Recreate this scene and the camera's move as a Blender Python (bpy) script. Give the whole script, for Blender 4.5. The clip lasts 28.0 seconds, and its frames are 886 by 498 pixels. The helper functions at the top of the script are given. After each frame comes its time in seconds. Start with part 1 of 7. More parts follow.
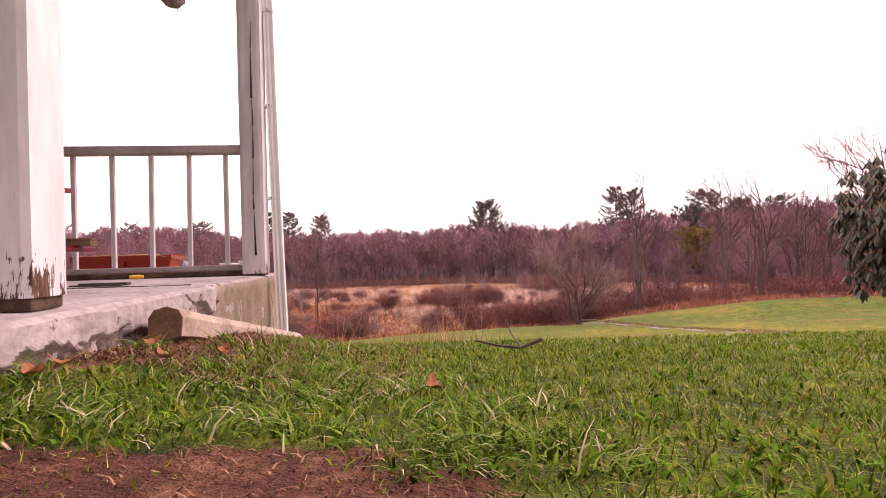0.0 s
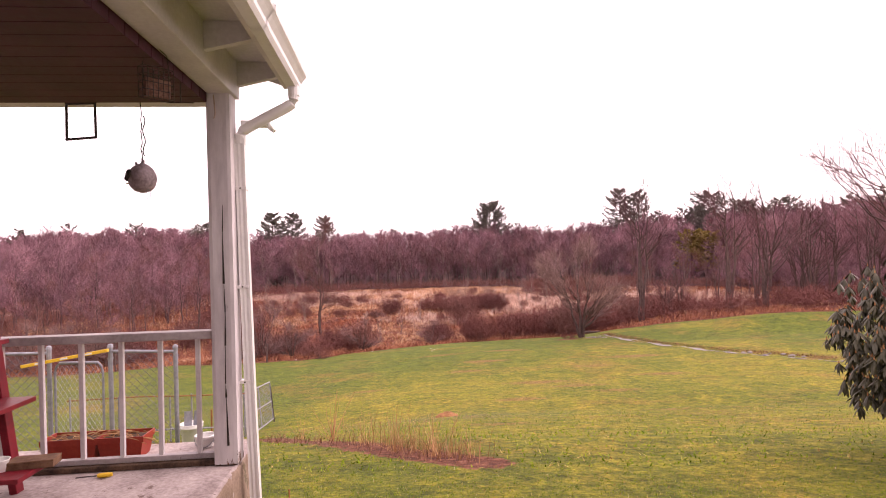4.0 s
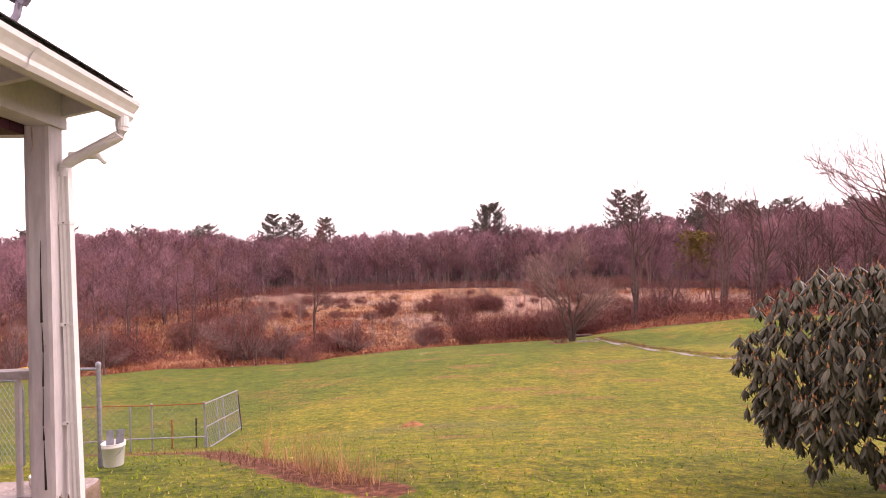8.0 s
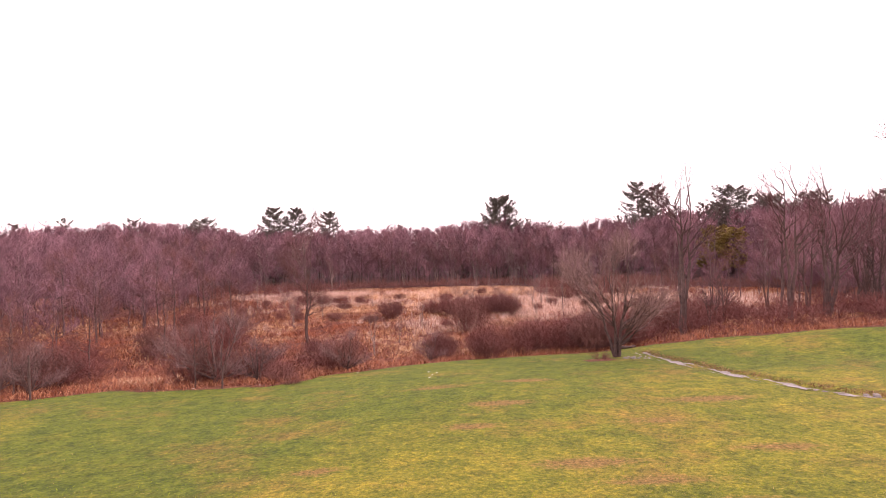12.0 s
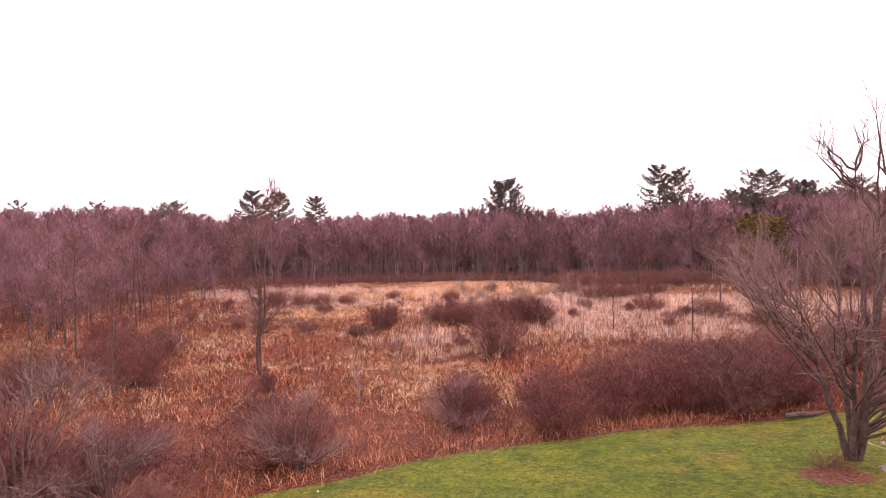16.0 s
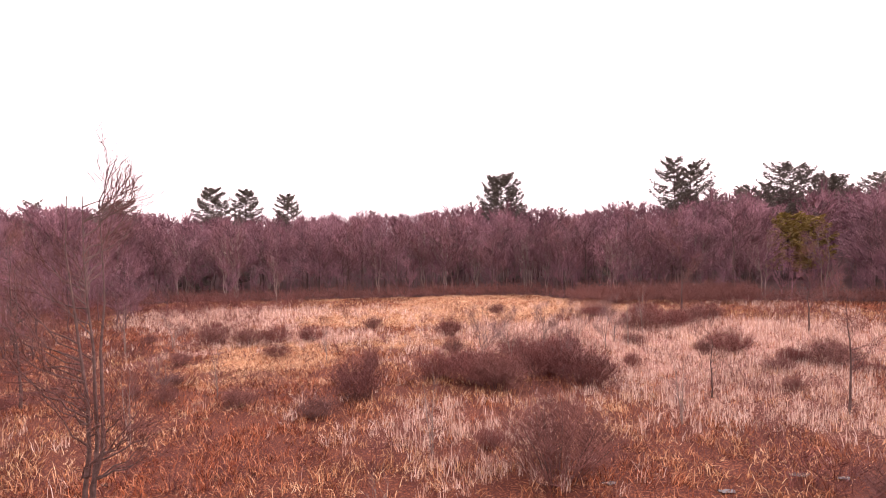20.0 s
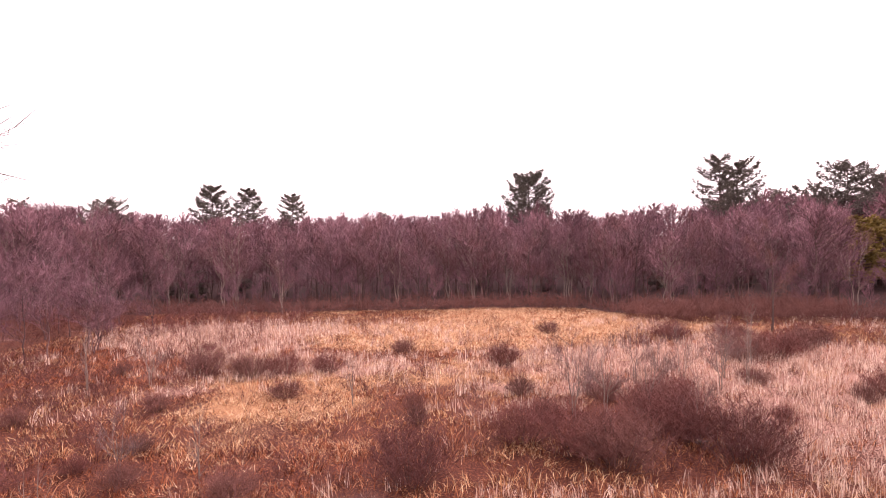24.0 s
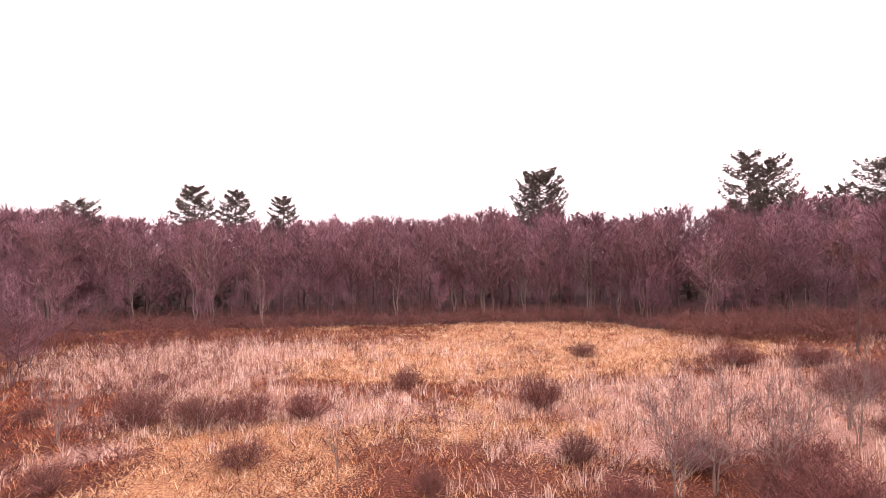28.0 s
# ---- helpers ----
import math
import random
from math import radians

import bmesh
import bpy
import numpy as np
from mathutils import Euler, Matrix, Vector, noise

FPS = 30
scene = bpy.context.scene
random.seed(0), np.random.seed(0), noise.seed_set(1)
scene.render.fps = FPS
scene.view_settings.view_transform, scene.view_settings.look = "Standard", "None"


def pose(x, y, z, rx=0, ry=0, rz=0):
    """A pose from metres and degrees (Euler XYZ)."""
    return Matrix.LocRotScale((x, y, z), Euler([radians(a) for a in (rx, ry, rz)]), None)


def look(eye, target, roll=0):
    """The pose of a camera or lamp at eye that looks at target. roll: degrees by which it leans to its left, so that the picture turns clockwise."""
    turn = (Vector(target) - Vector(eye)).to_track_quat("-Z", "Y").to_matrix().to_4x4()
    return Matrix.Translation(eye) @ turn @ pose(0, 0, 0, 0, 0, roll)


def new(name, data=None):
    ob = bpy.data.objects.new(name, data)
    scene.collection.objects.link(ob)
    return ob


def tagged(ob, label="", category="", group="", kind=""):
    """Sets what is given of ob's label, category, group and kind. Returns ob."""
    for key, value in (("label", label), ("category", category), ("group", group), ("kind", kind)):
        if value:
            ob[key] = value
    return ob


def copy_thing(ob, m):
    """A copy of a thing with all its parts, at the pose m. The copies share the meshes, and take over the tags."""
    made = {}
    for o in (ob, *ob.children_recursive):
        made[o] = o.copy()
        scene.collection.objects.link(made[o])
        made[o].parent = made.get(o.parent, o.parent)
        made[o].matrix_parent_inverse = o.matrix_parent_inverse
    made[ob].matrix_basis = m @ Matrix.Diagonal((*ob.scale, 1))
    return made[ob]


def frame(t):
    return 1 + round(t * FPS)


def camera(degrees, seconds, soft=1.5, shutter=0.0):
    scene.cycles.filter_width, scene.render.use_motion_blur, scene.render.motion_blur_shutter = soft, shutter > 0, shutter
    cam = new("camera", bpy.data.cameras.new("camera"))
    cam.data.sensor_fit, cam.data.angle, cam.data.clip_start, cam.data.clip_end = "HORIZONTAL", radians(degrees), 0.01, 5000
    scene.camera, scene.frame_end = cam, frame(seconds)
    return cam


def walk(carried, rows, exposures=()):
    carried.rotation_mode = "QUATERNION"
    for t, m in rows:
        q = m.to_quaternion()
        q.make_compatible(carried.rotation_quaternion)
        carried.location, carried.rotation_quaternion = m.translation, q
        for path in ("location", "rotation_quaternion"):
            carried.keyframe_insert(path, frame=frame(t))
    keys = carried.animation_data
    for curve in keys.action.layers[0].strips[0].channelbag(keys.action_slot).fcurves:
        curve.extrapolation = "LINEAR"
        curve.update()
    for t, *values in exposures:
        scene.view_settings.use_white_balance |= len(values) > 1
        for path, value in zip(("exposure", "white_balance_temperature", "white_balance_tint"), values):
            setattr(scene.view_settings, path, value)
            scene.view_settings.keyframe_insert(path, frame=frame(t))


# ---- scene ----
cam = camera(75.6, 28.0, soft=1.0)
PATH = [
    (0, (-0.068, 0.592, 0.104), (-0.089, 2.592, 0.118), -1.56),
    (0.5, (-0.051, 0.6, 0.26), (-0.075, 2.6, 0.271), -1.46),
    (1, (-0.033, 0.591, 0.413), (-0.06, 2.591, 0.425), -1.46),
    (1.5, (-0.042, 0.585, 0.552), (-0.07, 2.585, 0.563), -1.46),
    (2, (-0.035, 0.602, 0.682), (-0.063, 2.601, 0.692), -1.46),
    (2.5, (0.013, 0.627, 0.802), (-0.017, 2.627, 0.812), -1.35),
    (3, (0.062, 0.649, 0.926), (0.031, 2.649, 0.935), -1.35),
    (3.5, (0.088, 0.664, 1.066), (0.056, 2.664, 1.075), -1.46),
    (5.5, (0.401, 0.776, 1.511), (0.354, 2.776, 1.519), -1.46),
    (6, (0.606, 0.803, 1.48), (0.558, 2.802, 1.489), -1.46),
    (6.5, (0.83, 0.835, 1.448), (0.782, 2.834, 1.457), -1.46),
    (7, (0.993, 0.847, 1.428), (0.946, 2.846, 1.438), -1.46),
    (7.5, (1.08, 0.841, 1.42), (1.033, 2.84, 1.431), -1.46),
    (8, (1.122, 0.829, 1.404), (1.075, 2.829, 1.415), -1.46),
    (8.5, (1.136, 0.95, 1.366), (1.091, 2.949, 1.375), -1.46),
    (9, (1.104, 1.673, 1.348), (1.055, 3.673, 1.358), -1.46),
    (9.5, (1.054, 2.736, 1.325), (0.999, 4.735, 1.335), -1.35),
    (10, (0.989, 3.847, 1.32), (0.929, 5.846, 1.328), -1.35),
    (10.5, (0.9, 5.038, 1.318), (0.836, 7.037, 1.324), -1.35),
    (11, (0.744, 6.377, 1.297), (0.68, 8.376, 1.301), -1.26),
    (11.5, (0.607, 7.761, 1.264), (0.541, 9.76, 1.266), -1.26),
    (12, (0.418, 9.317, 1.313), (0.35, 11.316, 1.31), -1.35),
    (12.5, (0.203, 11.09, 1.254), (0.134, 13.089, 1.25), -1.26),
    (14.5, (-1.088, 19.719, 1.24), (-1.144, 21.718, 1.215), -1.06),
    (15, (-1.483, 22.354, 1.229), (-1.532, 24.353, 1.2), -0.95),
    (15.5, (-1.911, 25.228, 1.219), (-1.954, 27.227, 1.182), -0.95),
    (16, (-2.171, 28.073, 1.22), (-2.208, 30.073, 1.179), -0.86),
    (16.5, (-2.128, 31.128, 1.234), (-2.155, 33.128, 1.187), -0.76),
    (17, (-2.178, 34.351, 1.258), (-2.19, 36.35, 1.201), -0.76),
    (17.5, (-2.277, 37.811, 1.257), (-2.274, 39.81, 1.194), -0.76),
    (18, (-2.455, 41.557, 1.169), (-2.436, 43.556, 1.108), -0.66),
    (18.5, (-2.698, 44.911, 1.469), (-2.673, 46.91, 1.412), -0.66),
    (19, (-3.116, 47.055, 1.975), (-3.084, 49.054, 1.923), -0.86),
    (19.5, (-3.623, 47.941, 2.326), (-3.589, 49.94, 2.279), -1.06),
    (20, (-4.107, 48.025, 2.618), (-4.077, 50.025, 2.568), -1.16),
    (20.5, (-4.454, 48.074, 2.628), (-4.427, 50.073, 2.577), -1.16),
    (21, (-4.831, 48.77, 2.583), (-4.806, 50.769, 2.533), -1.06),
    (21.5, (-5.214, 50.09, 2.524), (-5.191, 52.089, 2.474), -1.06),
    (23.5, (-7.606, 58.407, 2.579), (-7.581, 60.407, 2.539), -0.86),
    (24, (-8.101, 60.778, 2.595), (-8.079, 62.777, 2.558), -0.76),
    (24.5, (-8.696, 63.186, 2.641), (-8.674, 65.185, 2.606), -0.76),
    (25, (-9.254, 65.635, 2.658), (-9.232, 67.635, 2.627), -0.76),
    (25.5, (-9.377, 68.007, 2.6), (-9.35, 70.007, 2.572), -0.76),
    (26, (-9.198, 70.236, 2.6), (-9.16, 72.236, 2.575), -0.76),
    (26.5, (-9.022, 71.661, 2.604), (-8.966, 73.66, 2.582), -0.76),
    (27, (-9.118, 72.07, 2.479), (-9.061, 74.069, 2.461), -0.76),
    (27.5, (-9.236, 72.093, 2.366), (-9.189, 74.092, 2.349), -0.76),
    (28, (-9.328, 72.219, 2.293), (-9.292, 74.218, 2.277), -0.76),
]
walk(cam, [(t, look(eye, target, roll)) for t, eye, target, roll in PATH], [(0, 0.0, 7150, 40), (28, 0.0, 7150, 40)])

# ---- world, sun, exposure ----
SKY = 2.1
world = bpy.data.worlds.new("overcast_sky")
scene.world = world
world.use_nodes = True
wn = world.node_tree
wn.nodes.clear()
w_out = wn.nodes.new("ShaderNodeOutputWorld")
w_bg = wn.nodes.new("ShaderNodeBackground")
w_sky = wn.nodes.new("ShaderNodeTexSky")
w_sky.sky_type, w_sky.sun_disc = "NISHITA", False
w_sky.sun_elevation, w_sky.sun_rotation = radians(40), radians(79)
w_sky.air_density, w_sky.dust_density = 1.0, 4.0
w_scale = wn.nodes.new("ShaderNodeVectorMath")
w_scale.operation = "SCALE"
w_scale.inputs["Scale"].default_value = 0.07
w_mix = wn.nodes.new("ShaderNodeMix")
w_mix.data_type = "RGBA"
w_mix.inputs["Factor"].default_value = 0.9
w_mix.inputs["B"].default_value = (1.0, 0.985, 0.975, 1)
wn.links.new(w_sky.outputs["Color"], w_scale.inputs[0])
wn.links.new(w_scale.outputs[0], w_mix.inputs["A"])
wn.links.new(w_mix.outputs["Result"], w_bg.inputs["Color"])
w_bg.inputs["Strength"].default_value = SKY
wn.links.new(w_bg.outputs[0], w_out.inputs["Surface"])

sun_data = bpy.data.lights.new("sun", "SUN")
sun_data.energy, sun_data.angle, sun_data.color = 1.9, radians(38), (1.0, 0.96, 0.9)
sun = new("sun", sun_data)
sun.matrix_world = look((60, 32, 52), (0, 20, 0))


# ---- materials ----
def mat_base(name, rough=0.8, metal=0.0):
    m = bpy.data.materials.new(name)
    m.use_nodes = True
    nt = m.node_tree
    b = nt.nodes["Principled BSDF"]
    b.inputs["Roughness"].default_value = rough
    b.inputs["Metallic"].default_value = metal
    b.inputs["Specular IOR Level"].default_value = 0.3
    return m, nt, b


def nz(nt, scale, detail=4, rough=0.6, coord="Object"):
    """A noise node on world-size coordinates."""
    tc = nt.nodes.new("ShaderNodeTexCoord")
    n = nt.nodes.new("ShaderNodeTexNoise")
    n.inputs["Scale"].default_value = scale
    n.inputs["Detail"].default_value = detail
    n.inputs["Roughness"].default_value = rough
    nt.links.new(tc.outputs[coord], n.inputs["Vector"])
    return n


def ramp(nt, src, stops):
    r = nt.nodes.new("ShaderNodeValToRGB")
    while len(r.color_ramp.elements) < len(stops):
        r.color_ramp.elements.new(0.5)
    for e, (p, c) in zip(r.color_ramp.elements, stops):
        e.position, e.color = p, (*c, 1)
    nt.links.new(src, r.inputs[0])
    return r


def mixc(nt, fac, a, b, mode="MIX"):
    m = nt.nodes.new("ShaderNodeMix")
    m.data_type, m.blend_type = "RGBA", mode
    for key, v in (("Factor", fac), ("A", a), ("B", b)):
        if isinstance(v, (int, float)):
            m.inputs[key].default_value = v
        elif isinstance(v, tuple):
            m.inputs[key].default_value = (*v, 1)
        else:
            nt.links.new(v, m.inputs[key])
    return m.outputs["Result"]


def maths(nt, op, a, b=None, clamp=False):
    m = nt.nodes.new("ShaderNodeMath")
    m.operation, m.use_clamp = op, clamp
    for i, v in enumerate((a, b)):
        if v is None:
            continue
        if isinstance(v, (int, float)):
            m.inputs[i].default_value = v
        else:
            nt.links.new(v, m.inputs[i])
    return m.outputs[0]


def bump(nt, b, height, strength, dist):
    n = nt.nodes.new("ShaderNodeBump")
    n.inputs["Strength"].default_value, n.inputs["Distance"].default_value = strength, dist
    nt.links.new(height, n.inputs["Height"])
    nt.links.new(n.outputs[0], b.inputs["Normal"])


def surface(name, c1, c2, scale=6, fine=60, rough=0.8, metal=0.0, bumpy=0.3, depth=0.003, vary=0.0, island=0.0, wear=None, coord="Object"):
    """A surface with mottling at two scales, fine relief, and where given a third colour of wear."""
    m, nt, b = mat_base(name, rough, metal)
    a, f = nz(nt, scale, coord=coord), nz(nt, fine, 3, coord=coord)
    mid = maths(nt, "ADD", maths(nt, "MULTIPLY", a.outputs[0], 0.65), maths(nt, "MULTIPLY", f.outputs[0], 0.35))
    col = ramp(nt, mid, [(0.36, c1), (0.64, c2)]).outputs[0]
    if wear:
        w = nz(nt, scale * 2.3, 6, 0.7, coord)
        col = mixc(nt, ramp(nt, w.outputs[0], [(wear[1], (0, 0, 0)), (wear[1] + 0.04, (1, 1, 1))]).outputs[0], col, wear[0])
    if vary or island:
        if vary:
            src = nt.nodes.new("ShaderNodeObjectInfo").outputs["Random"]
        else:
            src = nt.nodes.new("ShaderNodeNewGeometry").outputs["Random Per Island"]
        k = vary or island
        col = mixc(nt, 1.0, col, ramp(nt, src, [(0, (1 - k,) * 3), (1, (1 + 0.3 * k, 1 + 0.15 * k, 1))]).outputs[0], "MULTIPLY")
    nt.links.new(col, b.inputs["Base Color"])
    rr = nt.nodes.new("ShaderNodeMapRange")
    rr.inputs["To Min"].default_value, rr.inputs["To Max"].default_value = max(0.05, rough - 0.12), min(1, rough + 0.12)
    nt.links.new(f.outputs[0], rr.inputs[0])
    nt.links.new(rr.outputs[0], b.inputs["Roughness"])
    if bumpy:
        bump(nt, b, mid, bumpy, depth)
    return m


def blades(name, stops, rough=0.7, broad=None, spec=0.2):
    """Stems and blades: a colour of its own for each island, shifted by a broad patchiness."""
    m, nt, b = mat_base(name, rough)
    b.inputs["Specular IOR Level"].default_value = spec
    src = nt.nodes.new("ShaderNodeNewGeometry").outputs["Random Per Island"]
    col = ramp(nt, src, stops).outputs[0]
    if broad:
        n = nz(nt, broad[0], 3)
        col = mixc(nt, ramp(nt, n.outputs[0], [(0.42, (0, 0, 0)), (0.6, (1, 1, 1))]).outputs[0], col, mixc(nt, 1.0, col, broad[1], "MULTIPLY"))
    nt.links.new(col, b.inputs["Base Color"])
    return m


M = {}
M["paint"] = surface("weathered_white_paint", (0.5, 0.46, 0.47), (0.66, 0.62, 0.62), 3, 45, 0.55, bumpy=0.25, wear=((0.33, 0.27, 0.22), 0.70))


def peeling(name, reach, c1=(0.46, 0.42, 0.43), c2=(0.66, 0.61, 0.62)):
    """White paint over old timber, flaked away in ragged patches that thicken towards the foot."""
    m, nt, b = mat_base(name, 0.6)
    tc = nt.nodes.new("ShaderNodeTexCoord")
    mp = nt.nodes.new("ShaderNodeMapping")
    mp.inputs["Scale"].default_value = (1, 1, 0.22)
    nt.links.new(tc.outputs["Object"], mp.inputs["Vector"])

    def grain(scale, detail=6):
        n = nt.nodes.new("ShaderNodeTexNoise")
        n.inputs["Scale"].default_value, n.inputs["Detail"].default_value, n.inputs["Roughness"].default_value = scale, detail, 0.7
        nt.links.new(mp.outputs[0], n.inputs["Vector"])
        return n.outputs[0]

    sep = nt.nodes.new("ShaderNodeSeparateXYZ")
    nt.links.new(tc.outputs["Object"], sep.inputs[0])
    foot = nt.nodes.new("ShaderNodeMapRange")
    foot.inputs["From Min"].default_value, foot.inputs["From Max"].default_value = 0.0, reach
    foot.inputs["To Min"].default_value, foot.inputs["To Max"].default_value = 0.19, 0.0
    nt.links.new(sep.outputs["Z"], foot.inputs[0])
    paint = ramp(nt, grain(7), [(0.35, c1), (0.65, c2)]).outputs[0]
    wood = ramp(nt, grain(60), [(0.35, (0.035, 0.016, 0.01)), (0.52, (0.13, 0.06, 0.035)), (0.7, (0.4, 0.26, 0.16))]).outputs[0]
    gone = maths(nt, "ADD", grain(16), foot.outputs[0])
    mask = ramp(nt, gone, [(0.66, (0, 0, 0)), (0.685, (1, 1, 1))]).outputs[0]
    nt.links.new(mixc(nt, mask, paint, wood), b.inputs["Base Color"])
    bump(nt, b, maths(nt, "SUBTRACT", maths(nt, "MULTIPLY", grain(40), 0.35), mask), 0.6, 0.003)
    return m


M["paint_far"] = peeling("flaking_white_paint", 0.1)
# Near post: the same white set lighter, for the strong sidelight falling on it.
M["paint_near_lit"] = peeling("peeling_white_paint", 0.17, (0.6, 0.57, 0.57), (0.8, 0.77, 0.77))
# Worn white rail paint, greyed to carry the shade on the rails' camera-facing side.
M["rail_paint_shaded"] = surface("worn_grey_white_paint", (0.27, 0.235, 0.235), (0.45, 0.4, 0.4), 5, 45, 0.6, bumpy=0.3, wear=((0.16, 0.1, 0.08), 0.66))
M["rot"] = surface("rotten_wood", (0.03, 0.018, 0.013), (0.14, 0.085, 0.055), 14, 90, 0.9, bumpy=0.8, depth=0.01)
M["crack"] = surface("dark_crack", (0.015, 0.012, 0.01), (0.04, 0.03, 0.025), 20, 80, 0.95)
M["gutter"] = surface("white_aluminium", (0.68, 0.66, 0.65), (0.78, 0.76, 0.75), 5, 30, 0.35, bumpy=0.06, wear=((0.5, 0.46, 0.42), 0.72))
M["ceiling"] = surface("dark_red_brown_boards", (0.045, 0.007, 0.018), (0.078, 0.014, 0.032), 4, 40, 0.6)
M["shingle"] = surface("charcoal_shingle", (0.03, 0.028, 0.028), (0.075, 0.07, 0.068), 30, 200, 0.9, bumpy=0.6)
M["concrete"] = surface("stained_concrete", (0.22, 0.17, 0.16), (0.53, 0.455, 0.43), 2.8, 45, 0.8, bumpy=0.8, depth=0.004, wear=((0.15, 0.1, 0.085), 0.595))
M["concrete_brown"] = surface("mossy_concrete", (0.16, 0.11, 0.075), (0.34, 0.25, 0.19), 3, 70, 0.9, bumpy=0.7, depth=0.008, wear=((0.16, 0.13, 0.08), 0.58))
M["rubble"] = surface("crumbled_concrete", (0.07, 0.045, 0.036), (0.26, 0.19, 0.16), 16, 80, 0.95, bumpy=1.0, depth=0.02)
M["timber"] = surface("weathered_timber", (0.26, 0.17, 0.13), (0.56, 0.44, 0.36), 5, 60, 0.85, bumpy=0.7, depth=0.005, wear=((0.14, 0.08, 0.055), 0.64))
M["endgrain"] = surface("timber_end_grain", (0.09, 0.045, 0.024), (0.2, 0.11, 0.065), 18, 90, 0.9, bumpy=0.6)
M["red_paint"] = surface("dark_red_paint", (0.13, 0.008, 0.014), (0.24, 0.018, 0.028), 5, 60, 0.45, bumpy=0.15, wear=((0.2, 0.1, 0.08), 0.7))
M["terracotta"] = surface("terracotta_plastic", (0.27, 0.03, 0.018), (0.4, 0.058, 0.032), 4, 50, 0.5, bumpy=0.1)
M["white_plastic"] = surface("white_plastic", (0.7, 0.7, 0.68), (0.82, 0.82, 0.8), 4, 40, 0.35, bumpy=0.05)
M["yellow"] = surface("yellow_plastic", (0.7, 0.42, 0.02), (0.85, 0.55, 0.05), 8, 60, 0.4, bumpy=0.05)
M["dark_metal"] = surface("dark_iron", (0.03, 0.022, 0.022), (0.075, 0.058, 0.055), 12, 80, 0.7, 0.1)
M["galv"] = surface("galvanised_steel", (0.2, 0.205, 0.24), (0.36, 0.365, 0.41), 12, 80, 0.5, 0.45, bumpy=0.1)
M["heap"] = surface("orange_soil", (0.2, 0.085, 0.035), (0.42, 0.2, 0.09), 9, 60, 0.95, bumpy=1.0, depth=0.03)
M["wire"] = surface("dull_steel_wire", (0.1, 0.096, 0.115), (0.19, 0.185, 0.21), 12, 80, 0.55, 0.4, bumpy=0.1)
M["rust"] = surface("rusty_steel", (0.2, 0.06, 0.025), (0.38, 0.13, 0.05), 14, 80, 0.85)
M["gourd"] = surface("grey_gourd", (0.18, 0.13, 0.14), (0.4, 0.32, 0.34), 14, 60, 0.75, bumpy=0.4)
M["dish"] = surface("grey_dish_paint", (0.26, 0.24, 0.31), (0.36, 0.33, 0.41), 3, 40, 0.4, bumpy=0.05)
M["siding"] = surface("white_siding", (0.66, 0.64, 0.62), (0.76, 0.74, 0.72), 1.5, 40, 0.6, bumpy=0.1)
M["leaf_dead"] = surface("dead_leaf", (0.22, 0.07, 0.03), (0.45, 0.18, 0.08), 30, 120, 0.8)
M["stone"] = surface("field_stone", (0.12, 0.105, 0.1), (0.34, 0.31, 0.295), 6, 50, 0.85, bumpy=0.6, depth=0.02, vary=0.35)
M["suet"] = surface("seed_cake", (0.09, 0.04, 0.03), (0.22, 0.12, 0.09), 40, 120, 0.9)

M["bark"] = surface("grey_brown_bark", (0.055, 0.035, 0.034), (0.17, 0.11, 0.1), 5, 30, 0.95, bumpy=0.6, depth=0.02, vary=0.3)
M["bark_pale"] = surface("pale_bark", (0.2, 0.15, 0.13), (0.36, 0.29, 0.26), 4, 30, 0.9, bumpy=0.4, depth=0.02, vary=0.3)
M["twig"] = surface("purple_brown_twigs", (0.13, 0.06, 0.068), (0.25, 0.125, 0.14), 0.6, 6, 0.9, bumpy=0, vary=0.35)
M["twig_grey"] = surface("grey_twigs", (0.17, 0.1, 0.096), (0.3, 0.19, 0.18), 0.8, 6, 0.9, bumpy=0, vary=0.25)
M["twig_red"] = surface("red_brown_shoots", (0.12, 0.04, 0.037), (0.23, 0.085, 0.075), 0.8, 6, 0.9, bumpy=0, vary=0.3)
M["twig_brown"] = surface("brown_shoots", (0.13, 0.054, 0.048), (0.25, 0.114, 0.098), 0.8, 6, 0.9, bumpy=0, vary=0.3)
M["woods"] = surface("distant_twigs", (0.185, 0.094, 0.116), (0.39, 0.214, 0.254), 0.1, 2.2, 0.95, bumpy=0, island=0.35)
_nt = M["woods"].node_tree
_bs = _nt.nodes["Principled BSDF"]
_tone = _nt.nodes.new("ShaderNodeAttribute")
_tone.attribute_name = "tone"
_nt.links.new(mixc(_nt, 1.0, _bs.inputs["Base Color"].links[0].from_socket, ramp(_nt, _tone.outputs["Fac"], [(0, (0.62, 0.6, 0.62)), (0.5, (0.95, 0.93, 0.96)), (1, (1.28, 1.25, 1.25))]).outputs[0], "MULTIPLY"), _bs.inputs["Base Color"])
M["woods_bark"] = surface("distant_bark", (0.09, 0.05, 0.055), (0.26, 0.165, 0.165), 0.4, 3, 0.95, bumpy=0, island=0.4)
# Needle colour is lifted towards grey to stand in for the distance haze.
M["needle"] = surface("pine_needles", (0.12, 0.105, 0.095), (0.235, 0.21, 0.18), 0.7, 8, 0.85, bumpy=0, vary=0.2)
M["needle_gold"] = surface("yellowed_needles", (0.22, 0.16, 0.045), (0.42, 0.3, 0.09), 0.7, 8, 0.8, bumpy=0, vary=0.2)
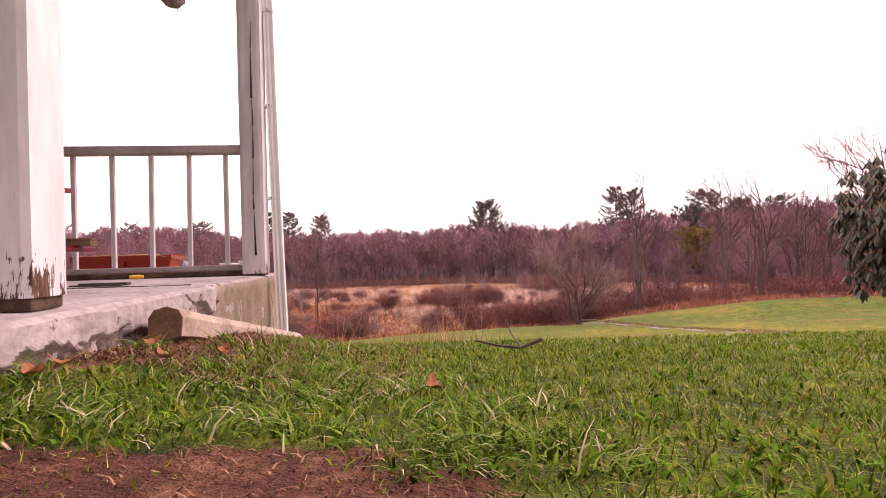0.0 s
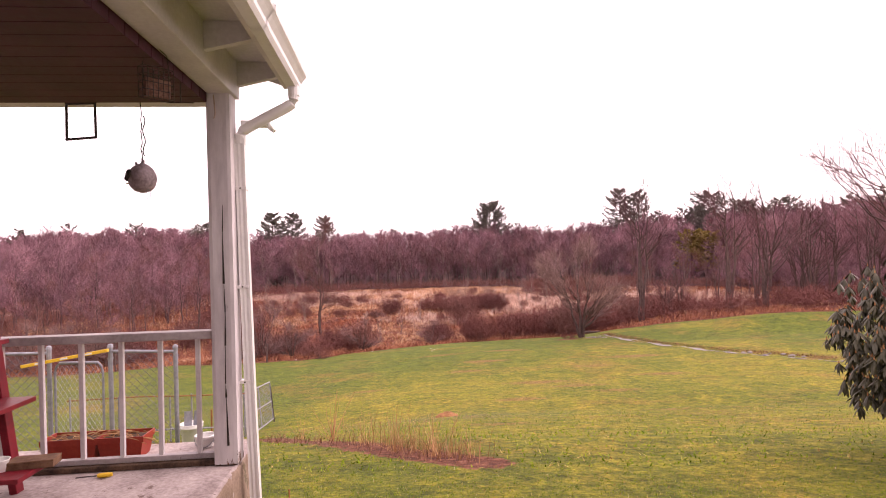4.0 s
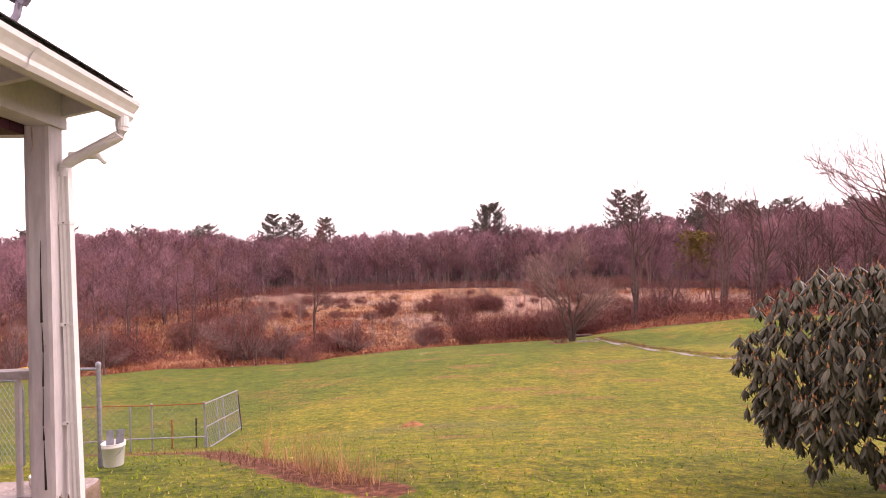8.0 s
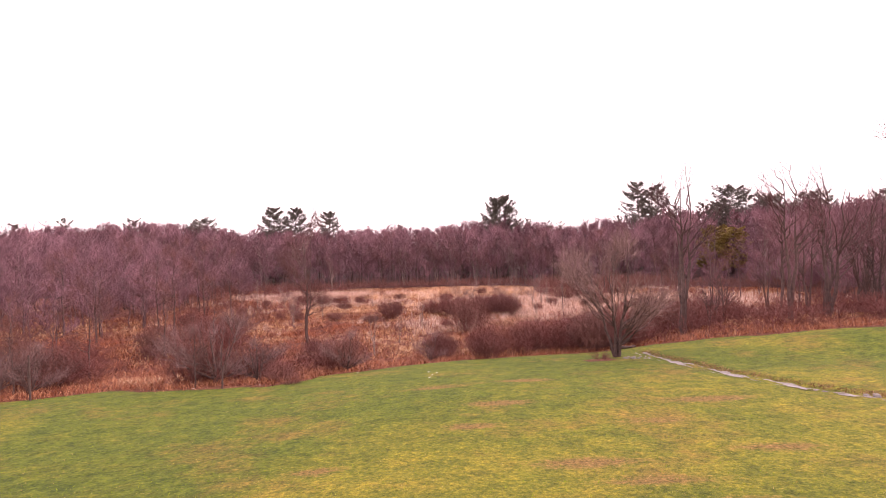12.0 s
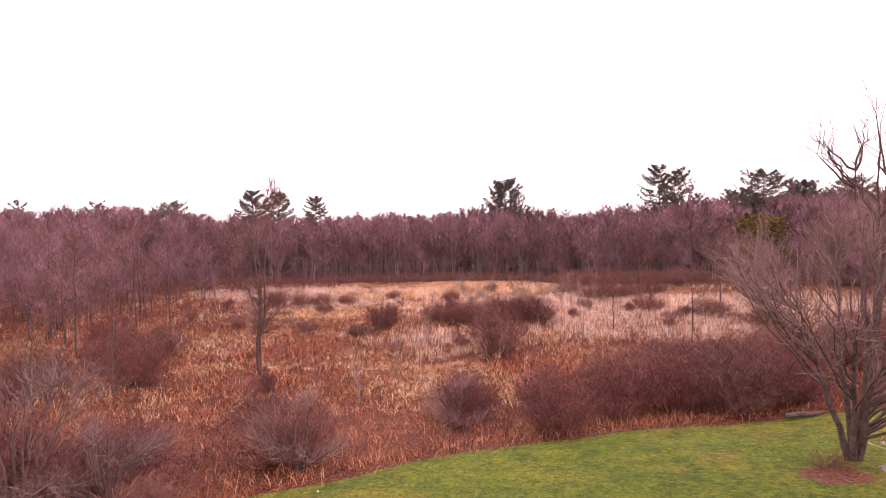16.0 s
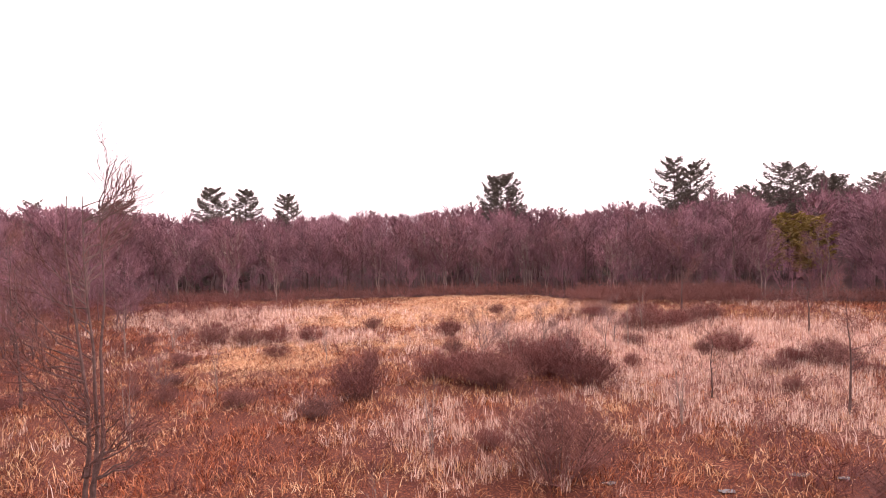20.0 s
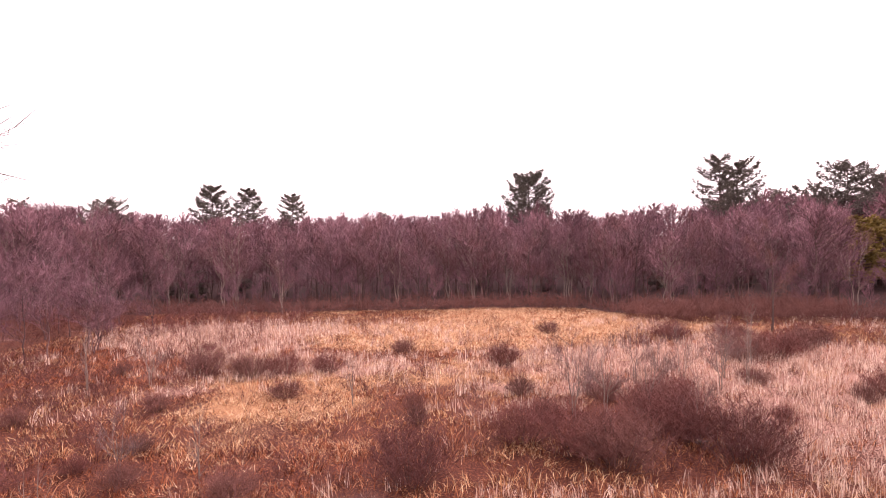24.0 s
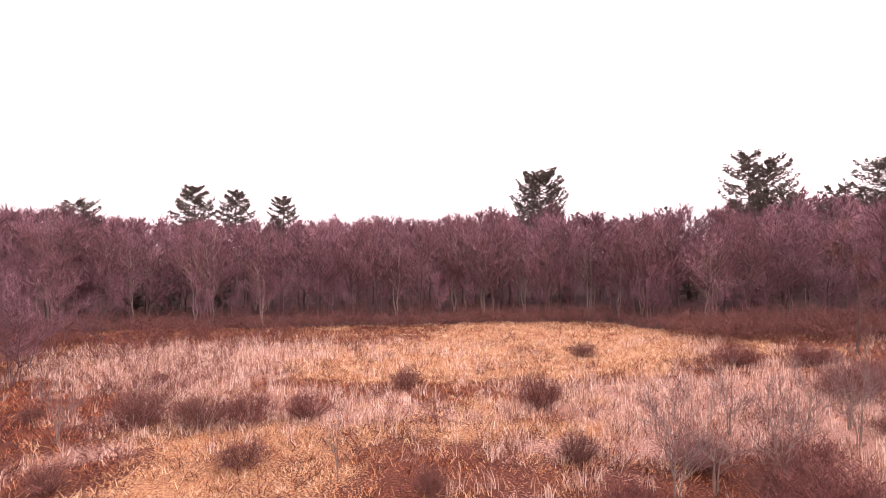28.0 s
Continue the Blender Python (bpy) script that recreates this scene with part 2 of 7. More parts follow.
M["rhodo"] = surface("rhododendron_leaf", (0.035, 0.036, 0.02), (0.1, 0.094, 0.058), 8, 60, 0.4, bumpy=0.1, vary=0.3)
M["rhodo_mass"] = surface("rhododendron_foliage", (0.035, 0.036, 0.02), (0.1, 0.094, 0.058), 8, 60, 0.4, bumpy=0.1, island=0.35)
M["bud"] = surface("leaf_bud", (0.3, 0.12, 0.05), (0.5, 0.25, 0.1), 20, 80, 0.6, bumpy=0)
M["grass"] = blades("lawn_grass", [(0, (0.05, 0.1, 0.006)), (0.5, (0.185, 0.285, 0.014)), (0.8, (0.31, 0.37, 0.026)), (0.9, (0.52, 0.43, 0.15)), (1, (0.34, 0.16, 0.06))], 0.95, spec=0.08)
M["grass_tuft"] = blades("grass_tufts", [(0, (0.038, 0.088, 0.007)), (0.5, (0.115, 0.215, 0.016)), (0.82, (0.23, 0.3, 0.045)), (0.92, (0.46, 0.41, 0.24)), (1, (0.6, 0.5, 0.34))], 0.9, spec=0.1)
M["weed"] = blades("broad_weeds", [(0, (0.06, 0.14, 0.008)), (0.7, (0.13, 0.27, 0.014)), (1, (0.22, 0.16, 0.03))], 0.9, spec=0.1)
M["litter"] = blades("brown_litter", [(0, (0.06, 0.025, 0.015)), (0.5, (0.17, 0.07, 0.04)), (0.85, (0.33, 0.17, 0.09)), (1, (0.5, 0.34, 0.2))], 0.8)
M["straw"] = blades("dry_straw", [(0, (0.26, 0.12, 0.055)), (0.5, (0.45, 0.24, 0.11)), (1, (0.6, 0.38, 0.2))], 0.8)
M["sedge"] = blades("matted_sedge", [(0, (0.06, 0.015, 0.012)), (0.4, (0.25, 0.078, 0.04)), (0.68, (0.54, 0.25, 0.115)), (1, (0.92, 0.68, 0.42))], 0.9, (0.1, (0.78, 0.52, 0.48)))
M["russet"] = blades("russet_grass", [(0, (0.05, 0.014, 0.011)), (0.35, (0.24, 0.07, 0.04)), (0.75, (0.46, 0.18, 0.09)), (1, (0.66, 0.36, 0.2))], 0.9)
M["reed"] = blades("pale_reeds", [(0, (0.22, 0.09, 0.066)), (0.3, (0.55, 0.33, 0.25)), (0.6, (0.78, 0.57, 0.46)), (1, (0.94, 0.8, 0.69))], 0.9)
M["yellow_sedge"] = blades("yellow_sedge", [(0, (0.3, 0.13, 0.07)), (0.4, (0.66, 0.41, 0.245)), (1, (0.92, 0.72, 0.5))], 0.9)
M["water"], _wn, _wb = mat_base("shallow_water", 0.06)
_wb.inputs["Base Color"].default_value = (0.06, 0.045, 0.04, 1)
_wb.inputs["Specular IOR Level"].default_value = 0.5
bump(_wn, _wb, nz(_wn, 6, 3).outputs[0], 0.1, 0.02)
M["gravel"] = surface("wet_gravel", (0.1, 0.085, 0.08), (0.36, 0.33, 0.32), 5, 40, 0.5, bumpy=0.8, depth=0.02)


# ---- building blocks ----
def part(name, bm, material, parent, label=""):
    """Links a bmesh, or vertices and faces, as one mesh object under a thing."""
    me = bpy.data.meshes.new(name)
    if isinstance(bm, tuple):
        me.from_pydata(bm[0], [], bm[1])
    else:
        bm.to_mesh(me)
        bm.free()
    me.materials.append(material)
    ob = new(name, me)
    ob.parent = parent
    if label:
        tagged(ob, label)
    return ob


def thing(name, m, label, category, group="", kind=""):
    ob = new(name)
    ob.matrix_world = m
    ob.empty_display_size = 0.1
    return tagged(ob, label, category, group, kind)


def single(name, bm, material, m, label, category="", group="", kind=""):
    ob = part(name, bm, material, None)
    ob.matrix_world = m
    return tagged(ob, label, category, group, kind)


def box(bm, x0, x1, y0, y1, z0, z1, bevel=0.004, m=None):
    r = bmesh.ops.create_cube(bm, size=1)
    for v in r["verts"]:
        v.co = Vector((x0 + (v.co.x + 0.5) * (x1 - x0), y0 + (v.co.y + 0.5) * (y1 - y0), z0 + (v.co.z + 0.5) * (z1 - z0)))
    if m:
        bmesh.ops.transform(bm, matrix=m, verts=r["verts"])
    if bevel:
        es = list({e for v in r["verts"] for e in v.link_edges})
        bmesh.ops.bevel(bm, geom=es, offset=bevel, segments=2, affect="EDGES", profile=0.6)
    return bm


def boxed(*a, **k):
    return box(bmesh.new(), *a, **k)


def sweep(V, F, pts, radii, n=6, cap=True):
    """A tapered tube through pts, added to the lists V and F."""
    base = len(V)
    k = len(pts)
    for i in range(k):
        a, b = pts[max(0, i - 1)], pts[min(k - 1, i + 1)]
        dx, dy, dz = b[0] - a[0], b[1] - a[1], b[2] - a[2]
        ln = math.sqrt(dx * dx + dy * dy + dz * dz) or 1.0
        dx, dy, dz = dx / ln, dy / ln, dz / ln
        if abs(dz) < 0.9:
            h = math.hypot(dx, dy)
            ux, uy, uz = -dy / h, dx / h, 0.0
        else:
            h = math.hypot(dx, dz)
            ux, uy, uz = dz / h, 0.0, -dx / h
        wx, wy, wz = dy * uz - dz * uy, dz * ux - dx * uz, dx * uy - dy * ux
        p, r = pts[i], radii[i]
        for j in range(n):
            c, s = math.cos(6.2832 * j / n) * r, math.sin(6.2832 * j / n) * r
            V.append((p[0] + ux * c + wx * s, p[1] + uy * c + wy * s, p[2] + uz * c + wz * s))
    for i in range(k - 1):
        o = base + i * n
        for j in range(n):
            j2 = (j + 1) % n
            F.append((o + j, o + j2, o + n + j2, o + n + j))
    if cap:
        F.append(tuple(base + (k - 1) * n + j for j in range(n)))
        F.append(tuple(base + n - 1 - j for j in range(n)))


def tube(pts, r, n=8):
    V, F = [], []
    sweep(V, F, pts, r if isinstance(r, (list, tuple)) else [r] * len(pts), n)
    return V, F


def lathe(profile, n=24, squash=1.0):
    """A turned shape from (radius, height) pairs, closed at both ends."""
    V, F = [], []
    for r, z in profile:
        for j in range(n):
            a = 6.28318 * j / n
            V.append((r * math.cos(a), r * math.sin(a) * squash, z))
    for i in range(len(profile) - 1):
        for j in range(n):
            j2 = (j + 1) % n
            F.append((i * n + j, i * n + j2, (i + 1) * n + j2, (i + 1) * n + j))
    F.append(tuple(range(n - 1, -1, -1)))
    F.append(tuple((len(profile) - 1) * n + j for j in range(n)))
    return V, F


def smooth(ob):
    for p in ob.data.polygons:
        p.use_smooth = True
    return ob


# ---- ground ----
PROFILE_Y = (-3000, -20, 0, 1, 2.6, 4, 5.5, 8, 10, 16.85, 24, 32.7, 43, 48, 54, 60, 150, 185, 240, 330, 3000)
PROFILE_Z = (2.0, 0.3, -0.08, -0.13, -0.268, -0.43, -0.72, -1.2, -1.77, -3.38, -4.2, -4.87, -5.8, -6.35, -7.3, -8, -8, -6.0, -3.5, -1.0, -1.0)
EDGE_X = (-200, -33, -28, -23.5, -20, -16.5, -14, -10.6, -9.2, -8.3, -4.3, -0.5, 3.8, 9.6, 12, 17, 20, 26, 32, 60, 200)
EDGE_Y = (36, 37.5, 38.5, 40.3, 42, 41.2, 41.8, 41.5, 43, 45.2, 47.5, 49, 50.6, 52.0, 51.9, 50.4, 48.5, 46.5, 45, 43, 40)
DITCH_X = (12.0, 11.8, 12.4, 12.9, 13.9, 15.5, 16.9, 20.5)
DITCH_Y = (47.5, 44.0, 40.5, 37.0, 32.4, 29.4, 26.6, 23.5)


def ease(a, b, v):
    t = np.clip((v - a) / (b - a), 0, 1)
    return t * t * (3 - 2 * t)


def wavy(x, y):
    """Gentle unevenness from a few sines."""
    return (np.sin(x * 0.31 + 1.3 * np.sin(y * 0.23)) + np.sin(y * 0.37 + 0.7 * np.sin(x * 0.29)) + 0.5 * np.sin(x * 0.9 - y * 0.71)) / 2.5


def hump(x, y, cx, cy, rx, ry):
    return np.exp(-(((x - cx) / rx) ** 2 + ((y - cy) / ry) ** 2))


def reed_zone(x, y):
    """Where the pale reeds stand."""
    a = 0.45 * wavy(x * 0.8 + 9, y * 0.7) + 1.15 * hump(x, y, 16, 92, 13, 17) + 1.1 * hump(x, y, -32, 122, 17, 12) + 0.9 * hump(x, y, 10, 110, 12, 8) + 0.6 * hump(x, y, -2, 80, 5, 6) + 0.8 * hump(x, y, -14, 108, 8, 5) + 1.0 * hump(x, y, 34, 102, 16, 16)
    return ease(0.05, 1.0, a + 0.25 * wavy(x * 2.7, y * 2.9)) * ease(60, 74, y)


def yellow_zone(x, y):
    """Where the sedge is golden."""
    a = 0.4 * wavy(x * 0.9 + 3, y * 0.8 + 5) + 1.15 * hump(x, y, 1, 131, 20, 17) + 0.9 * hump(x, y, -10, 120, 9, 6) + 0.5 * hump(x, y, 15, 136, 6, 8) + 0.6 * hump(x, y, -20, 94, 7, 9) + 0.6 * hump(x, y, -12, 101, 9, 7) + 0.5 * hump(x, y, 2, 76, 8, 5) + 0.75 * hump(x, y, -14, 70, 9, 5) + 0.6 * hump(x, y, -9, 60, 7, 4) + 0.7 * hump(x, y, -21, 49, 4, 4) + 0.6 * hump(x, y, -2, 66, 6, 3)
    return ease(0.1, 1.1, a + 0.25 * wavy(x * 2.9 + 4, y * 2.5)) * ease(42, 48, y)


def woods_front(x):
    return np.interp(x, (-160, -80, -56, -28, 0, 12, 16, 24, 34, 60, 140), (128, 140, 147, 147, 149, 148, 141, 138, 136, 128, 110))


def ditch_gap(x, y):
    """How far (x, y) lies from the middle of the ditch."""
    best = np.full(np.shape(x), 1e9)
    for (x0, y0), (x1, y1) in zip(zip(DITCH_X, DITCH_Y), zip(DITCH_X[1:], DITCH_Y[1:])):
        dx, dy = x1 - x0, y1 - y0
        t = np.clip(((x - x0) * dx + (y - y0) * dy) / (dx * dx + dy * dy), 0, 1)
        best = np.minimum(best, np.hypot(x - x0 - t * dx, y - y0 - t * dy))
    return best


def ground_z(x, y):
    x, y = np.asarray(x, float), np.asarray(y, float)
    yy = y - 13 * ease(8, 28, x) * ease(38, 47, y) * (1 - ease(95, 130, y))
    z = np.interp(yy, PROFILE_Y, PROFILE_Z)
    tilt = np.where(x < 0, np.interp(x, (-40, -24, -20, -13.5, -9, 0), (-1.15, -1.05, -0.87, -0.76, -0.57, 0)), 0.025 * np.clip(x, 0, 35))
    z = z + tilt * np.where(x < 0, ease(5, 17, y), ease(6, 35, y)) * (1 - ease(50, 70, yy))
    z = z + 0.05 * wavy(x, y) * ease(3, 14, y)
    z = z - 0.1 * np.exp(-(ditch_gap(x, y) / 0.6) ** 2)
    z = z + 0.105 * np.exp(-((x + 0.85) / 0.3) ** 2) * ease(1.0, 2.0, y) * (1 - ease(2.6, 4.0, y))
    return z


def gz(x, y):
    return float(ground_z(x, y))


def axis(*runs):
    out = []
    for a, b, step in runs:
        out += list(np.arange(a, b - 1e-6, step))
    return np.array(out + [runs[-1][1]])


GX = axis((-3000, -600, 300), (-600, -120, 40), (-120, -50, 5), (-50, -4, 0.8), (-4, 5, 0.15), (5, 50, 0.8), (50, 120, 5), (120, 600, 40), (600, 3000, 300))
GY = axis((-3000, -300, 300), (-300, -20, 20), (-20, 0, 1), (0, 7, 0.12), (7, 66, 0.45), (66, 170, 1.6), (170, 400, 10), (400, 3000, 260))
XX, YY = np.meshgrid(GX, GY)
ZZ = ground_z(XX, YY)
lawn = 1 - ease(-0.7, 0.7, YY - np.interp(XX, EDGE_X, EDGE_Y) + 0.5 * wavy(XX * 3, YY * 3))
me = bpy.data.meshes.new("ground")
nx, ny = len(GX), len(GY)
idx = np.arange(nx * ny).reshape(ny, nx)
quads = np.stack([idx[:-1, :-1], idx[:-1, 1:], idx[1:, 1:], idx[1:, :-1]], -1).reshape(-1, 4)
me.from_pydata(np.stack([XX, YY, ZZ], -1).reshape(-1, 3).tolist(), [], quads.tolist())
me.polygons.foreach_set("use_smooth", [True] * len(me.polygons))


def bed_mask(x, y):
    """The strip of bare soil and dead weeds below the fence, and the worn soil by the slab."""
    line_x, line_y = (-9, -6.0, -3.4, -1.5, -0.6, 0.36), (14.6, 13.3, 11.2, 8.2, 7.1, 6.3)
    best = np.full(np.shape(x), 1e9)
    for i in range(5):
        dx, dy = line_x[i + 1] - line_x[i], line_y[i + 1] - line_y[i]
        t = np.clip(((x - line_x[i]) * dx + (y - line_y[i]) * dy) / (dx * dx + dy * dy), 0, 1)
        best = np.minimum(best, np.hypot(x - line_x[i] - t * dx, y - line_y[i] - t * dy))
    m = 1 - ease(0.1, 0.5, best)
    m = np.maximum(m, 1 - ease(0.75, 1.05, np.hypot((x + 0.5) / 0.55, (y - 1.02) / 0.42) + 0.12 * np.sin(9 * x + 5 * y)))
    m = np.maximum(m, 1.0 * (1 - ease(0.12, 0.38, np.abs(x + 0.92 + 0.07 * (y - 2)))) * ease(1.5, 2.0, y) * (1 - ease(2.9, 3.9, y)))
    m = np.maximum(m, 1 - ease(0.5, 1.1, np.hypot((x + 14.6) / 3.0, (y - 41.9) / 0.9)))
    m = np.maximum(m, 1 - ease(0.35, 0.6, np.hypot(x - 5.3, y - 5.9)))
    m = np.maximum(m, 1 - ease(0.6, 1.1, np.hypot((x - 8.6) / 1.3, y - 44.4)))
    return m


def field(name, values):
    me.attributes.new(name, "FLOAT", "POINT").data.foreach_set("value", np.asarray(values, float).reshape(-1))


field("lawn", lawn)
field("soil", bed_mask(XX, YY))
THATCH = ((3.5, 23.6, 1.6, 0.5), (4.6, 22.0, 1.8, 0.45), (5.6, 20.4, 1.3, 0.4), (6.4, 27.9, 1.5, 0.5), (1.8, 31.5, 1.7, 0.5), (0.5, 27.9, 1.2, 0.5), (8.5, 24.5, 1.4, 0.5), (2.2, 19.2, 1.0, 0.4), (9.5, 31.0, 1.8, 0.6), (-3.5, 24.0, 0.9, 0.4), (17, 27.5, 1.6, 0.6), (23, 34, 2.5, 0.8), (-1.0, 36.0, 1.4, 0.5), (6.0, 15.8, 1.2, 0.4), (1.0, 12.6, 0.9, 0.35), (3.2, 36.8, 1.6, 0.5))
field("thatch", sum(hump(XX, YY, *t) for t in THATCH) + 0.12 * wavy(XX * 2.3, YY * 2.9))
field("grey", hump(XX, YY, 0.4, 15.8, 2.3, 1.3))
field("lush", 0.9 * hump(XX, YY, -9, 29, 5.5, 9) + ease(22, 40, YY) + 0.7 * (1 - ease(2.0, 4.6, YY)) + 0.5 * ease(-3, -10, XX) + 0.2 * wavy(XX, YY))
field("reed", np.clip(reed_zone(XX, YY), 0, 1) * (0.35 + 0.65 * ease(84, 100, YY)))
field("gold", np.clip(yellow_zone(XX, YY), 0, 1) * (0.4 + 0.6 * ease(84, 100, YY)))
field("forest", ease(-7, 3, YY - woods_front(XX)))
m, nt, b = mat_base("ground", 0.95)


def attr(name):
    a = nt.nodes.new("ShaderNodeAttribute")
    a.attribute_name = name
    return a.outputs["Fac"]


n_big, n_mid, n_fine, n_tiny = nz(nt, 0.09, 4), nz(nt, 0.6, 7, 0.72), nz(nt, 9, 5, 0.7), nz(nt, 70, 3, 0.7)
n_grain = nz(nt, 26, 4, 0.75)
n_patch, n_thatch = nz(nt, 1.5, 5, 0.65), nz(nt, 0.23, 7, 0.72)
g1 = ramp(nt, n_mid.outputs[0], [(0.3, (0.042, 0.084, 0.004)), (0.5, (0.074, 0.112, 0.007)), (0.7, (0.125, 0.128, 0.012))]).outputs[0]
g2 = ramp(nt, n_mid.outputs[0], [(0.3, (0.135, 0.155, 0.011)), (0.52, (0.21, 0.19, 0.02)), (0.72, (0.26, 0.188, 0.03))]).outputs[0]
dry = maths(nt, "SUBTRACT", n_big.outputs[0], maths(nt, "MULTIPLY", attr("lush"), 0.2))
grass_col = mixc(nt, ramp(nt, dry, [(0.32, (0, 0, 0)), (0.5, (1, 1, 1))]).outputs[0], g1, g2)
grass_col = mixc(nt, 0.25, grass_col, (0.14, 0.155, 0.014))
grass_col = mixc(nt, ramp(nt, n_thatch.outputs[0], [(0.52, (0, 0, 0)), (0.66, (0.7, 0.7, 0.7))]).outputs[0], grass_col, (0.22, 0.135, 0.036))
n_clump = nz(nt, 4.5, 6, 0.75)
grass_col = mixc(nt, 1.0, grass_col, ramp(nt, n_patch.outputs[0], [(0.3, (0.58, 0.68, 0.6)), (0.5, (1, 1, 1)), (0.7, (1.4, 1.28, 1.22))]).outputs[0], "MULTIPLY")
grass_col = mixc(nt, 1.0, grass_col, ramp(nt, n_clump.outputs[0], [(0.32, (0.5, 0.58, 0.5)), (0.5, (0.98, 1, 0.98)), (0.68, (1.6, 1.45, 1.4))]).outputs[0], "MULTIPLY")
bare_t = maths(nt, "ADD", attr("thatch"), maths(nt, "MULTIPLY", maths(nt, "ADD", n_clump.outputs[0], -0.5), 1.8))
grass_col = mixc(nt, ramp(nt, bare_t, [(0.35, (0, 0, 0)), (0.8, (0.95, 0.95, 0.95))]).outputs[0], grass_col, ramp(nt, n_fine.outputs[0], [(0.3, (0.1, 0.055, 0.016)), (0.7, (0.33, 0.2, 0.075))]).outputs[0])
grass_col = mixc(nt, maths(nt, "MULTIPLY", attr("grey"), 0.55), grass_col, ramp(nt, n_clump.outputs[0], [(0.35, (0.06, 0.06, 0.03)), (0.65, (0.17, 0.17, 0.085))]).outputs[0])
grass_col = mixc(nt, 1.0, grass_col, ramp(nt, n_fine.outputs[0], [(0.3, (0.6, 0.66, 0.6)), (0.7, (1.3, 1.22, 1.15))]).outputs[0], "MULTIPLY")
grass_col = mixc(nt, 1.0, grass_col, ramp(nt, n_grain.outputs[0], [(0.34, (0.55, 0.6, 0.5)), (0.66, (1.4, 1.35, 1.3))]).outputs[0], "MULTIPLY")
marsh_col = ramp(nt, n_fine.outputs[0], [(0.32, (0.026, 0.006, 0.006)), (0.5, (0.09, 0.021, 0.012)), (0.68, (0.28, 0.092, 0.04))]).outputs[0]
marsh_col = mixc(nt, ramp(nt, n_mid.outputs[0], [(0.45, (0, 0, 0)), (0.65, (1, 1, 1))]).outputs[0], marsh_col, mixc(nt, 1.0, marsh_col, (1.35, 1.5, 1.5), "MULTIPLY"))
soil_col = ramp(nt, n_fine.outputs[0], [(0.3, (0.045, 0.013, 0.008)), (0.5, (0.14, 0.046, 0.026)), (0.68, (0.3, 0.13, 0.075))]).outputs[0]
litter = ramp(nt, n_mid.outputs[0], [(0.3, (0.03, 0.013, 0.013)), (0.7, (0.075, 0.034, 0.034))]).outputs[0]
wet = ramp(nt, n_fine.outputs[0], [(0.3, (0.16, 0.14, 0.13)), (0.7, (0.42, 0.39, 0.39))]).outputs[0]
rag = maths(nt, "ADD", n_fine.outputs[0], -0.5)


def ragged(name, amount=0.9):
    s = maths(nt, "ADD", attr(name), maths(nt, "MULTIPLY", rag, amount))
    return ramp(nt, s, [(0.42, (0, 0, 0)), (0.58, (1, 1, 1))]).outputs[0]


marsh_col = mixc(nt, ragged("reed", 2.2), marsh_col, ramp(nt, n_fine.outputs[0], [(0.3, (0.1, 0.034, 0.026)), (0.5, (0.33, 0.17, 0.13)), (0.7, (0.62, 0.42, 0.33))]).outputs[0])
marsh_col = mixc(nt, ragged("gold", 2.2), marsh_col, ramp(nt, n_fine.outputs[0], [(0.32, (0.12, 0.036, 0.02)), (0.5, (0.38, 0.18, 0.09)), (0.68, (0.68, 0.42, 0.22))]).outputs[0])
col = mixc(nt, ragged("lawn"), marsh_col, grass_col)
col = mixc(nt, ragged("soil", 1.2), col, soil_col)
col = mixc(nt, ragged("forest", 0.8), col, litter)
nt.links.new(col, b.inputs["Base Color"])
bump(nt, b, maths(nt, "ADD", maths(nt, "MULTIPLY", n_fine.outputs[0], 1.0), maths(nt, "MULTIPLY", n_tiny.outputs[0], 0.4)), 0.9, 0.06)
me.materials.append(m)
tagged(new("ground", me), "sloping lawn running down to a russet marsh", "ground", kind="structure")


# ---- porch: local axes u along the rail, v along the eave, from the slab's outer far corner ----
PM = pose(-1.165, 4.14, 0, 0, 0, 6.3)


def at(u, v, w=0.0, turn=0.0):
    return PM @ pose(u, v, w, 0, 0, turn)


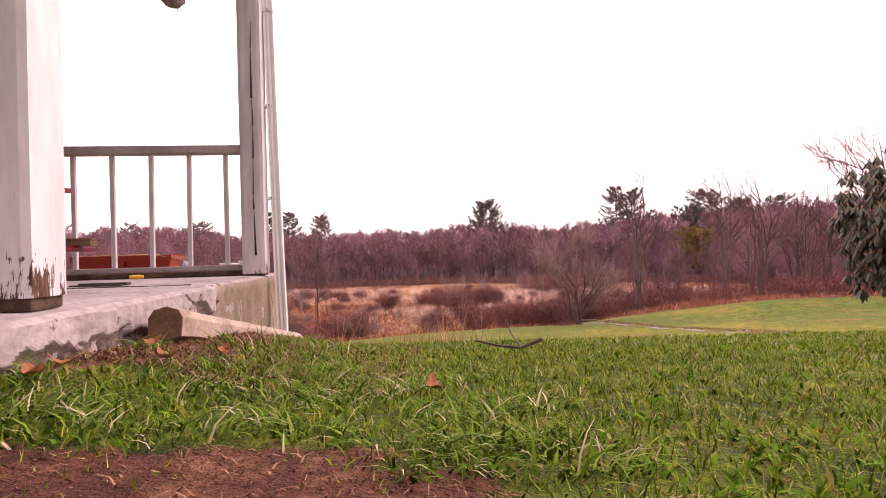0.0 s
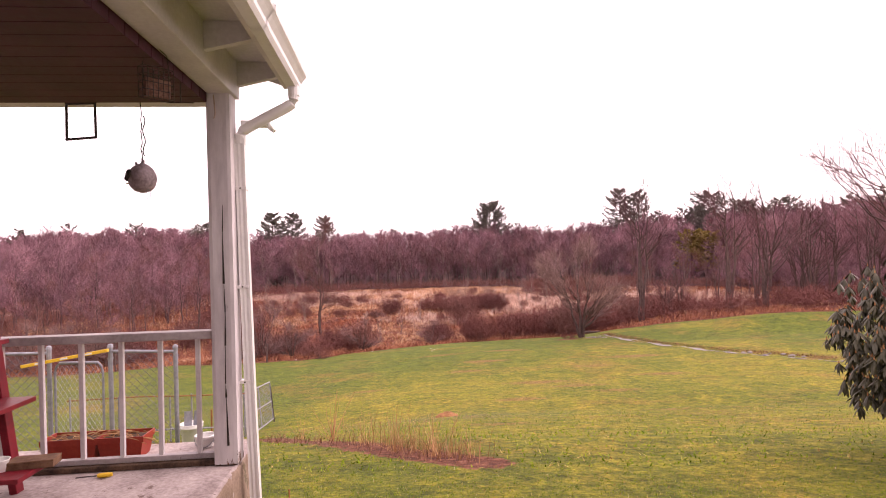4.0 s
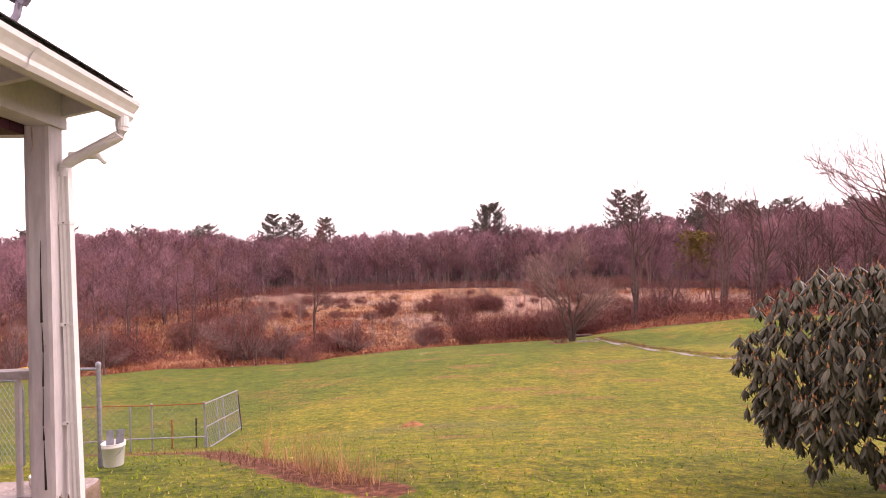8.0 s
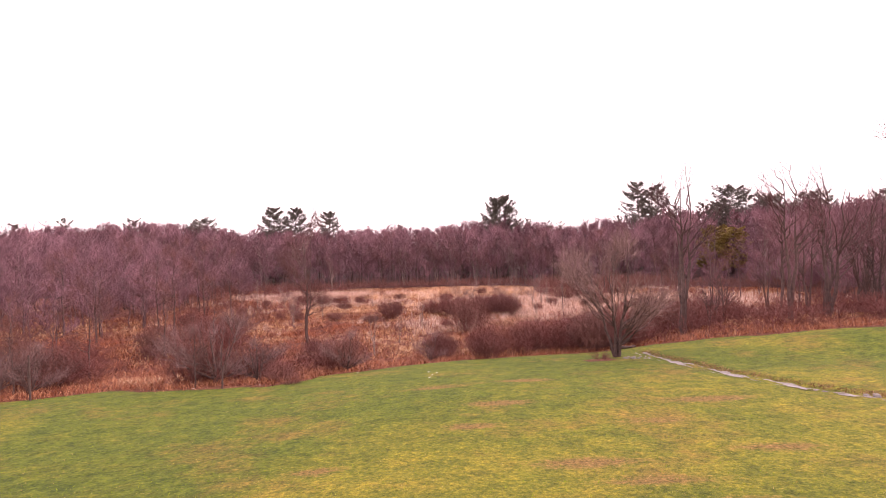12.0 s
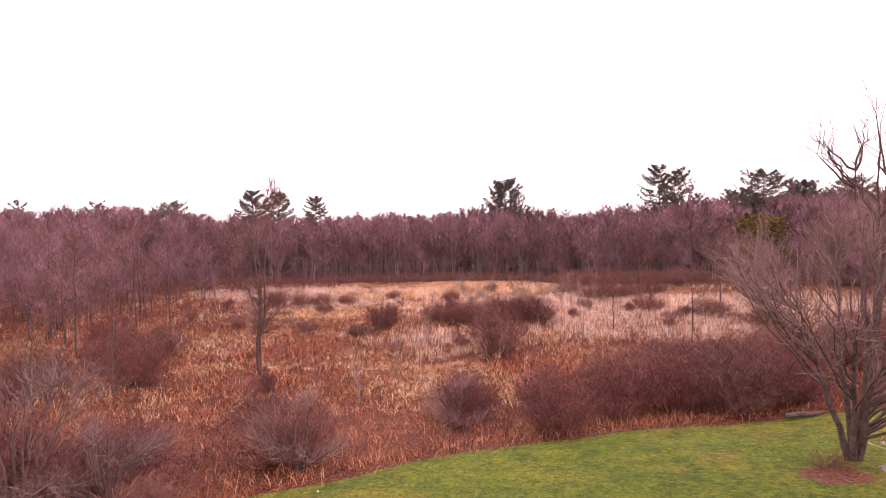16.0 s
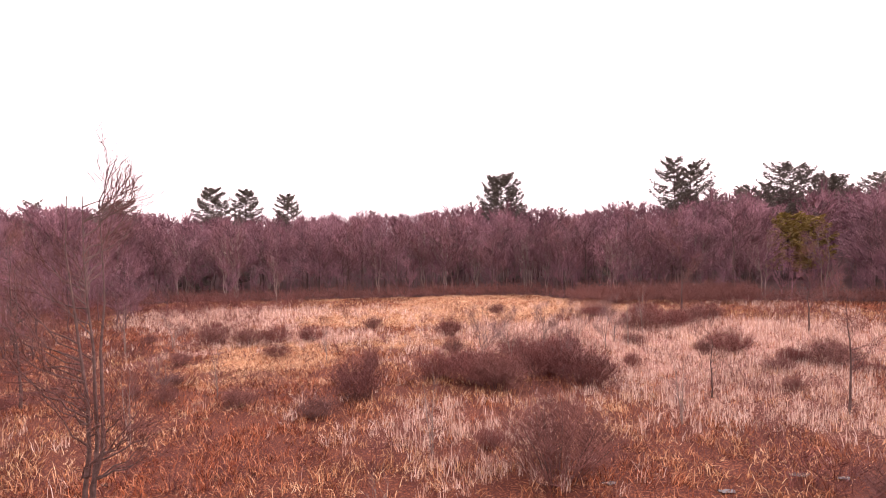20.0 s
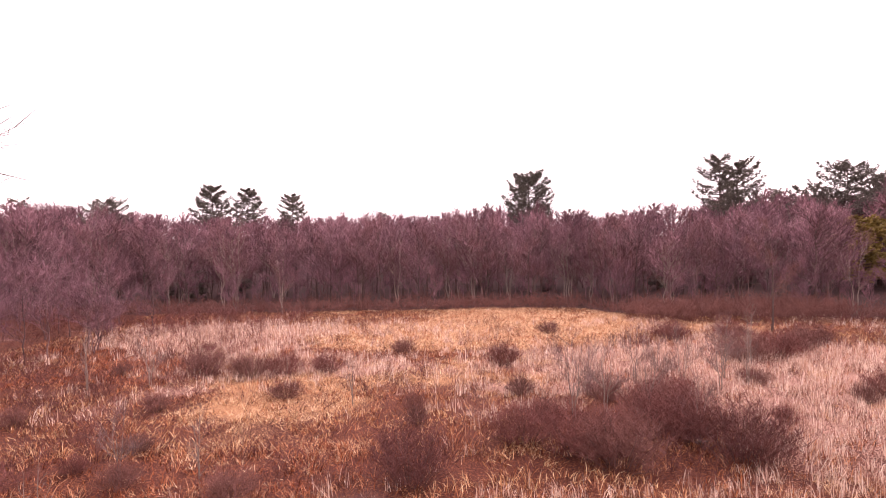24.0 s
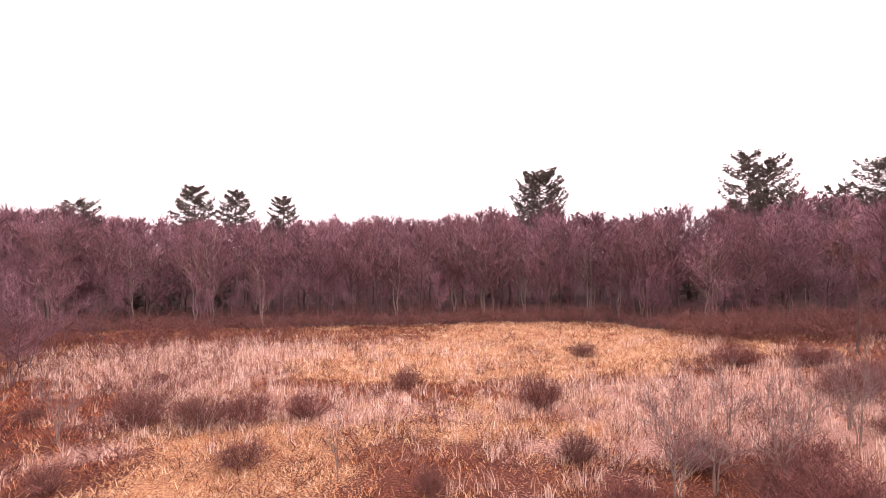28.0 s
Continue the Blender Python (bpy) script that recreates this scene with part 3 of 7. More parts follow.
def rough_block(x0, x1, y0, y1, z0, z1, cuts_y, cuts_z, chip, crumble, seed):
    """A concrete block whose +x side is worn: a chipped upper arris and a crumbled, set-back foot."""
    V, F = [], []
    ys = np.linspace(y0, y1, cuts_y + 1)
    for i, y in enumerate(ys):
        V.append((x0, y, z1))
        n1 = noise.fractal((y * 3.1, seed, 0), 1.0, 2.0, 4)
        n2 = noise.fractal((y * 9.0, seed + 5, 0), 1.0, 2.0, 3)
        V.append((x1 - 0.12, y, z1 + 0.002 * n2))
        V.append((x1 - 0.02 - chip * abs(n2), y, z1 - 0.003 - 0.3 * chip * abs(n1)))
        foot = z1 - (0.078 + 0.04 * n1 + 0.035 * n2) if crumble else -9
        for j in range(cuts_z + 1):
            z = z1 - 0.012 - (z1 - 0.012 - z0) * (j / cuts_z) ** 1.2
            back = crumble * ease(0.0, 0.025, foot - z) * (0.8 + 0.5 * n2)
            relief = 0.0045 * noise.fractal((y * 16, z * 16, seed), 1.0, 2.0, 4) + 0.016 * max(0.0, noise.noise((y * 9, z * 7, seed + 3)) - 0.2) - 0.012 * float(ease(0.06, 0.0, abs(noise.noise((y * 5, z * 8, seed + 9))))) * (noise.noise((y * 2.2, z * 2, seed + 4)) > 0.05)
            V.append((x1 - float(back) + relief - chip * 0.4 * (j == 0), y, z))
    k = cuts_z + 4
    for i in range(cuts_y):
        for j in range(k - 1):
            F.append((i * k + j, i * k + j + 1, (i + 1) * k + j + 1, (i + 1) * k + j))
    for i, flip in ((0, 1), (cuts_y, 0)):
        ring = [i * k + j for j in range(k)]
        c = len(V)
        V.append((x0, ys[i], z0))
        F.append(tuple(ring[::-1] + [c]) if not flip else tuple([c] + ring))
    return V, F


slab_near = single("porch_slab", rough_block(-4.0, 0.0, -5.5, -1.21, -0.5, 0.0, 420, 60, 0.014, 0.036, 3), M["concrete"], PM,
                   "pale concrete porch slab with a crumbling parged edge", "slab", kind="structure")
slab_far = single("porch_slab", rough_block(-4.0, -0.03, -1.19, 0.36, -1.1, 0.0, 90, 22, 0.006, 0.0, 8), M["concrete"], PM,
                  "stained older concrete end of the porch slab", "slab", kind="structure")
single("slab_joint", (lambda V, F: (sweep(V, F, [(-0.05 + 0.012 * math.sin(i * 2.1), -1.2 + 0.01 * math.sin(i * 3.3), -0.01 - i * 0.05) for i in range(10)],
       [0.034 + 0.018 * abs(math.sin(i * 1.7)) for i in range(10)], 6), (V, F))[1])([], []), M["rubble"], PM, "broken dark joint between two slab sections", "joint", kind="structure")
V, F = [], []
rng = random.Random(5)
for i in range(120):
    y = rng.uniform(-4.4, -1.25)
    s = rng.uniform(0.012, 0.035)
    sweep(V, F, [(-0.035 - rng.random() * 0.02, y, -0.22 - rng.random() * 0.1), (-0.03, y + s, -0.2 - rng.random() * 0.12)], [s, s * 0.7], 5)
part("rubble", (V, F), M["rubble"], slab_near, "loose aggregate exposed at the slab foot")
slab_near.children[0].matrix_parent_inverse = Matrix()
# side face, browner and darker than the rest of the far slab
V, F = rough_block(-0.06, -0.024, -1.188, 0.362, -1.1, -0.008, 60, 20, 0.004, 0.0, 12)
smooth(part("side_face", (V, F), M["concrete_brown"], slab_far, "darker brown side of the slab"))
part("crumbled_foot", rough_block(-0.12, -0.022, -5.4, -1.23, -0.5, -0.06, 300, 30, 0.016, 0.012, 21), M["rubble"], slab_near, "crumbled aggregate under the parging")
# a painted curl and straight scratches on the slab
single("floor_crack", (lambda V, F: (sweep(V, F, [(-1.1 + 0.05 * i, -1.21 + 0.006 * math.sin(i * 1.9), 0.0015) for i in range(21)], [0.002 + 0.001 * math.sin(i) for i in range(21)], 4), (V, F))[1])([], []),
       M["crack"], PM, "thin dark crack across the porch floor", "crack", kind="structure")
iron = thing("floor_grate", at(-0.51, -1.05, 0.003, 0), "flat dark iron bar lying on the porch slab", "iron bar")
part("bar", boxed(-0.1, 0.1, -0.02, 0.02, 0, 0.012, 0.003), M["dark_metal"], iron)
part("strap", boxed(-0.12, 0.09, -0.052, -0.035, 0, 0.006, 0.002), M["dark_metal"], iron)


# ---- posts ----
def post(u0, v0, seed, rotten):
    p = thing("porch_post", at(u0 + 0.07, v0 + 0.07), "square white porch post with peeling paint" + (" and a rotten foot" if rotten else " and a long drying crack"), "post", "porch posts", "structure")
    V, F = [], []
    zs = np.linspace(0.03 if rotten else 0.01, 2.18, 60)
    per = []
    for k in range(24):
        q = k / 6
        side, f = int(q), (q - int(q)) * 2 - 1
        c = {0: (f, -1), 1: (1, f), 2: (-f, 1), 3: (-1, -f)}[side]
        if f == -1:
            c = (c[0] * 0.95, c[1] * 0.95)
        per.append(c)
    for z in zs:
        for c in per:
            n = noise.fractal((c[0] * 2 + seed, c[1] * 2, z * 5), 1, 2, 4)
            w = 0.07 + 0.0012 * n
            V.append((c[0] * w, c[1] * w, z))
    for i in range(len(zs) - 1):
        for j in range(24):
            j2 = (j + 1) % 24
            F.append((i * 24 + j, i * 24 + j2, (i + 1) * 24 + j2, (i + 1) * 24 + j))
    F.append(tuple(range((len(zs) - 1) * 24, len(zs) * 24)))
    part("shaft", (V, F), M["paint_near_lit"] if rotten else M["paint_far"], p)
    rr = random.Random(seed)
    box_bm = boxed(-0.062, 0.062, -0.062, 0.062, 0, 0.035, 0.008)
    part("foot", box_bm, M["rot"], p)
    V, F = [], []
    z = 0.12
    while z < (1.5 if not rotten else 0.0):
        l = rr.uniform(0.05, 0.3)
        sweep(V, F, [((0.012 if not rotten else 0.068) + 0.004 * math.sin(z * 9), -0.0702, z), ((0.012 if not rotten else 0.068) + 0.004 * math.sin((z + l) * 9), -0.0702, z + l)], [0.002 + 0.005 * rr.random(), 0.0015], 5)
        z += l + rr.uniform(-0.01, 0.015)
    if V:
        part("crack", (V, F), M["crack"], p, "long dark drying crack")
    return p


far_post = post(-0.16, -0.13, 2, False)
post(-0.2, -2.33, 7, True)
V, F = [], []
sweep(V, F, [(-0.02, -0.074, 2.17), (-0.016, -0.078, 2.12), (-0.012, -0.078, 2.07), (-0.012, -0.082, 2.045), (-0.018, -0.085, 2.03)], [0.004] * 5, 5)
part("rope_end", (V, F), M["timber"], far_post, "short frayed rope stapled to the post")

# ---- railing ----
rail = thing("porch_railing", at(0, 0), "white wooden porch railing with square balusters", "railing", kind="structure")
part("top_rail", boxed(-3.6, -0.141, -0.105, -0.01, 0.742, 0.79, 0.006), M["rail_paint_shaded"], rail)
part("bottom_rail", boxed(-3.6, -0.141, -0.08, -0.035, 0.035, 0.066, 0.004), M["rail_paint_shaded"], rail)
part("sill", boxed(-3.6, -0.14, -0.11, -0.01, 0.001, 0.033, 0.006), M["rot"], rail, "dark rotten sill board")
bal = part("baluster", boxed(-0.0128, 0.0128, -0.07, -0.045, 0.06, 0.745, 0.003), M["paint"], rail)
bal.location = (-0.258, 0, 0)
for i in range(1, 16):
    o = new("baluster", bal.data)
    o.parent = rail
    o.location = (-0.258 - 0.2185 * i, 0, 0)
    o.rotation_euler = (0, radians(random.uniform(-0.6, 0.6)), 0)

# ---- beams, ceiling, roof ----
single("eave_beam", boxed(-0.15, 0.0, -5.3, 0.02, 2.181, 2.42, 0.006), M["paint"], PM, "white painted timber beam under the porch eave", "beam", kind="structure")
single("end_beam", boxed(-4.0, -0.152, -0.12, 0.02, 2.137, 2.42, 0.006), M["paint"], PM, "white painted header beam at the porch end", "beam", kind="structure")
V, F = [], []
bm = bmesh.new()
for i in range(40):
    box(bm, -4.0, -0.152, -0.122 - 0.13 * (i + 1) + 0.004, -0.122 - 0.13 * i, 2.128, 2.2, 0.003)
single("ceiling", bm, M["ceiling"], PM, "dark red-brown boarded porch ceiling", "ceiling", kind="structure")
single("house_wall", boxed(-4.3, -4.0, -5.2, 0.4, -1.2, 3.6, 0), M["siding"], PM, "white house wall behind the porch", "wall", kind="structure")
single("house_wall", boxed(-9, 9, -1.75, -1.45, -0.6, 3.3, 0), M["siding"], Matrix(), "white house wall behind the lawn and porch", "wall", kind="structure")
single("soffit", boxed(0.0, 0.27, -5.5, 0.02, 2.395, 2.41, 0.002), M["paint"], PM, "white painted soffit boards under the eave", "soffit", kind="structure")
single("fascia", boxed(0.265, 0.29, -5.5, 0.03, 2.25, 2.42, 0.003), M["paint"], PM, "white fascia board behind the gutter", "fascia", kind="structure")
for i in range(8):
    V = [(0.002, 0, 2.25), (0.002, 0, 2.393), (0.263, 0, 2.393), (0.263, 0, 2.31), (0.002, 0.04, 2.25), (0.002, 0.04, 2.393), (0.263, 0.04, 2.393), (0.263, 0.04, 2.31)]
    F = [(0, 1, 2, 3), (7, 6, 5, 4), (0, 3, 7, 4), (1, 5, 6, 2), (0, 4, 5, 1), (3, 2, 6, 7)]
    single("rafter_tail", (V, F), M["paint"], PM @ pose(0, -0.04 - 0.62 * i, 0), "white painted rafter tail under the eave", "rafter", "rafter tails", "structure")
SLOPE = radians(19)
RM = PM @ pose(0.285, 0, 2.408) @ Matrix.Rotation(SLOPE, 4, "Y")
roof = single("porch_roof", boxed(-5.0, 0.06, -5.5, 0.1, -0.012, 0.02, 0.004), M["shingle"], RM, "low-pitched porch roof with charcoal shingles", "roof", kind="structure")
single("gable_trim", boxed(-4.9, 0.0, 0.1, 0.125, -0.12, 0.02, 0.004), M["paint"], RM, "white trim board along the roof end", "trim", kind="structure")
tab = None
for r in range(8):
    for c in range(18):
        if tab is None:
            tab = part("shingle", boxed(-0.16, 0.0, 0.004, 0.3, 0.0, 0.006, 0.0015), M["shingle"], roof)
            o = tab
        else:
            o = new("shingle", tab.data)
            o.parent = roof
        o.location = (0.085 - 0.14 * r, -5.5 + 0.305 * c + 0.15 * (r % 2), 0.022 + 0.001 * r)
        o.rotation_euler = (0, radians(-1.5 + random.uniform(-4, 1) * (r == 0)), radians(random.uniform(-0.6, 0.6)))

# ---- gutter and downspout ----
gutter = thing("gutter", PM, "white aluminium gutter along the porch eave", "gutter", kind="structure")
prof = [(x - 0.12, z) for x, z in [(0.412, 2.36), (0.412, 2.245), (0.47, 2.24), (0.485, 2.262), (0.487, 2.285), (0.505, 2.31), (0.522, 2.33), (0.526, 2.352), (0.515, 2.356)]]
thick = 0.003
V, F = [], []
for y in (-5.5, 0.05):
    for x, z in prof:
        V.append((x, y, z))
    for x, z in prof[::-1]:
        V.append((x - thick * (x > 0.31), y, z + thick))
n = len(prof) * 2
F = [(j, (j + 1) % n, n + (j + 1) % n, n + j) for j in range(n)]
F += [tuple(range(n - 1, -1, -1)), tuple(range(n, 2 * n))]
part("trough", (V, F), M["gutter"], gutter)
V2 = [(x, 0.05, z) for x, z in prof] + [(x, 0.056, z) for x, z in prof]
k = len(prof)
part("end_cap", (V2, [tuple(range(k - 1, -1, -1)), tuple(range(k, 2 * k))] + [(j, (j + 1) % k, k + (j + 1) % k, k + j) for j in range(k)]), M["gutter"], gutter)
for y in (-0.95, -2.9):
    sec = [(x + 0.004 * (x > 0.31), z - 0.004 * (z < 2.3)) for x, z in prof]
    V2 = [(x, y, z) for x, z in sec] + [(x, y + 0.03, z) for x, z in sec]
    part("seam", (V2, [(j, j + 1, k + j + 1, k + j) for j in range(k - 1)]), M["gutter"], gutter)


def spout_section(path, w, d):
    """A ribbed rectangular pipe along a path in the u-w plane."""
    sec = []
    for i in range(6):
        sec.append((-w / 2 + w * i / 5, -d / 2 + (0.004 if i in (1, 3) else 0)))
    for i in range(6):
        sec.append((w / 2 - w * i / 5, d / 2))
    V, F = [], []
    for i, (u, v, z) in enumerate(path):
        a, c = path[max(0, i - 1)], path[min(len(path) - 1, i + 1)]
        t = Vector((c[0] - a[0], c[1] - a[1], c[2] - a[2])).normalized()
        sx = Vector((-t.z, 0, t.x)).normalized()
        sy = t.cross(sx)
        if sy.y < 0:
            sy = -sy
        for p, q in sec:
            co = Vector((u, v, z)) + sx * p + sy * q
            V.append(tuple(co))
    m = len(sec)
    for i in range(len(path) - 1):
        for j in range(m):
            F.append((i * m + j, i * m + (j + 1) % m, (i + 1) * m + (j + 1) % m, (i + 1) * m + j))
    return V, F


def smooth_tube(pts, r):
    return tube(pts, r, 14)


spout = thing("downspout", PM, "white ribbed aluminium downspout beside the porch post", "downspout", kind="structure")
part("outlet", smooth_tube([(0.335, -0.03, 2.25), (0.335, -0.03, 2.21), (0.335, -0.03, 2.19)], 0.036), M["gutter"], spout)
part("elbow", smooth_tube([(0.335, -0.03, 2.21), (0.332, -0.03, 2.17), (0.318, -0.03, 2.142), (0.285, -0.03, 2.12), (0.18, -0.03, 2.066), (0.06, -0.03, 2.002), (0.028, -0.03, 1.98), (0.012, -0.03, 1.95), (0.009, -0.03, 1.9)], 0.033), M["gutter"], spout)
part("pipe", spout_section([(0.008, -0.03, 1.93), (0.02, -0.033, 1.2), (0.034, -0.037, 0.5), (0.044, -0.04, 0.1), (0.054, -0.043, -0.25), (0.058, -0.044, -0.4)], 0.058, 0.05), M["gutter"], spout)
for z in (1.62, 1.03, 0.46):
    st = part("strap", boxed(-0.024, 0.046, -0.062, 0.0, z, z + 0.02, 0.002), M["gutter"], spout)
    part("screw", tube([(0.011, -0.063, z + 0.01), (0.011, -0.066, z + 0.01)], 0.005, 6), M["dark_metal"], st)
floodlight = thing("spout_bracket", PM, "small white pipe stub behind the downspout elbow", "pipe")
part("stub", tube([(0.0, 0.04, 2.04), (0.16, 0.05, 2.035)], 0.022, 10), M["white_plastic"], floodlight)
part("cap", tube([(0.16, 0.05, 2.035), (0.2, 0.04, 1.99)], [0.02, 0.012], 8), M["white_plastic"], floodlight)

# ---- hanging things ----
gourd = thing("gourd_birdhouse", pose(-1.665, 3.95, 1.69), "round grey gourd birdhouse hanging on a dark chain", "birdhouse")
V, F = lathe([(0.012, 0.083), (0.03, 0.078), (0.06, 0.055), (0.079, 0.02), (0.083, -0.012), (0.072, -0.05), (0.045, -0.077), (0.015, -0.086)], 20)
V = [(0.87 * x * (1 + 0.06 * math.sin(4 * math.atan2(y, x))), y * (1 + 0.05 * math.sin(5 * math.atan2(y, x) + 1)), z) for x, y, z in V]
smooth(part("body", (V, F), M["gourd"], gourd))
V, F = lathe([(0.034, -0.012), (0.036, 0.0), (0.03, 0.01), (0.022, 0.011)], 18)
ring = part("entrance", (V, F), M["crack"], gourd, "dark round entrance hole")
ring.matrix_local = pose(-0.058, -0.048, 0.012, 75, 0, -50)
part("stem", tube([(0, 0, 0.078), (0.006, 0, 0.1), (-0.004, 0, 0.11)], [0.012, 0.009, 0.004], 8), M["gourd"], gourd)
part("knob", tube([(-0.025, -0.01, 0.07), (-0.032, -0.012, 0.09)], [0.01, 0.006], 6), M["gourd"], gourd)
part("cord", tube([(0.004 * math.sin(i * 2.4), 0.003 * math.cos(i * 1.7), 0.1 + 0.0335 * i) for i in range(11)], 0.003, 5), M["dark_metal"], gourd)
part("tail", tube([(0.012 + 0.008 * math.sin(i * 1.4), 0.004, 0.36 - 0.026 * i) for i in range(10)], 0.0035, 5), M["dark_metal"], gourd)
part("perch", tube([(-0.085, -0.02, -0.03), (-0.06, -0.02, -0.033)], 0.004, 5), M["timber"], gourd)
part("loop", tube([(0.05 + 0.012 * math.cos(a), -0.03, -0.1 + 0.03 * math.sin(a)) for a in np.linspace(0, 6.28, 12)], 0.0015, 4), M["galv"], gourd)

frm = thing("hanging_frame", pose(-2.01, 3.94, 0), "empty dark rectangular metal frame hanging from the beam", "frame")
for nm, pts in (("side_bar", [(-0.085, 0, 1.922), (-0.083, 0, 2.13)]), ("side_bar", [(0.085, 0, 1.93), (0.083, 0, 2.13)]), ("bottom_bar", [(-0.09, 0, 1.922), (0.09, 0, 1.93)]), ("top_bar", [(-0.088, 0, 2.128), (0.088, 0, 2.128)])):
    part(nm, tube(pts, 0.0075, 6), M["dark_metal"], frm)

suet = thing("suet_feeder", pose(-1.22, 3.27, 2.02, 0, 0, 52), "dark wire cage bird feeder with a half-eaten seed cake", "bird feeder")
for i in range(7):
    for sgn in (-1, 1):
        part("wire", tube([(-0.07 + 0.0233 * i, sgn * 0.022, -0.07), (-0.07 + 0.0233 * i, sgn * 0.022, 0.07)], 0.0018, 4), M["dark_metal"], suet)
for i in range(5):
    z = -0.07 + 0.035 * i
    part("wire", tube([(-0.07, -0.022, z), (0.07, -0.022, z), (0.07, 0.022, z), (-0.07, 0.022, z), (-0.07, -0.022, z)], 0.0018, 4), M["dark_metal"], suet)
part("seed_cake", boxed(-0.055, 0.06, -0.018, 0.018, -0.066, 0.02, 0.008), M["suet"], suet)
part("handle", tube([(-0.06, 0, 0.07), (-0.05, 0, 0.14), (0, 0, 0.175), (0.05, 0, 0.14), (0.06, 0, 0.07)], 0.002, 5), M["dark_metal"], suet)
hook = thing("perch_hanger", pose(-1.28, 3.63, 2.03), "thin dark T-shaped metal hanger under the porch ceiling", "hanger")
part("rod", tube([(0, 0, 0.18), (0, 0, 0.0)], 0.003, 5), M["dark_metal"], hook)
part("crossbar", tube([(-0.07, 0, 0.003), (0.07, 0, -0.003)], 0.003, 5), M["dark_metal"], hook)

dish = thing("satellite_dish", pose(-1.03, 3.58, 2.53), "grey satellite dish on a curved mast standing on the porch roof", "satellite dish")
part("mast", tube([(-0.02, -0.03, -0.03), (0.005, -0.025, 0.03), (0.03, -0.01, 0.09), (0.035, 0.0, 0.15), (0.025, 0.01, 0.24)], 0.017, 12), M["dish"], dish)
part("foot", boxed(-0.08, 0.05, -0.09, 0.03, -0.05, -0.03, 0.004, pose(0, 0, 0, 0, 17, 0)), M["dish"], dish)
part("clamp", boxed(-0.01, 0.06, -0.03, 0.03, 0.16, 0.22, 0.006), M["dish"], dish)
V, F = lathe([(0.002, 0.0), (0.1, 0.012), (0.2, 0.045), (0.255, 0.075), (0.262, 0.075), (0.255, 0.068), (0.2, 0.035), (0.1, 0.0), (0.002, -0.012)], 32)
refl = smooth(part("reflector", (V, F), M["dish"], dish))
refl.matrix_local = pose(0.14, 0.08, 0.44, 62, 12, 20)
part("arm", boxed(-0.022, 0.022, -0.016, 0.016, 0, 0.2, 0.004, pose(0.06, -0.02, 0.14, 12, 48, 0)), M["dish"], dish)

# ---- things on the porch ----
stand = thing("plant_stand", at(-0.795, -0.5, 0, 0), "dark red wooden tiered plant stand with slanted legs", "plant stand")
for sx in (-1.0, -0.06):
    for sy, lean in ((-0.16, 9), (0.16, -9)):
        part("leg", boxed(-0.02, 0.02, -0.03, 0.03, 0, 0.86, 0.004, pose(sx - (0.255 if sx > -0.5 else -0.255), sy, 0, 0, -7 if sx > -0.5 else 7, 0)), M["red_paint"], stand)
for z, w, x1 in ((0.165, 0.36, -0.1), (0.485, 0.3, -0.2), (0.8, 0.24, -0.31)):
    part("shelf", boxed(-1.1 + 0.1 * (z > 0.3), x1, -w / 2, w / 2, z, z + 0.025, 0.004), M["red_paint"], stand)
bowl = thing("bowl", at(-1.055, -0.56, 0.1905), "small white plastic bowl on the lowest shelf", "bowl")
V, F = lathe([(0.028, 0), (0.034, 0.003), (0.044, 0.055), (0.05, 0.06), (0.047, 0.062), (0.04, 0.055), (0.03, 0.008), (0.004, 0.006)], 24)
smooth(part("shell", (V, F), M["white_plastic"], bowl))
crate = thing("wooden_box", at(-0.92, -0.5, 0.1905, 8), "flat brown wooden box on the plant stand", "box")
part("body", boxed(-0.11, 0.1, -0.05, 0.05, 0, 0.028, 0.003), M["endgrain"], crate)
part("lid", boxed(-0.112, 0.102, -0.052, 0.052, 0.0285, 0.04, 0.003), M["endgrain"], crate)
for i, (u, v, ln) in enumerate(((-0.775, 0.16, 0.27), (-1.07, 0.16, 0.32))):
    pl = thing("planter", at(u, v, 0.0), "long terracotta-red window planter with dead stems", "planter", "red planters")
    V = []
    for z, s in ((0, 0.84), (0.105, 0.97), (0.105, 1.03), (0.14, 1.04), (0.14, 0.98), (0.11, 0.94)):
        V += [(x * ln / 2 * s, y * 0.085 * s, z) for x, y in ((-1, -1), (1, -1), (1, 1), (-1, 1))]
    F = [(3, 2, 1, 0)] + [(4 * a + j, 4 * a + (j + 1) % 4, 4 * a + 4 + (j + 1) % 4, 4 * a + 4 + j) for a in range(5) for j in range(4)]
    part("trough", (V, F), M["terracotta"], pl)
    part("soil", boxed(-ln / 2 * 0.93, ln / 2 * 0.93, -0.078, 0.078, 0.09, 0.122, 0.01), M["rot"], pl)
    V, F = [], []
    rr = random.Random(40 + i)
    for q in range(34):
        x, y = rr.uniform(-ln / 2, ln / 2) * 0.9, rr.uniform(-0.07, 0.07)
        pts, d = [(x, y, 0.115)], [rr.uniform(-1, 1), rr.uniform(-0.5, 0.5), rr.uniform(0.3, 0.8)]
        for s in range(4):
            pts.append((pts[-1][0] + d[0] * 0.035, pts[-1][1] + d[1] * 0.03, pts[-1][2] + d[2] * 0.025))
            d = [d[0] + rr.uniform(-0.5, 0.5), d[1], d[2] - 0.35]
        sweep(V, F, pts, [0.0035, 0.003, 0.003, 0.0025, 0.0015], 4)
    part("dead_stems", (V, F), M["straw"], pl, "tangle of dry brown stems")


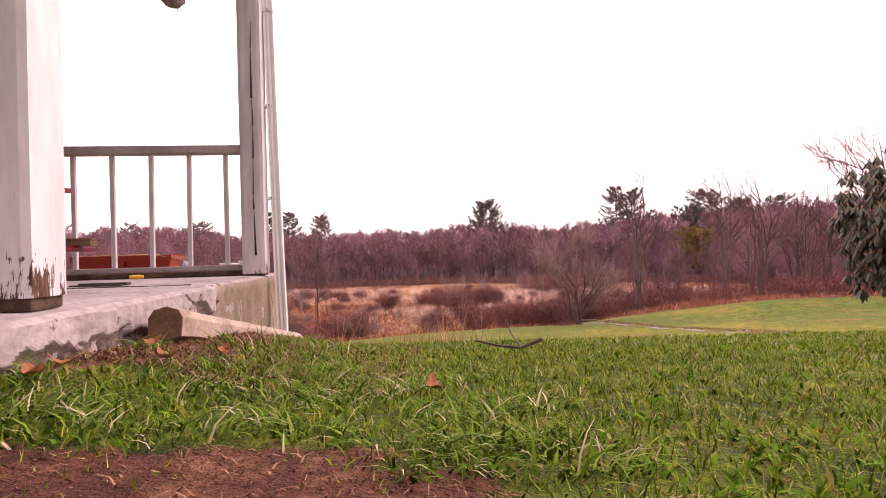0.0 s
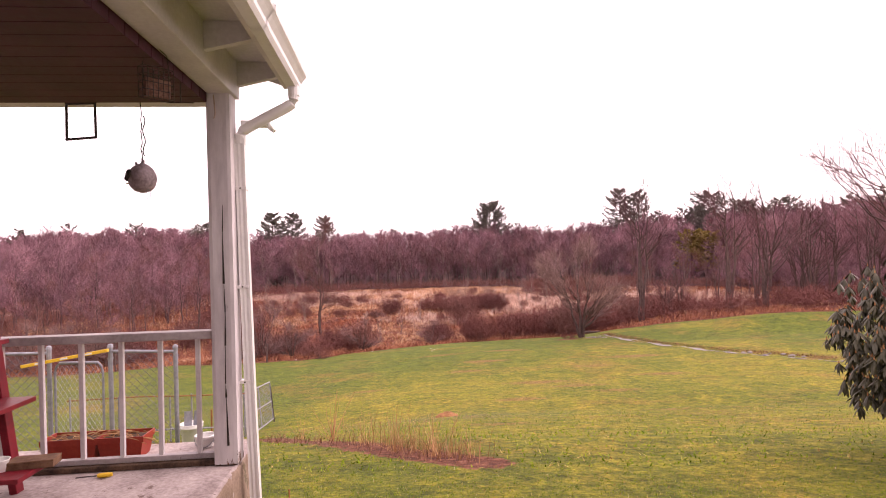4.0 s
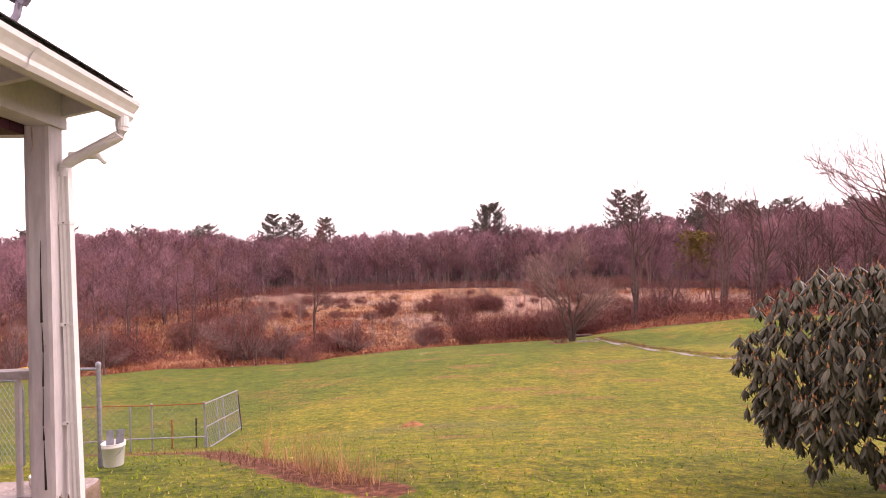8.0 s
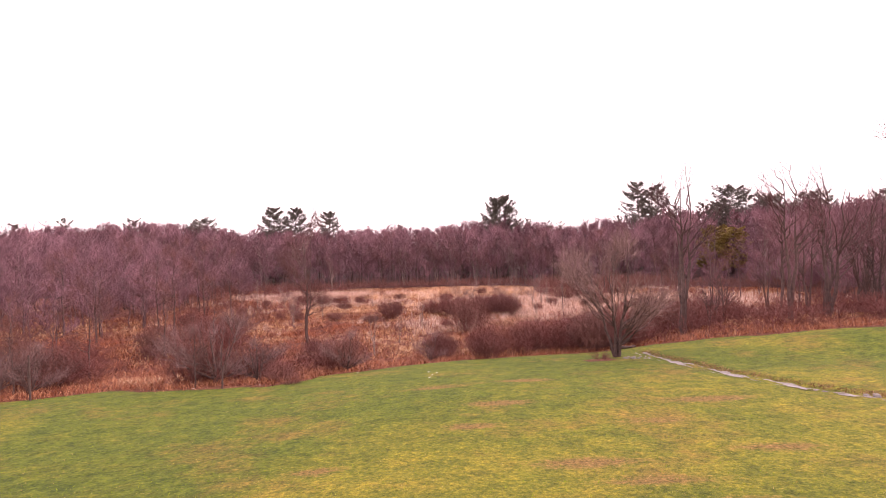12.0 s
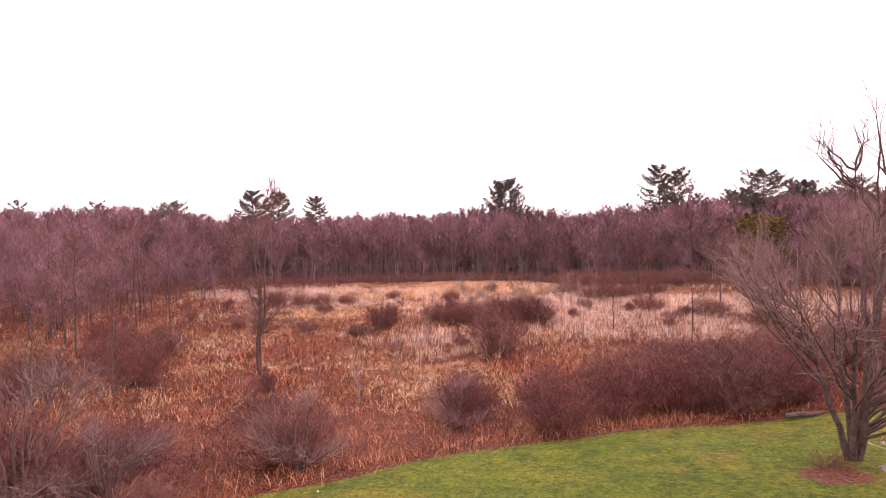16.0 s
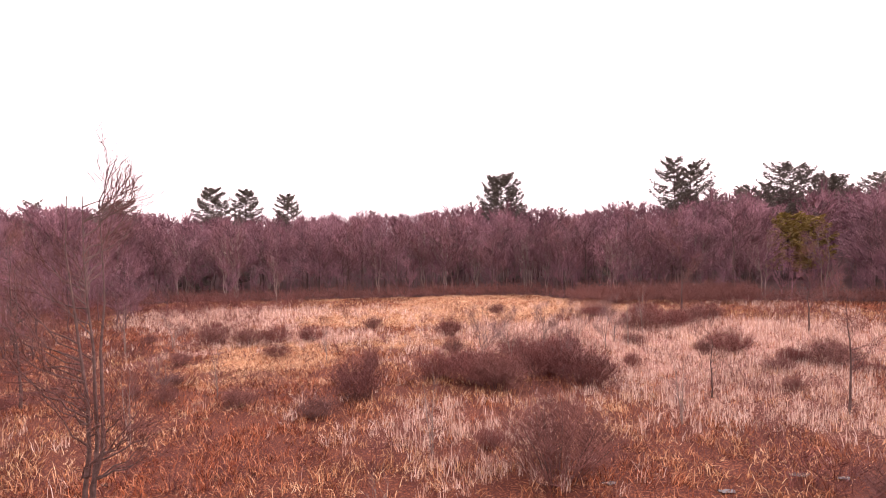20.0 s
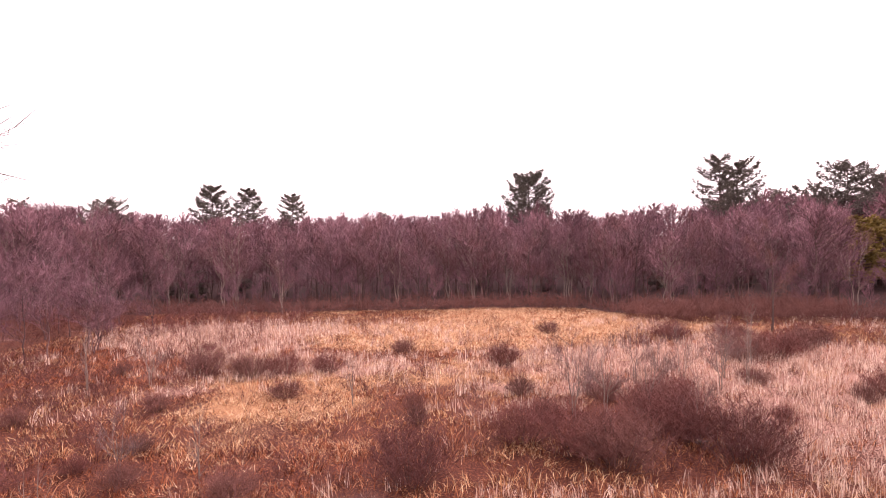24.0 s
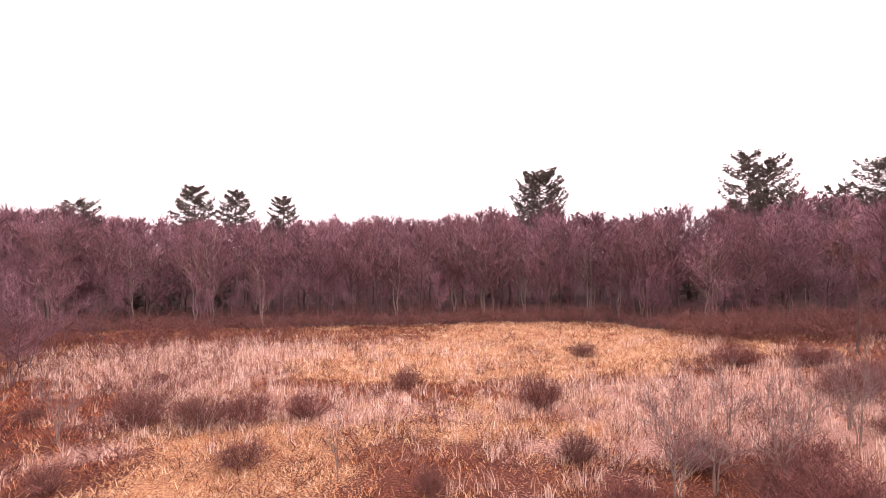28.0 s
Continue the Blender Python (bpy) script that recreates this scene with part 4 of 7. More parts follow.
def pail(m, r, h, label, name="bucket", group=""):
    t = thing(name, m, label, "bucket", group)
    V, F = lathe([(r * 0.8, 0), (r * 0.82, 0.004), (r * 0.95, h * 0.82), (r * 1.0, h * 0.83), (r * 1.0, h * 0.9), (r * 0.97, h * 0.91), (r, h), (r * 0.94, h), (r * 0.78, 0.012), (0.004, 0.01)], 28)
    smooth(part("body", (V, F), M["white_plastic"], t))
    part("rim", (lambda P: tube(P, 0.006, 6))([(r * 1.0 * math.cos(a), r * math.sin(a), h) for a in np.linspace(0, 6.2832, 25)]), M["white_plastic"], t)
    part("handle", tube([(r * math.cos(a), -r * 0.75 * abs(math.sin(a)) - 0.01, h * 0.86 - r * 0.9 * abs(math.sin(a))) for a in np.linspace(0, 3.1416, 13)], 0.0025, 5), M["galv"], t)
    return t


pail(at(-0.2, 0.2, 0), 0.055, 0.085, "small white plastic tub on the porch ledge", "tub", "white tubs")
pail(at(-0.33, 0.26, 0), 0.06, 0.07, "low white plastic tub on the porch ledge", "tub", "white tubs")
driver = thing("screwdriver", at(-0.77, -0.2, 0.014, 8), "yellow-handled screwdriver lying on the porch slab", "screwdriver")
part("handle", tube([(0, 0, 0), (0.012, 0, 0), (0.05, 0, 0), (0.075, 0, 0)], [0.01, 0.013, 0.013, 0.009], 10), M["yellow"], driver)
part("blade", tube([(-0.11, 0, 0), (0, 0, 0)], 0.0035, 6), M["dark_metal"], driver)

# ---- timber, stake, leaf-heap block and leaves by the slab ----
tm = thing("landscape_timber", pose(-0.93, 2.38, -0.235, 3.5, 0, 0) @ Matrix.Rotation(radians(-2.5), 4, "Z"), "weathered round-edged landscape timber lying beside the slab", "timber")
sec = [(-0.045, -0.036), (-0.047, 0.016), (-0.034, 0.038), (0.0, 0.048), (0.034, 0.038), (0.047, 0.016), (0.045, -0.036), (0.0, -0.048)]
V, F = [], []
for i in range(17):
    for x, z in sec:
        V.append((x + 0.002 * math.sin(i * 1.3), 2.06 * i / 16, z + 0.002 * math.sin(i * 2.2)))
F = [(i * 8 + j, i * 8 + (j + 1) % 8, i * 8 + 8 + (j + 1) % 8, i * 8 + 8 + j) for i in range(16) for j in range(8)]
tm.matrix_world = Matrix.Translation((-0.865, 2.18, -0.072)) @ Euler((radians(-9.8), 0, radians(5.4))).to_matrix().to_4x4()
part("beam", (V, F), M["timber"], tm)
part("end_face", ([(x, 0, z) for x, z in sec] + [(x * 0.98, -0.003, z * 0.98) for x, z in sec], [tuple(range(8, 16))] + [(j, (j + 1) % 8, 8 + (j + 1) % 8, 8 + j) for j in range(8)]), M["endgrain"], tm, "dark cut end grain")
part("end_face", ([(x, 2.06, z) for x, z in sec] + [(x * 0.98, 2.063, z * 0.98) for x, z in sec], [tuple(range(15, 7, -1))] + [(j, (j + 1) % 8, 8 + (j + 1) % 8, 8 + j) for j in range(8)]), M["endgrain"], tm)
rod = thing("garden_stake", pose(-0.86, 3.95, -0.42), "thin rusty wire stake by the downspout", "stake")
part("rod", tube([(0, 0, 0), (0.0, 0, 0.3)], 0.004, 5), M["rust"], rod)
part("wire", tube([(-0.1, -0.02, 0.14), (0.0, 0, 0.12), (0.08, 0.01, 0.06)], 0.0025, 4), M["rust"], rod)
# A brick-shaped block put in place of a small heap of orange leaves.
leaf_heap_block = thing("brick", pose(-0.86, 3.72, gz(-0.86, 3.72) + 0.02, 6, 0, 30), "small orange-red block standing in for a heap of orange leaves", "brick")
part("body", boxed(-0.025, 0.02, -0.02, 0.02, -0.03, 0.004, 0.006), M["terracotta"], leaf_heap_block)


def leaf_mesh(l, w, curl):
    V, F = [], []
    for i in range(5):
        f = i / 4
        ww = w * math.sin(math.pi * min(0.98, 0.08 + 0.92 * f)) * 0.5
        z = curl * (f - 0.5) ** 2 * l
        V += [(f * l, -ww, z + 0.2 * ww), (f * l, 0, z - 0.1 * ww), (f * l, ww, z + 0.2 * ww)]
    for i in range(4):
        F += [(3 * i, 3 * i + 1, 3 * i + 4, 3 * i + 3), (3 * i + 1, 3 * i + 2, 3 * i + 5, 3 * i + 4)]
    return V, F


lf = None
rr = random.Random(11)
spots = [(-0.84, 1.62), (-0.8, 1.7), (-0.78, 1.98), (-0.1, 1.72), (-0.66, 2.1), (-0.72, 1.84)]
for i, (x, y) in enumerate(spots):
    mm = pose(x, y, gz(x, y) + 0.018, rr.uniform(-25, 25), rr.uniform(-25, 10), rr.uniform(0, 360))
    lf = single("fallen_leaf", leaf_mesh(0.05, 0.034, 1.6), M["leaf_dead"], mm, "curled rust-brown fallen oak leaf on the ground", "leaf", "fallen leaves") if lf is None else copy_thing(lf, mm)
twig = thing("fallen_twig", pose(0.15, 2.62, gz(0.15, 2.62) + 0.03, 0, 0, 10), "forked dry twig lying on the lawn", "twig")
part("stem", tube([(-0.13, 0.03, 0.03), (-0.05, 0.01, 0.01), (0.03, 0, 0.0), (0.1, -0.02, 0.03)], [0.004, 0.005, 0.006, 0.008], 5), M["bark"], twig)
part("side_branch", tube([(0.03, 0, 0), (-0.0, 0.02, 0.05), (-0.02, 0.02, 0.1)], [0.004, 0.003, 0.001], 4), M["bark_pale"], twig)


# ---- plants ----
def ribbon(acc, rng, pts, w):
    """A thin tapering twig, turned at random about its length."""
    V, F = acc
    a = rng.uniform(0, 6.2832)
    sx, sy, sz = math.cos(a) * w * 0.5, math.sin(a) * w * 0.5, rng.uniform(-0.5, 0.5) * w
    base = len(V)
    n = len(pts)
    for i, p in enumerate(pts):
        k = 1 - 0.75 * i / (n - 1)
        V.append((p[0] - sx * k, p[1] - sy * k, p[2] - sz * k))
        V.append((p[0] + sx * k, p[1] + sy * k, p[2] + sz * k))
    for i in range(n - 1):
        F.append((base + 2 * i, base + 2 * i + 1, base + 2 * i + 3, base + 2 * i + 2))


def grow(wood, crown, rng, p, d, length, r, level, kids, angle, lift, start, thin, shrink):
    segs = (6, 3, 2, 1, 1)[level]
    pts, radii = [tuple(p)], [r]
    dx, dy, dz = d
    step = length / segs
    for i in range(segs):
        w = (0.10, 0.22, 0.28, 0.3, 0.3)[level]
        dx, dy, dz = dx + rng.uniform(-w, w), dy + rng.uniform(-w, w), dz + rng.uniform(-w, w) * 0.6 + lift * (0.15 if level else 0.05)
        ln = math.sqrt(dx * dx + dy * dy + dz * dz)
        dx, dy, dz = dx / ln, dy / ln, dz / ln
        q = pts[-1]
        pts.append((q[0] + dx * step, q[1] + dy * step, q[2] + dz * step))
        radii.append(max(thin, r * (1 - 0.85 * (i + 1) / segs)))
    if level < 2:
        sweep(wood[0], wood[1], pts, radii, (7, 3)[level], cap=level == 0)
    else:
        ribbon(crown, rng, pts, radii[0] * 1.7)
    if level >= len(kids):
        return
    n = kids[level]
    for k in range(n):
        f = start[level] + (0.98 - start[level]) * (k + rng.random()) / n
        i = min(segs - 1, int(f * segs))
        g = f * segs - i
        a, b = pts[i], pts[i + 1]
        q = (a[0] + (b[0] - a[0]) * g, a[1] + (b[1] - a[1]) * g, a[2] + (b[2] - a[2]) * g)
        t = Vector((b[0] - a[0], b[1] - a[1], b[2] - a[2])).normalized()
        az = rng.uniform(0, 6.2832)
        side = t.orthogonal().normalized()
        side = Matrix.Rotation(az, 3, t) @ side
        an = radians(angle[level] * rng.uniform(0.75, 1.25))
        v = t * math.cos(an) + side * math.sin(an)
        ll = length * shrink[level] * rng.uniform(0.6, 1.15) * (1.1 - 0.55 * f * (level == 0))
        rc = max(thin, radii[i] * rng.uniform(0.4, 0.62))
        grow(wood, crown, rng, q, (v.x, v.y, v.z), ll, rc, level + 1, kids, angle, lift, start, thin, shrink)


def bare_tree_mesh(seed, height, radius, kids, stems=1, spread=8, angle=(42, 40, 38, 35), lift=0.5, start=(0.35, 0.2, 0.15, 0.1), thin=0.012, shrink=(0.42, 0.5, 0.5, 0.5)):
    rng = random.Random(seed)
    wood, crown = ([], []), ([], [])
    for s in range(stems):
        a = 6.2832 * (s + rng.random() * 0.6) / stems
        tilt = math.tan(radians(spread * rng.uniform(0.6, 1.2))) if stems > 1 else rng.uniform(0, 0.06)
        v = Vector((math.cos(a) * tilt, math.sin(a) * tilt, 1)).normalized()
        grow(wood, crown, rng, (math.cos(a) * radius * 0.5 * (stems > 1), math.sin(a) * radius * 0.5 * (stems > 1), -0.2), v, height * rng.uniform(0.9, 1.05), radius * (0.7 if stems > 1 else 1), 0, kids, angle, lift, start, thin, shrink)
    return wood, crown


def bent(a, b, out, n, rng, wob):
    """Points from a to b along an arc that leaves sideways and then rises."""
    c = (a[0] + (b[0] - a[0]) * out, a[1] + (b[1] - a[1]) * out, a[2] + (b[2] - a[2]) * (0.9 - out))
    pts = []
    for i in range(n + 1):
        f = i / n
        u, v, w = (1 - f) ** 2, 2 * f * (1 - f), f * f
        j = wob * (0 < i < n)
        pts.append(tuple(u * a[k] + v * c[k] + w * b[k] + rng.uniform(-j, j) for k in range(3)))
    return pts


def along(pts, f):
    g = f * (len(pts) - 1)
    i = min(len(pts) - 2, int(g))
    return tuple(pts[i][k] + (pts[i + 1][k] - pts[i][k]) * (g - i) for k in range(3)), Vector(tuple(pts[i + 1][k] - pts[i][k] for k in range(3))).normalized()


def broom_mesh(seed, h, r, crown, limbs, subs, twigs, fork=0.3, stems=1, thick=0.03, fine=0.016, lean=0.05, sub_len=0.2, twig_len=0.09, low=-0.5, solid=5, rise=(0.55, 1.2), lead=(0.7, 0.86), splay=(0.2, 0.46)):
    """A bare tree: stems that part into ascending limbs, each limb set with branches and fans of fine twigs, inside a rounded crown."""
    rng = random.Random(seed)
    wood, haze = ([], []), ([], [])
    rx, mid, rz = crown
    ways = []
    for s in range(stems):
        a = 6.2832 * (s + rng.uniform(-0.25, 0.25)) / stems
        o = rx * (rng.uniform(*splay) if stems > 1 else rng.uniform(0, lean))
        b = (0.06 * r * stems * math.cos(a), 0.06 * r * stems * math.sin(a), -0.25)
        e = (o * math.cos(a), o * math.sin(a), h * rng.uniform(*lead))
        pts = bent(b, e, 0.47, 8, rng, 0.012 * h)
        ways.append(pts)
        k = 0.75 if stems > 1 else 1.0
        sweep(wood[0], wood[1], pts, [max(thick * 0.5, r * k * (1.25 if i == 0 else 1) * (1 - 0.92 * (i / 8) ** 1.05)) for i in range(9)], 7 if solid > 4 else 4, cap=False)
    for n in range(limbs):
        az = 2.39996 * n + rng.uniform(-0.4, 0.4)
        q = low + (0.98 - low) * ((n * 0.61803 + rng.uniform(-0.05, 0.05)) % 1)
        c = math.sqrt(max(0.0, 1 - q * q))
        k = rng.uniform(0.78, 1.06)
        tip = (rx * k * c * math.cos(az), rx * k * c * math.sin(az), mid + rz * k * q)
        pts = min(ways, key=lambda w: (w[5][0] - tip[0]) ** 2 + (w[5][1] - tip[1]) ** 2)
        z0 = min(max(tip[2] - rng.uniform(*rise) * rx * k * c, fork * h), 0.88 * h)
        f = next((i for i in range(1, 9) if pts[i][2] > z0), 8)
        g = (f - 1 + (z0 - pts[f - 1][2]) / max(0.01, pts[f][2] - pts[f - 1][2])) / 8
        root, _ = along(pts, min(0.99, max(0.02, g)))
        limb = bent(root, tip, 0.53, 5, rng, min(0.016 * h, 0.05 * math.dist(root, tip)))
        rad = max(thick, r * 0.4 * (1 - 0.8 * g))
        sweep(wood[0], wood[1], limb, [max(fine * 0.7, rad * (1 - 0.9 * i / 5)) for i in range(6)], 3 if solid < 6 else 5, cap=False)
        for b in range(subs):
            p, t = along(limb, 0.22 + 0.78 * ((b + rng.random()) / subs) ** 0.8)
            side = Matrix.Rotation(rng.uniform(0, 6.2832), 3, t) @ t.orthogonal().normalized()
            d = (t * 0.75 + side * rng.uniform(0.45, 0.9) + Vector((0, 0, 0.22))).normalized()
            l = sub_len * h * rng.uniform(0.45, 1.0)
            e = (p[0] + d.x * l, p[1] + d.y * l, p[2] + d.z * l)
            br = bent(p, e, 0.55, 2, rng, 0.05 * l)
            ribbon(haze, rng, br, fine * 1.7)
            for w in range(twigs):
                p2, t2 = along(br, 0.15 + 0.85 * (w + rng.random()) / twigs)
                d = (t2 * 0.9 + Vector((rng.uniform(-0.8, 0.8), rng.uniform(-0.8, 0.8), rng.uniform(-0.35, 0.8)))).normalized()
                l2 = twig_len * h * rng.uniform(0.5, 1.1)
                ribbon(haze, rng, [p2, (p2[0] + d.x * l2, p2[1] + d.y * l2, p2[2] + d.z * l2)], fine)
    return wood, haze


def tree(name, meshes, m, bark, twigs, label, category="tree", group=""):
    t = thing(name, m, label, category, group)
    part("trunk", meshes[0], bark, t)
    part("crown", meshes[1], twigs, t)
    return t


def stand_at(x, y, s=1.0, turn=0.0, sz=None):
    return pose(x, y, gz(x, y), 0, 0, turn) @ Matrix.Diagonal((s, s, sz or s, 1))


def plant(src, x, y, s=1.0, turn=0.0, sz=None):
    """A copy of a plant with its parts, at another place and size."""
    made = {}
    for o in (src, *src.children):
        c = o.copy()
        scene.collection.objects.link(c)
        made[o] = c
        c.parent = made.get(o.parent)
    made[src].matrix_basis = stand_at(x, y, s, turn, sz)
    return made[src]


rng = random.Random(21)

# the spreading tree at the lawn's edge
lawn_tree = tree("lawn_tree", broom_mesh(4, 7.4, 0.15, (3.7, 4.5, 3.3), 52, 16, 9, fork=0.1, stems=5, thick=0.038, fine=0.0175, sub_len=0.17, twig_len=0.075, low=-0.4, solid=6, rise=(0.5, 1.0), splay=(0.2, 0.5)),
                 stand_at(10.0, 45.7, 1.0, 20), M["bark"], M["twig_grey"], "bare many-stemmed spreading tree at the edge of the lawn")

# tall bare trees on the bank: each parts into a few ascending stems
tall = [tree("bare_tree", broom_mesh(30 + i, 14.0, 0.26, c, n, 8, 5, fork=fk, stems=st, thick=0.07, fine=0.023, sub_len=0.16, twig_len=0.055, low=-0.35, solid=6, rise=(0.7, 1.5)),
             stand_at(x, y, s, 40 * i), M["bark"], M["twig"], "tall bare tree with a forked grey-brown trunk on the wooded bank", group="trees on the bank")
        for i, (x, y, s, c, n, fk, st) in enumerate(((18.2, 56.3, 1.03, (2.8, 9.6, 4.6), 17, 0.36, 3), (26.9, 56.5, 0.95, (2.6, 9.0, 4.9), 22, 0.28, 2), (31.4, 58.7, 0.95, (3.6, 8.6, 5.2), 26, 0.2, 3)))]
for x, y, s, a, k in ((44.8, 69.2, 1.05, 15, 1), (37.0, 60.9, 0.8, 200, 1), (28.4, 60.5, 0.72, 100, 1), (33.9, 63.4, 0.85, 80, 1), (40.0, 67.0, 0.9, 310, 2), (20.9, 57.8, 0.3, 60, 2), (21.9, 58.9, 0.34, 160, 2), (48.1, 68.6, 1.0, 20, 1), (44.0, 71.7, 0.95, 90, 2), (38.0, 72.9, 0.9, 170, 1), (52.1, 65.1, 1.1, 240, 2), (55.1, 76.3, 1.0, 10, 1), (50.1, 82.5, 1.0, 70, 2),
                      (36.0, 58.6, 0.6, 33, 1), (41.2, 63.0, 0.75, 77, 1), (43.4, 60.6, 0.7, 140, 1), (30.0, 66.0, 0.6, 222, 1), (24.4, 62.8, 0.45, 12, 2), (46.6, 64.2, 0.85, 300, 1)):
    plant(tall[k], x, y, s, a)
tree("bare_tree", broom_mesh(44, 18.0, 0.36, (8.0, 11.0, 6.6), 42, 13, 9, fork=0.28, stems=2, thick=0.05, fine=0.024, sub_len=0.17, twig_len=0.06, low=-0.5, solid=6, rise=(0.5, 1.1)),
                stand_at(43.4, 54.5, 1.08, 0), M["bark"], M["twig_brown"], "large spreading bare tree with long drooping limbs", group="trees on the bank")

# slender trees standing in the marsh
slim = [tree("marsh_tree", broom_mesh(50 + i, 13.4, 0.13, c, n, 9, 6, fork=0.2, stems=st, thick=0.026, fine=0.015, sub_len=0.1, twig_len=0.05, low=-0.7, solid=6, rise=(0.35, 1.0), lead=(0.8, 0.88), splay=(0.1, 0.4)),
             stand_at(x, y, s, 30 * i), M["bark"], M["twig_brown"], "slender bare tree standing in the marsh", group="marsh trees")
        for i, (x, y, s, st, c, n) in enumerate(((-15.5, 66.9, 1.04, 3, (2.4, 7.6, 6.2), 56), (-30.7, 84.5, 0.82, 1, (2.6, 8.2, 5.0), 24), (19.2, 79.8, 0.62, 1, (3.2, 8.0, 5.0), 22)))]
for x, y, s, a, k in ((-35.2, 86.4, 0.86, 50, 1), (-23.4, 62.9, 0.62, 140, 1), (-37.8, 79.4, 0.8, 10, 2), (-32.3, 72.9, 0.8, 250, 1), (27.8, 121.6, 0.95, 60, 2), (13.2, 83.6, 0.42, 20, 1), (23.8, 71.3, 0.6, 10, 2),
                   (-44.4, 88.0, 0.85, 190, 1), (-42.2, 99.8, 0.9, 60, 2), (-51.0, 96.6, 0.95, 150, 1), (-48.8, 108.4, 1.0, 30, 1), (-57.6, 105.2, 1.0, 280, 2), (-55.4, 117.0, 1.0, 20, 1), (-64.2, 123.8, 1.1, 77, 2), (-38.4, 68.2, 0.7, 88, 1), (-47.7, 76.3, 0.8, 123, 1), (-27.3, 61.3, 0.6, 222, 1), (-48.3, 77.2, 0.8, 20, 2), (-41.0, 73.0, 0.7, 300, 2),
                   (-26.2, 42.0, 0.42, 30, 1), (-15.4, 42.2, 0.36, 90, 1), (-27.0, 46.5, 0.4, 10, 2), (-30.4, 47.0, 0.5, 77, 1), (-33.7, 45.0, 0.55, 190, 2), (-35.8, 50.0, 0.6, 20, 1), (-26.9, 50.0, 0.55, 240, 2), (32.9, 104.0, 0.7, 40, 1), (38.0, 96.9, 0.7, 140, 2), (29.9, 89.1, 0.5, 260, 1), (44.0, 101.0, 0.8, 15, 2), (48.0, 92.0, 0.8, 75, 1)):
    plant(slim[k], x, y, s, a)
pale_sap = tree("sapling", bare_tree_mesh(61, 4.0, 0.05, (14, 4), stems=2, spread=6, angle=(35, 35), lift=0.6, start=(0.15, 0.1), thin=0.006, shrink=(0.3, 0.5)),
                stand_at(-4.41, 75.5), M["bark_pale"], M["twig_grey"], "pale slender bare sapling in the marsh", "sapling", "pale saplings")
for x, y, s, a in ((-7.7, 60.5, 1.0, 40), (-18.6, 85.7, 0.9, 90), (-6.1, 66.3, 0.8, 200), (9.2, 78.7, 1.0, 10), (13.7, 100.6, 1.1, 80), (-13.6, 97.2, 0.9, 60), (-33.4, 102.0, 1.2, 120), (17.2, 106.5, 1.3, 40), (-20.2, 77.8, 1.0, 15)):
    plant(pale_sap, x, y, s, a)


young = tree("marsh_sapling", broom_mesh(64, 4.5, 0.05, (1.35, 2.8, 1.6), 20, 8, 6, fork=0.12, stems=3, thick=0.016, fine=0.011, sub_len=0.2, twig_len=0.08, low=-0.7, solid=6, rise=(0.6, 1.3), lead=(0.85, 1.0)),
             stand_at(2.0, 95.0, 1.0, 0), M["bark_pale"], M["twig_grey"], "young grey many-stemmed bare tree among the reeds", "sapling", "grey saplings")
for x, y, s, a in ((6.2, 102.0, 0.9, 40), (8.6, 99.5, 1.0, 150), (11.2, 99.4, 0.95, 260), (1.9, 98.6, 0.85, 310), (7.2, 99.7, 0.8, 10), (-0.4, 93.2, 1.15, 80), (4.6, 94.8, 1.0, 190), (5.1, 89.4, 0.8, 230), (-22.4, 86.2, 0.7, 60), (-29.1, 102.4, 0.9, 120), (13.0, 102.5, 1.0, 33)):
    plant(young, x, y, s, a)


def shrub_mesh(seed, h, spread, stems, twigs, thick=0.007):
    """Many thin stems from a narrow base, ending in a soft dome of fine twigs."""
    r = random.Random(seed)
    wood, crown = ([], []), ([], [])
    for s in range(stems):
        a = r.uniform(0, 6.2832)
        u = math.sqrt(r.random())
        rad = spread * 0.32 * u
        out = spread * (0.1 + 0.85 * u) * r.uniform(0.8, 1.1)
        hh = h * math.sqrt(max(0.1, 1 - (0.9 * u) ** 2)) * r.uniform(0.6, 1.0)
        pts = []
        for i in range(4):
            f = i / 3
            pts.append((math.cos(a) * (rad + (out - rad) * f) + r.uniform(-0.1, 0.1) * (i > 0), math.sin(a) * (rad + (out - rad) * f) + r.uniform(-0.1, 0.1) * (i > 0), hh * f ** 0.8 - 0.08))
        if s % 6 == 0:
            sweep(wood[0], wood[1], pts, [0.016, 0.012, 0.008, 0.003], 3, cap=False)
        else:
            ribbon(crown, r, pts, 0.013)
        for t in range(twigs):
            f = 0.2 + 0.8 * r.random() ** 0.7
            i = min(2, int(f * 3))
            g = f * 3 - i
            q = tuple(pts[i][k] + (pts[i + 1][k] - pts[i][k]) * g for k in range(3))
            b = r.uniform(0, 6.2832)
            l = r.uniform(0.1, 0.27) * h
            e = (q[0] + math.cos(b) * l * r.uniform(0.3, 0.9), q[1] + math.sin(b) * l * r.uniform(0.3, 0.9), q[2] + l * r.uniform(0.0, 0.9))
            ribbon(crown, r, [q, e], thick * 2)
    return wood, crown


def shrub(meshes, m, twigs, label):
    t = thing("shrub", m, label, "shrub", "bare shrubs")
    part("base", meshes[0], M["bark"], t)
    part("crown", meshes[1], twigs, t)
    return t


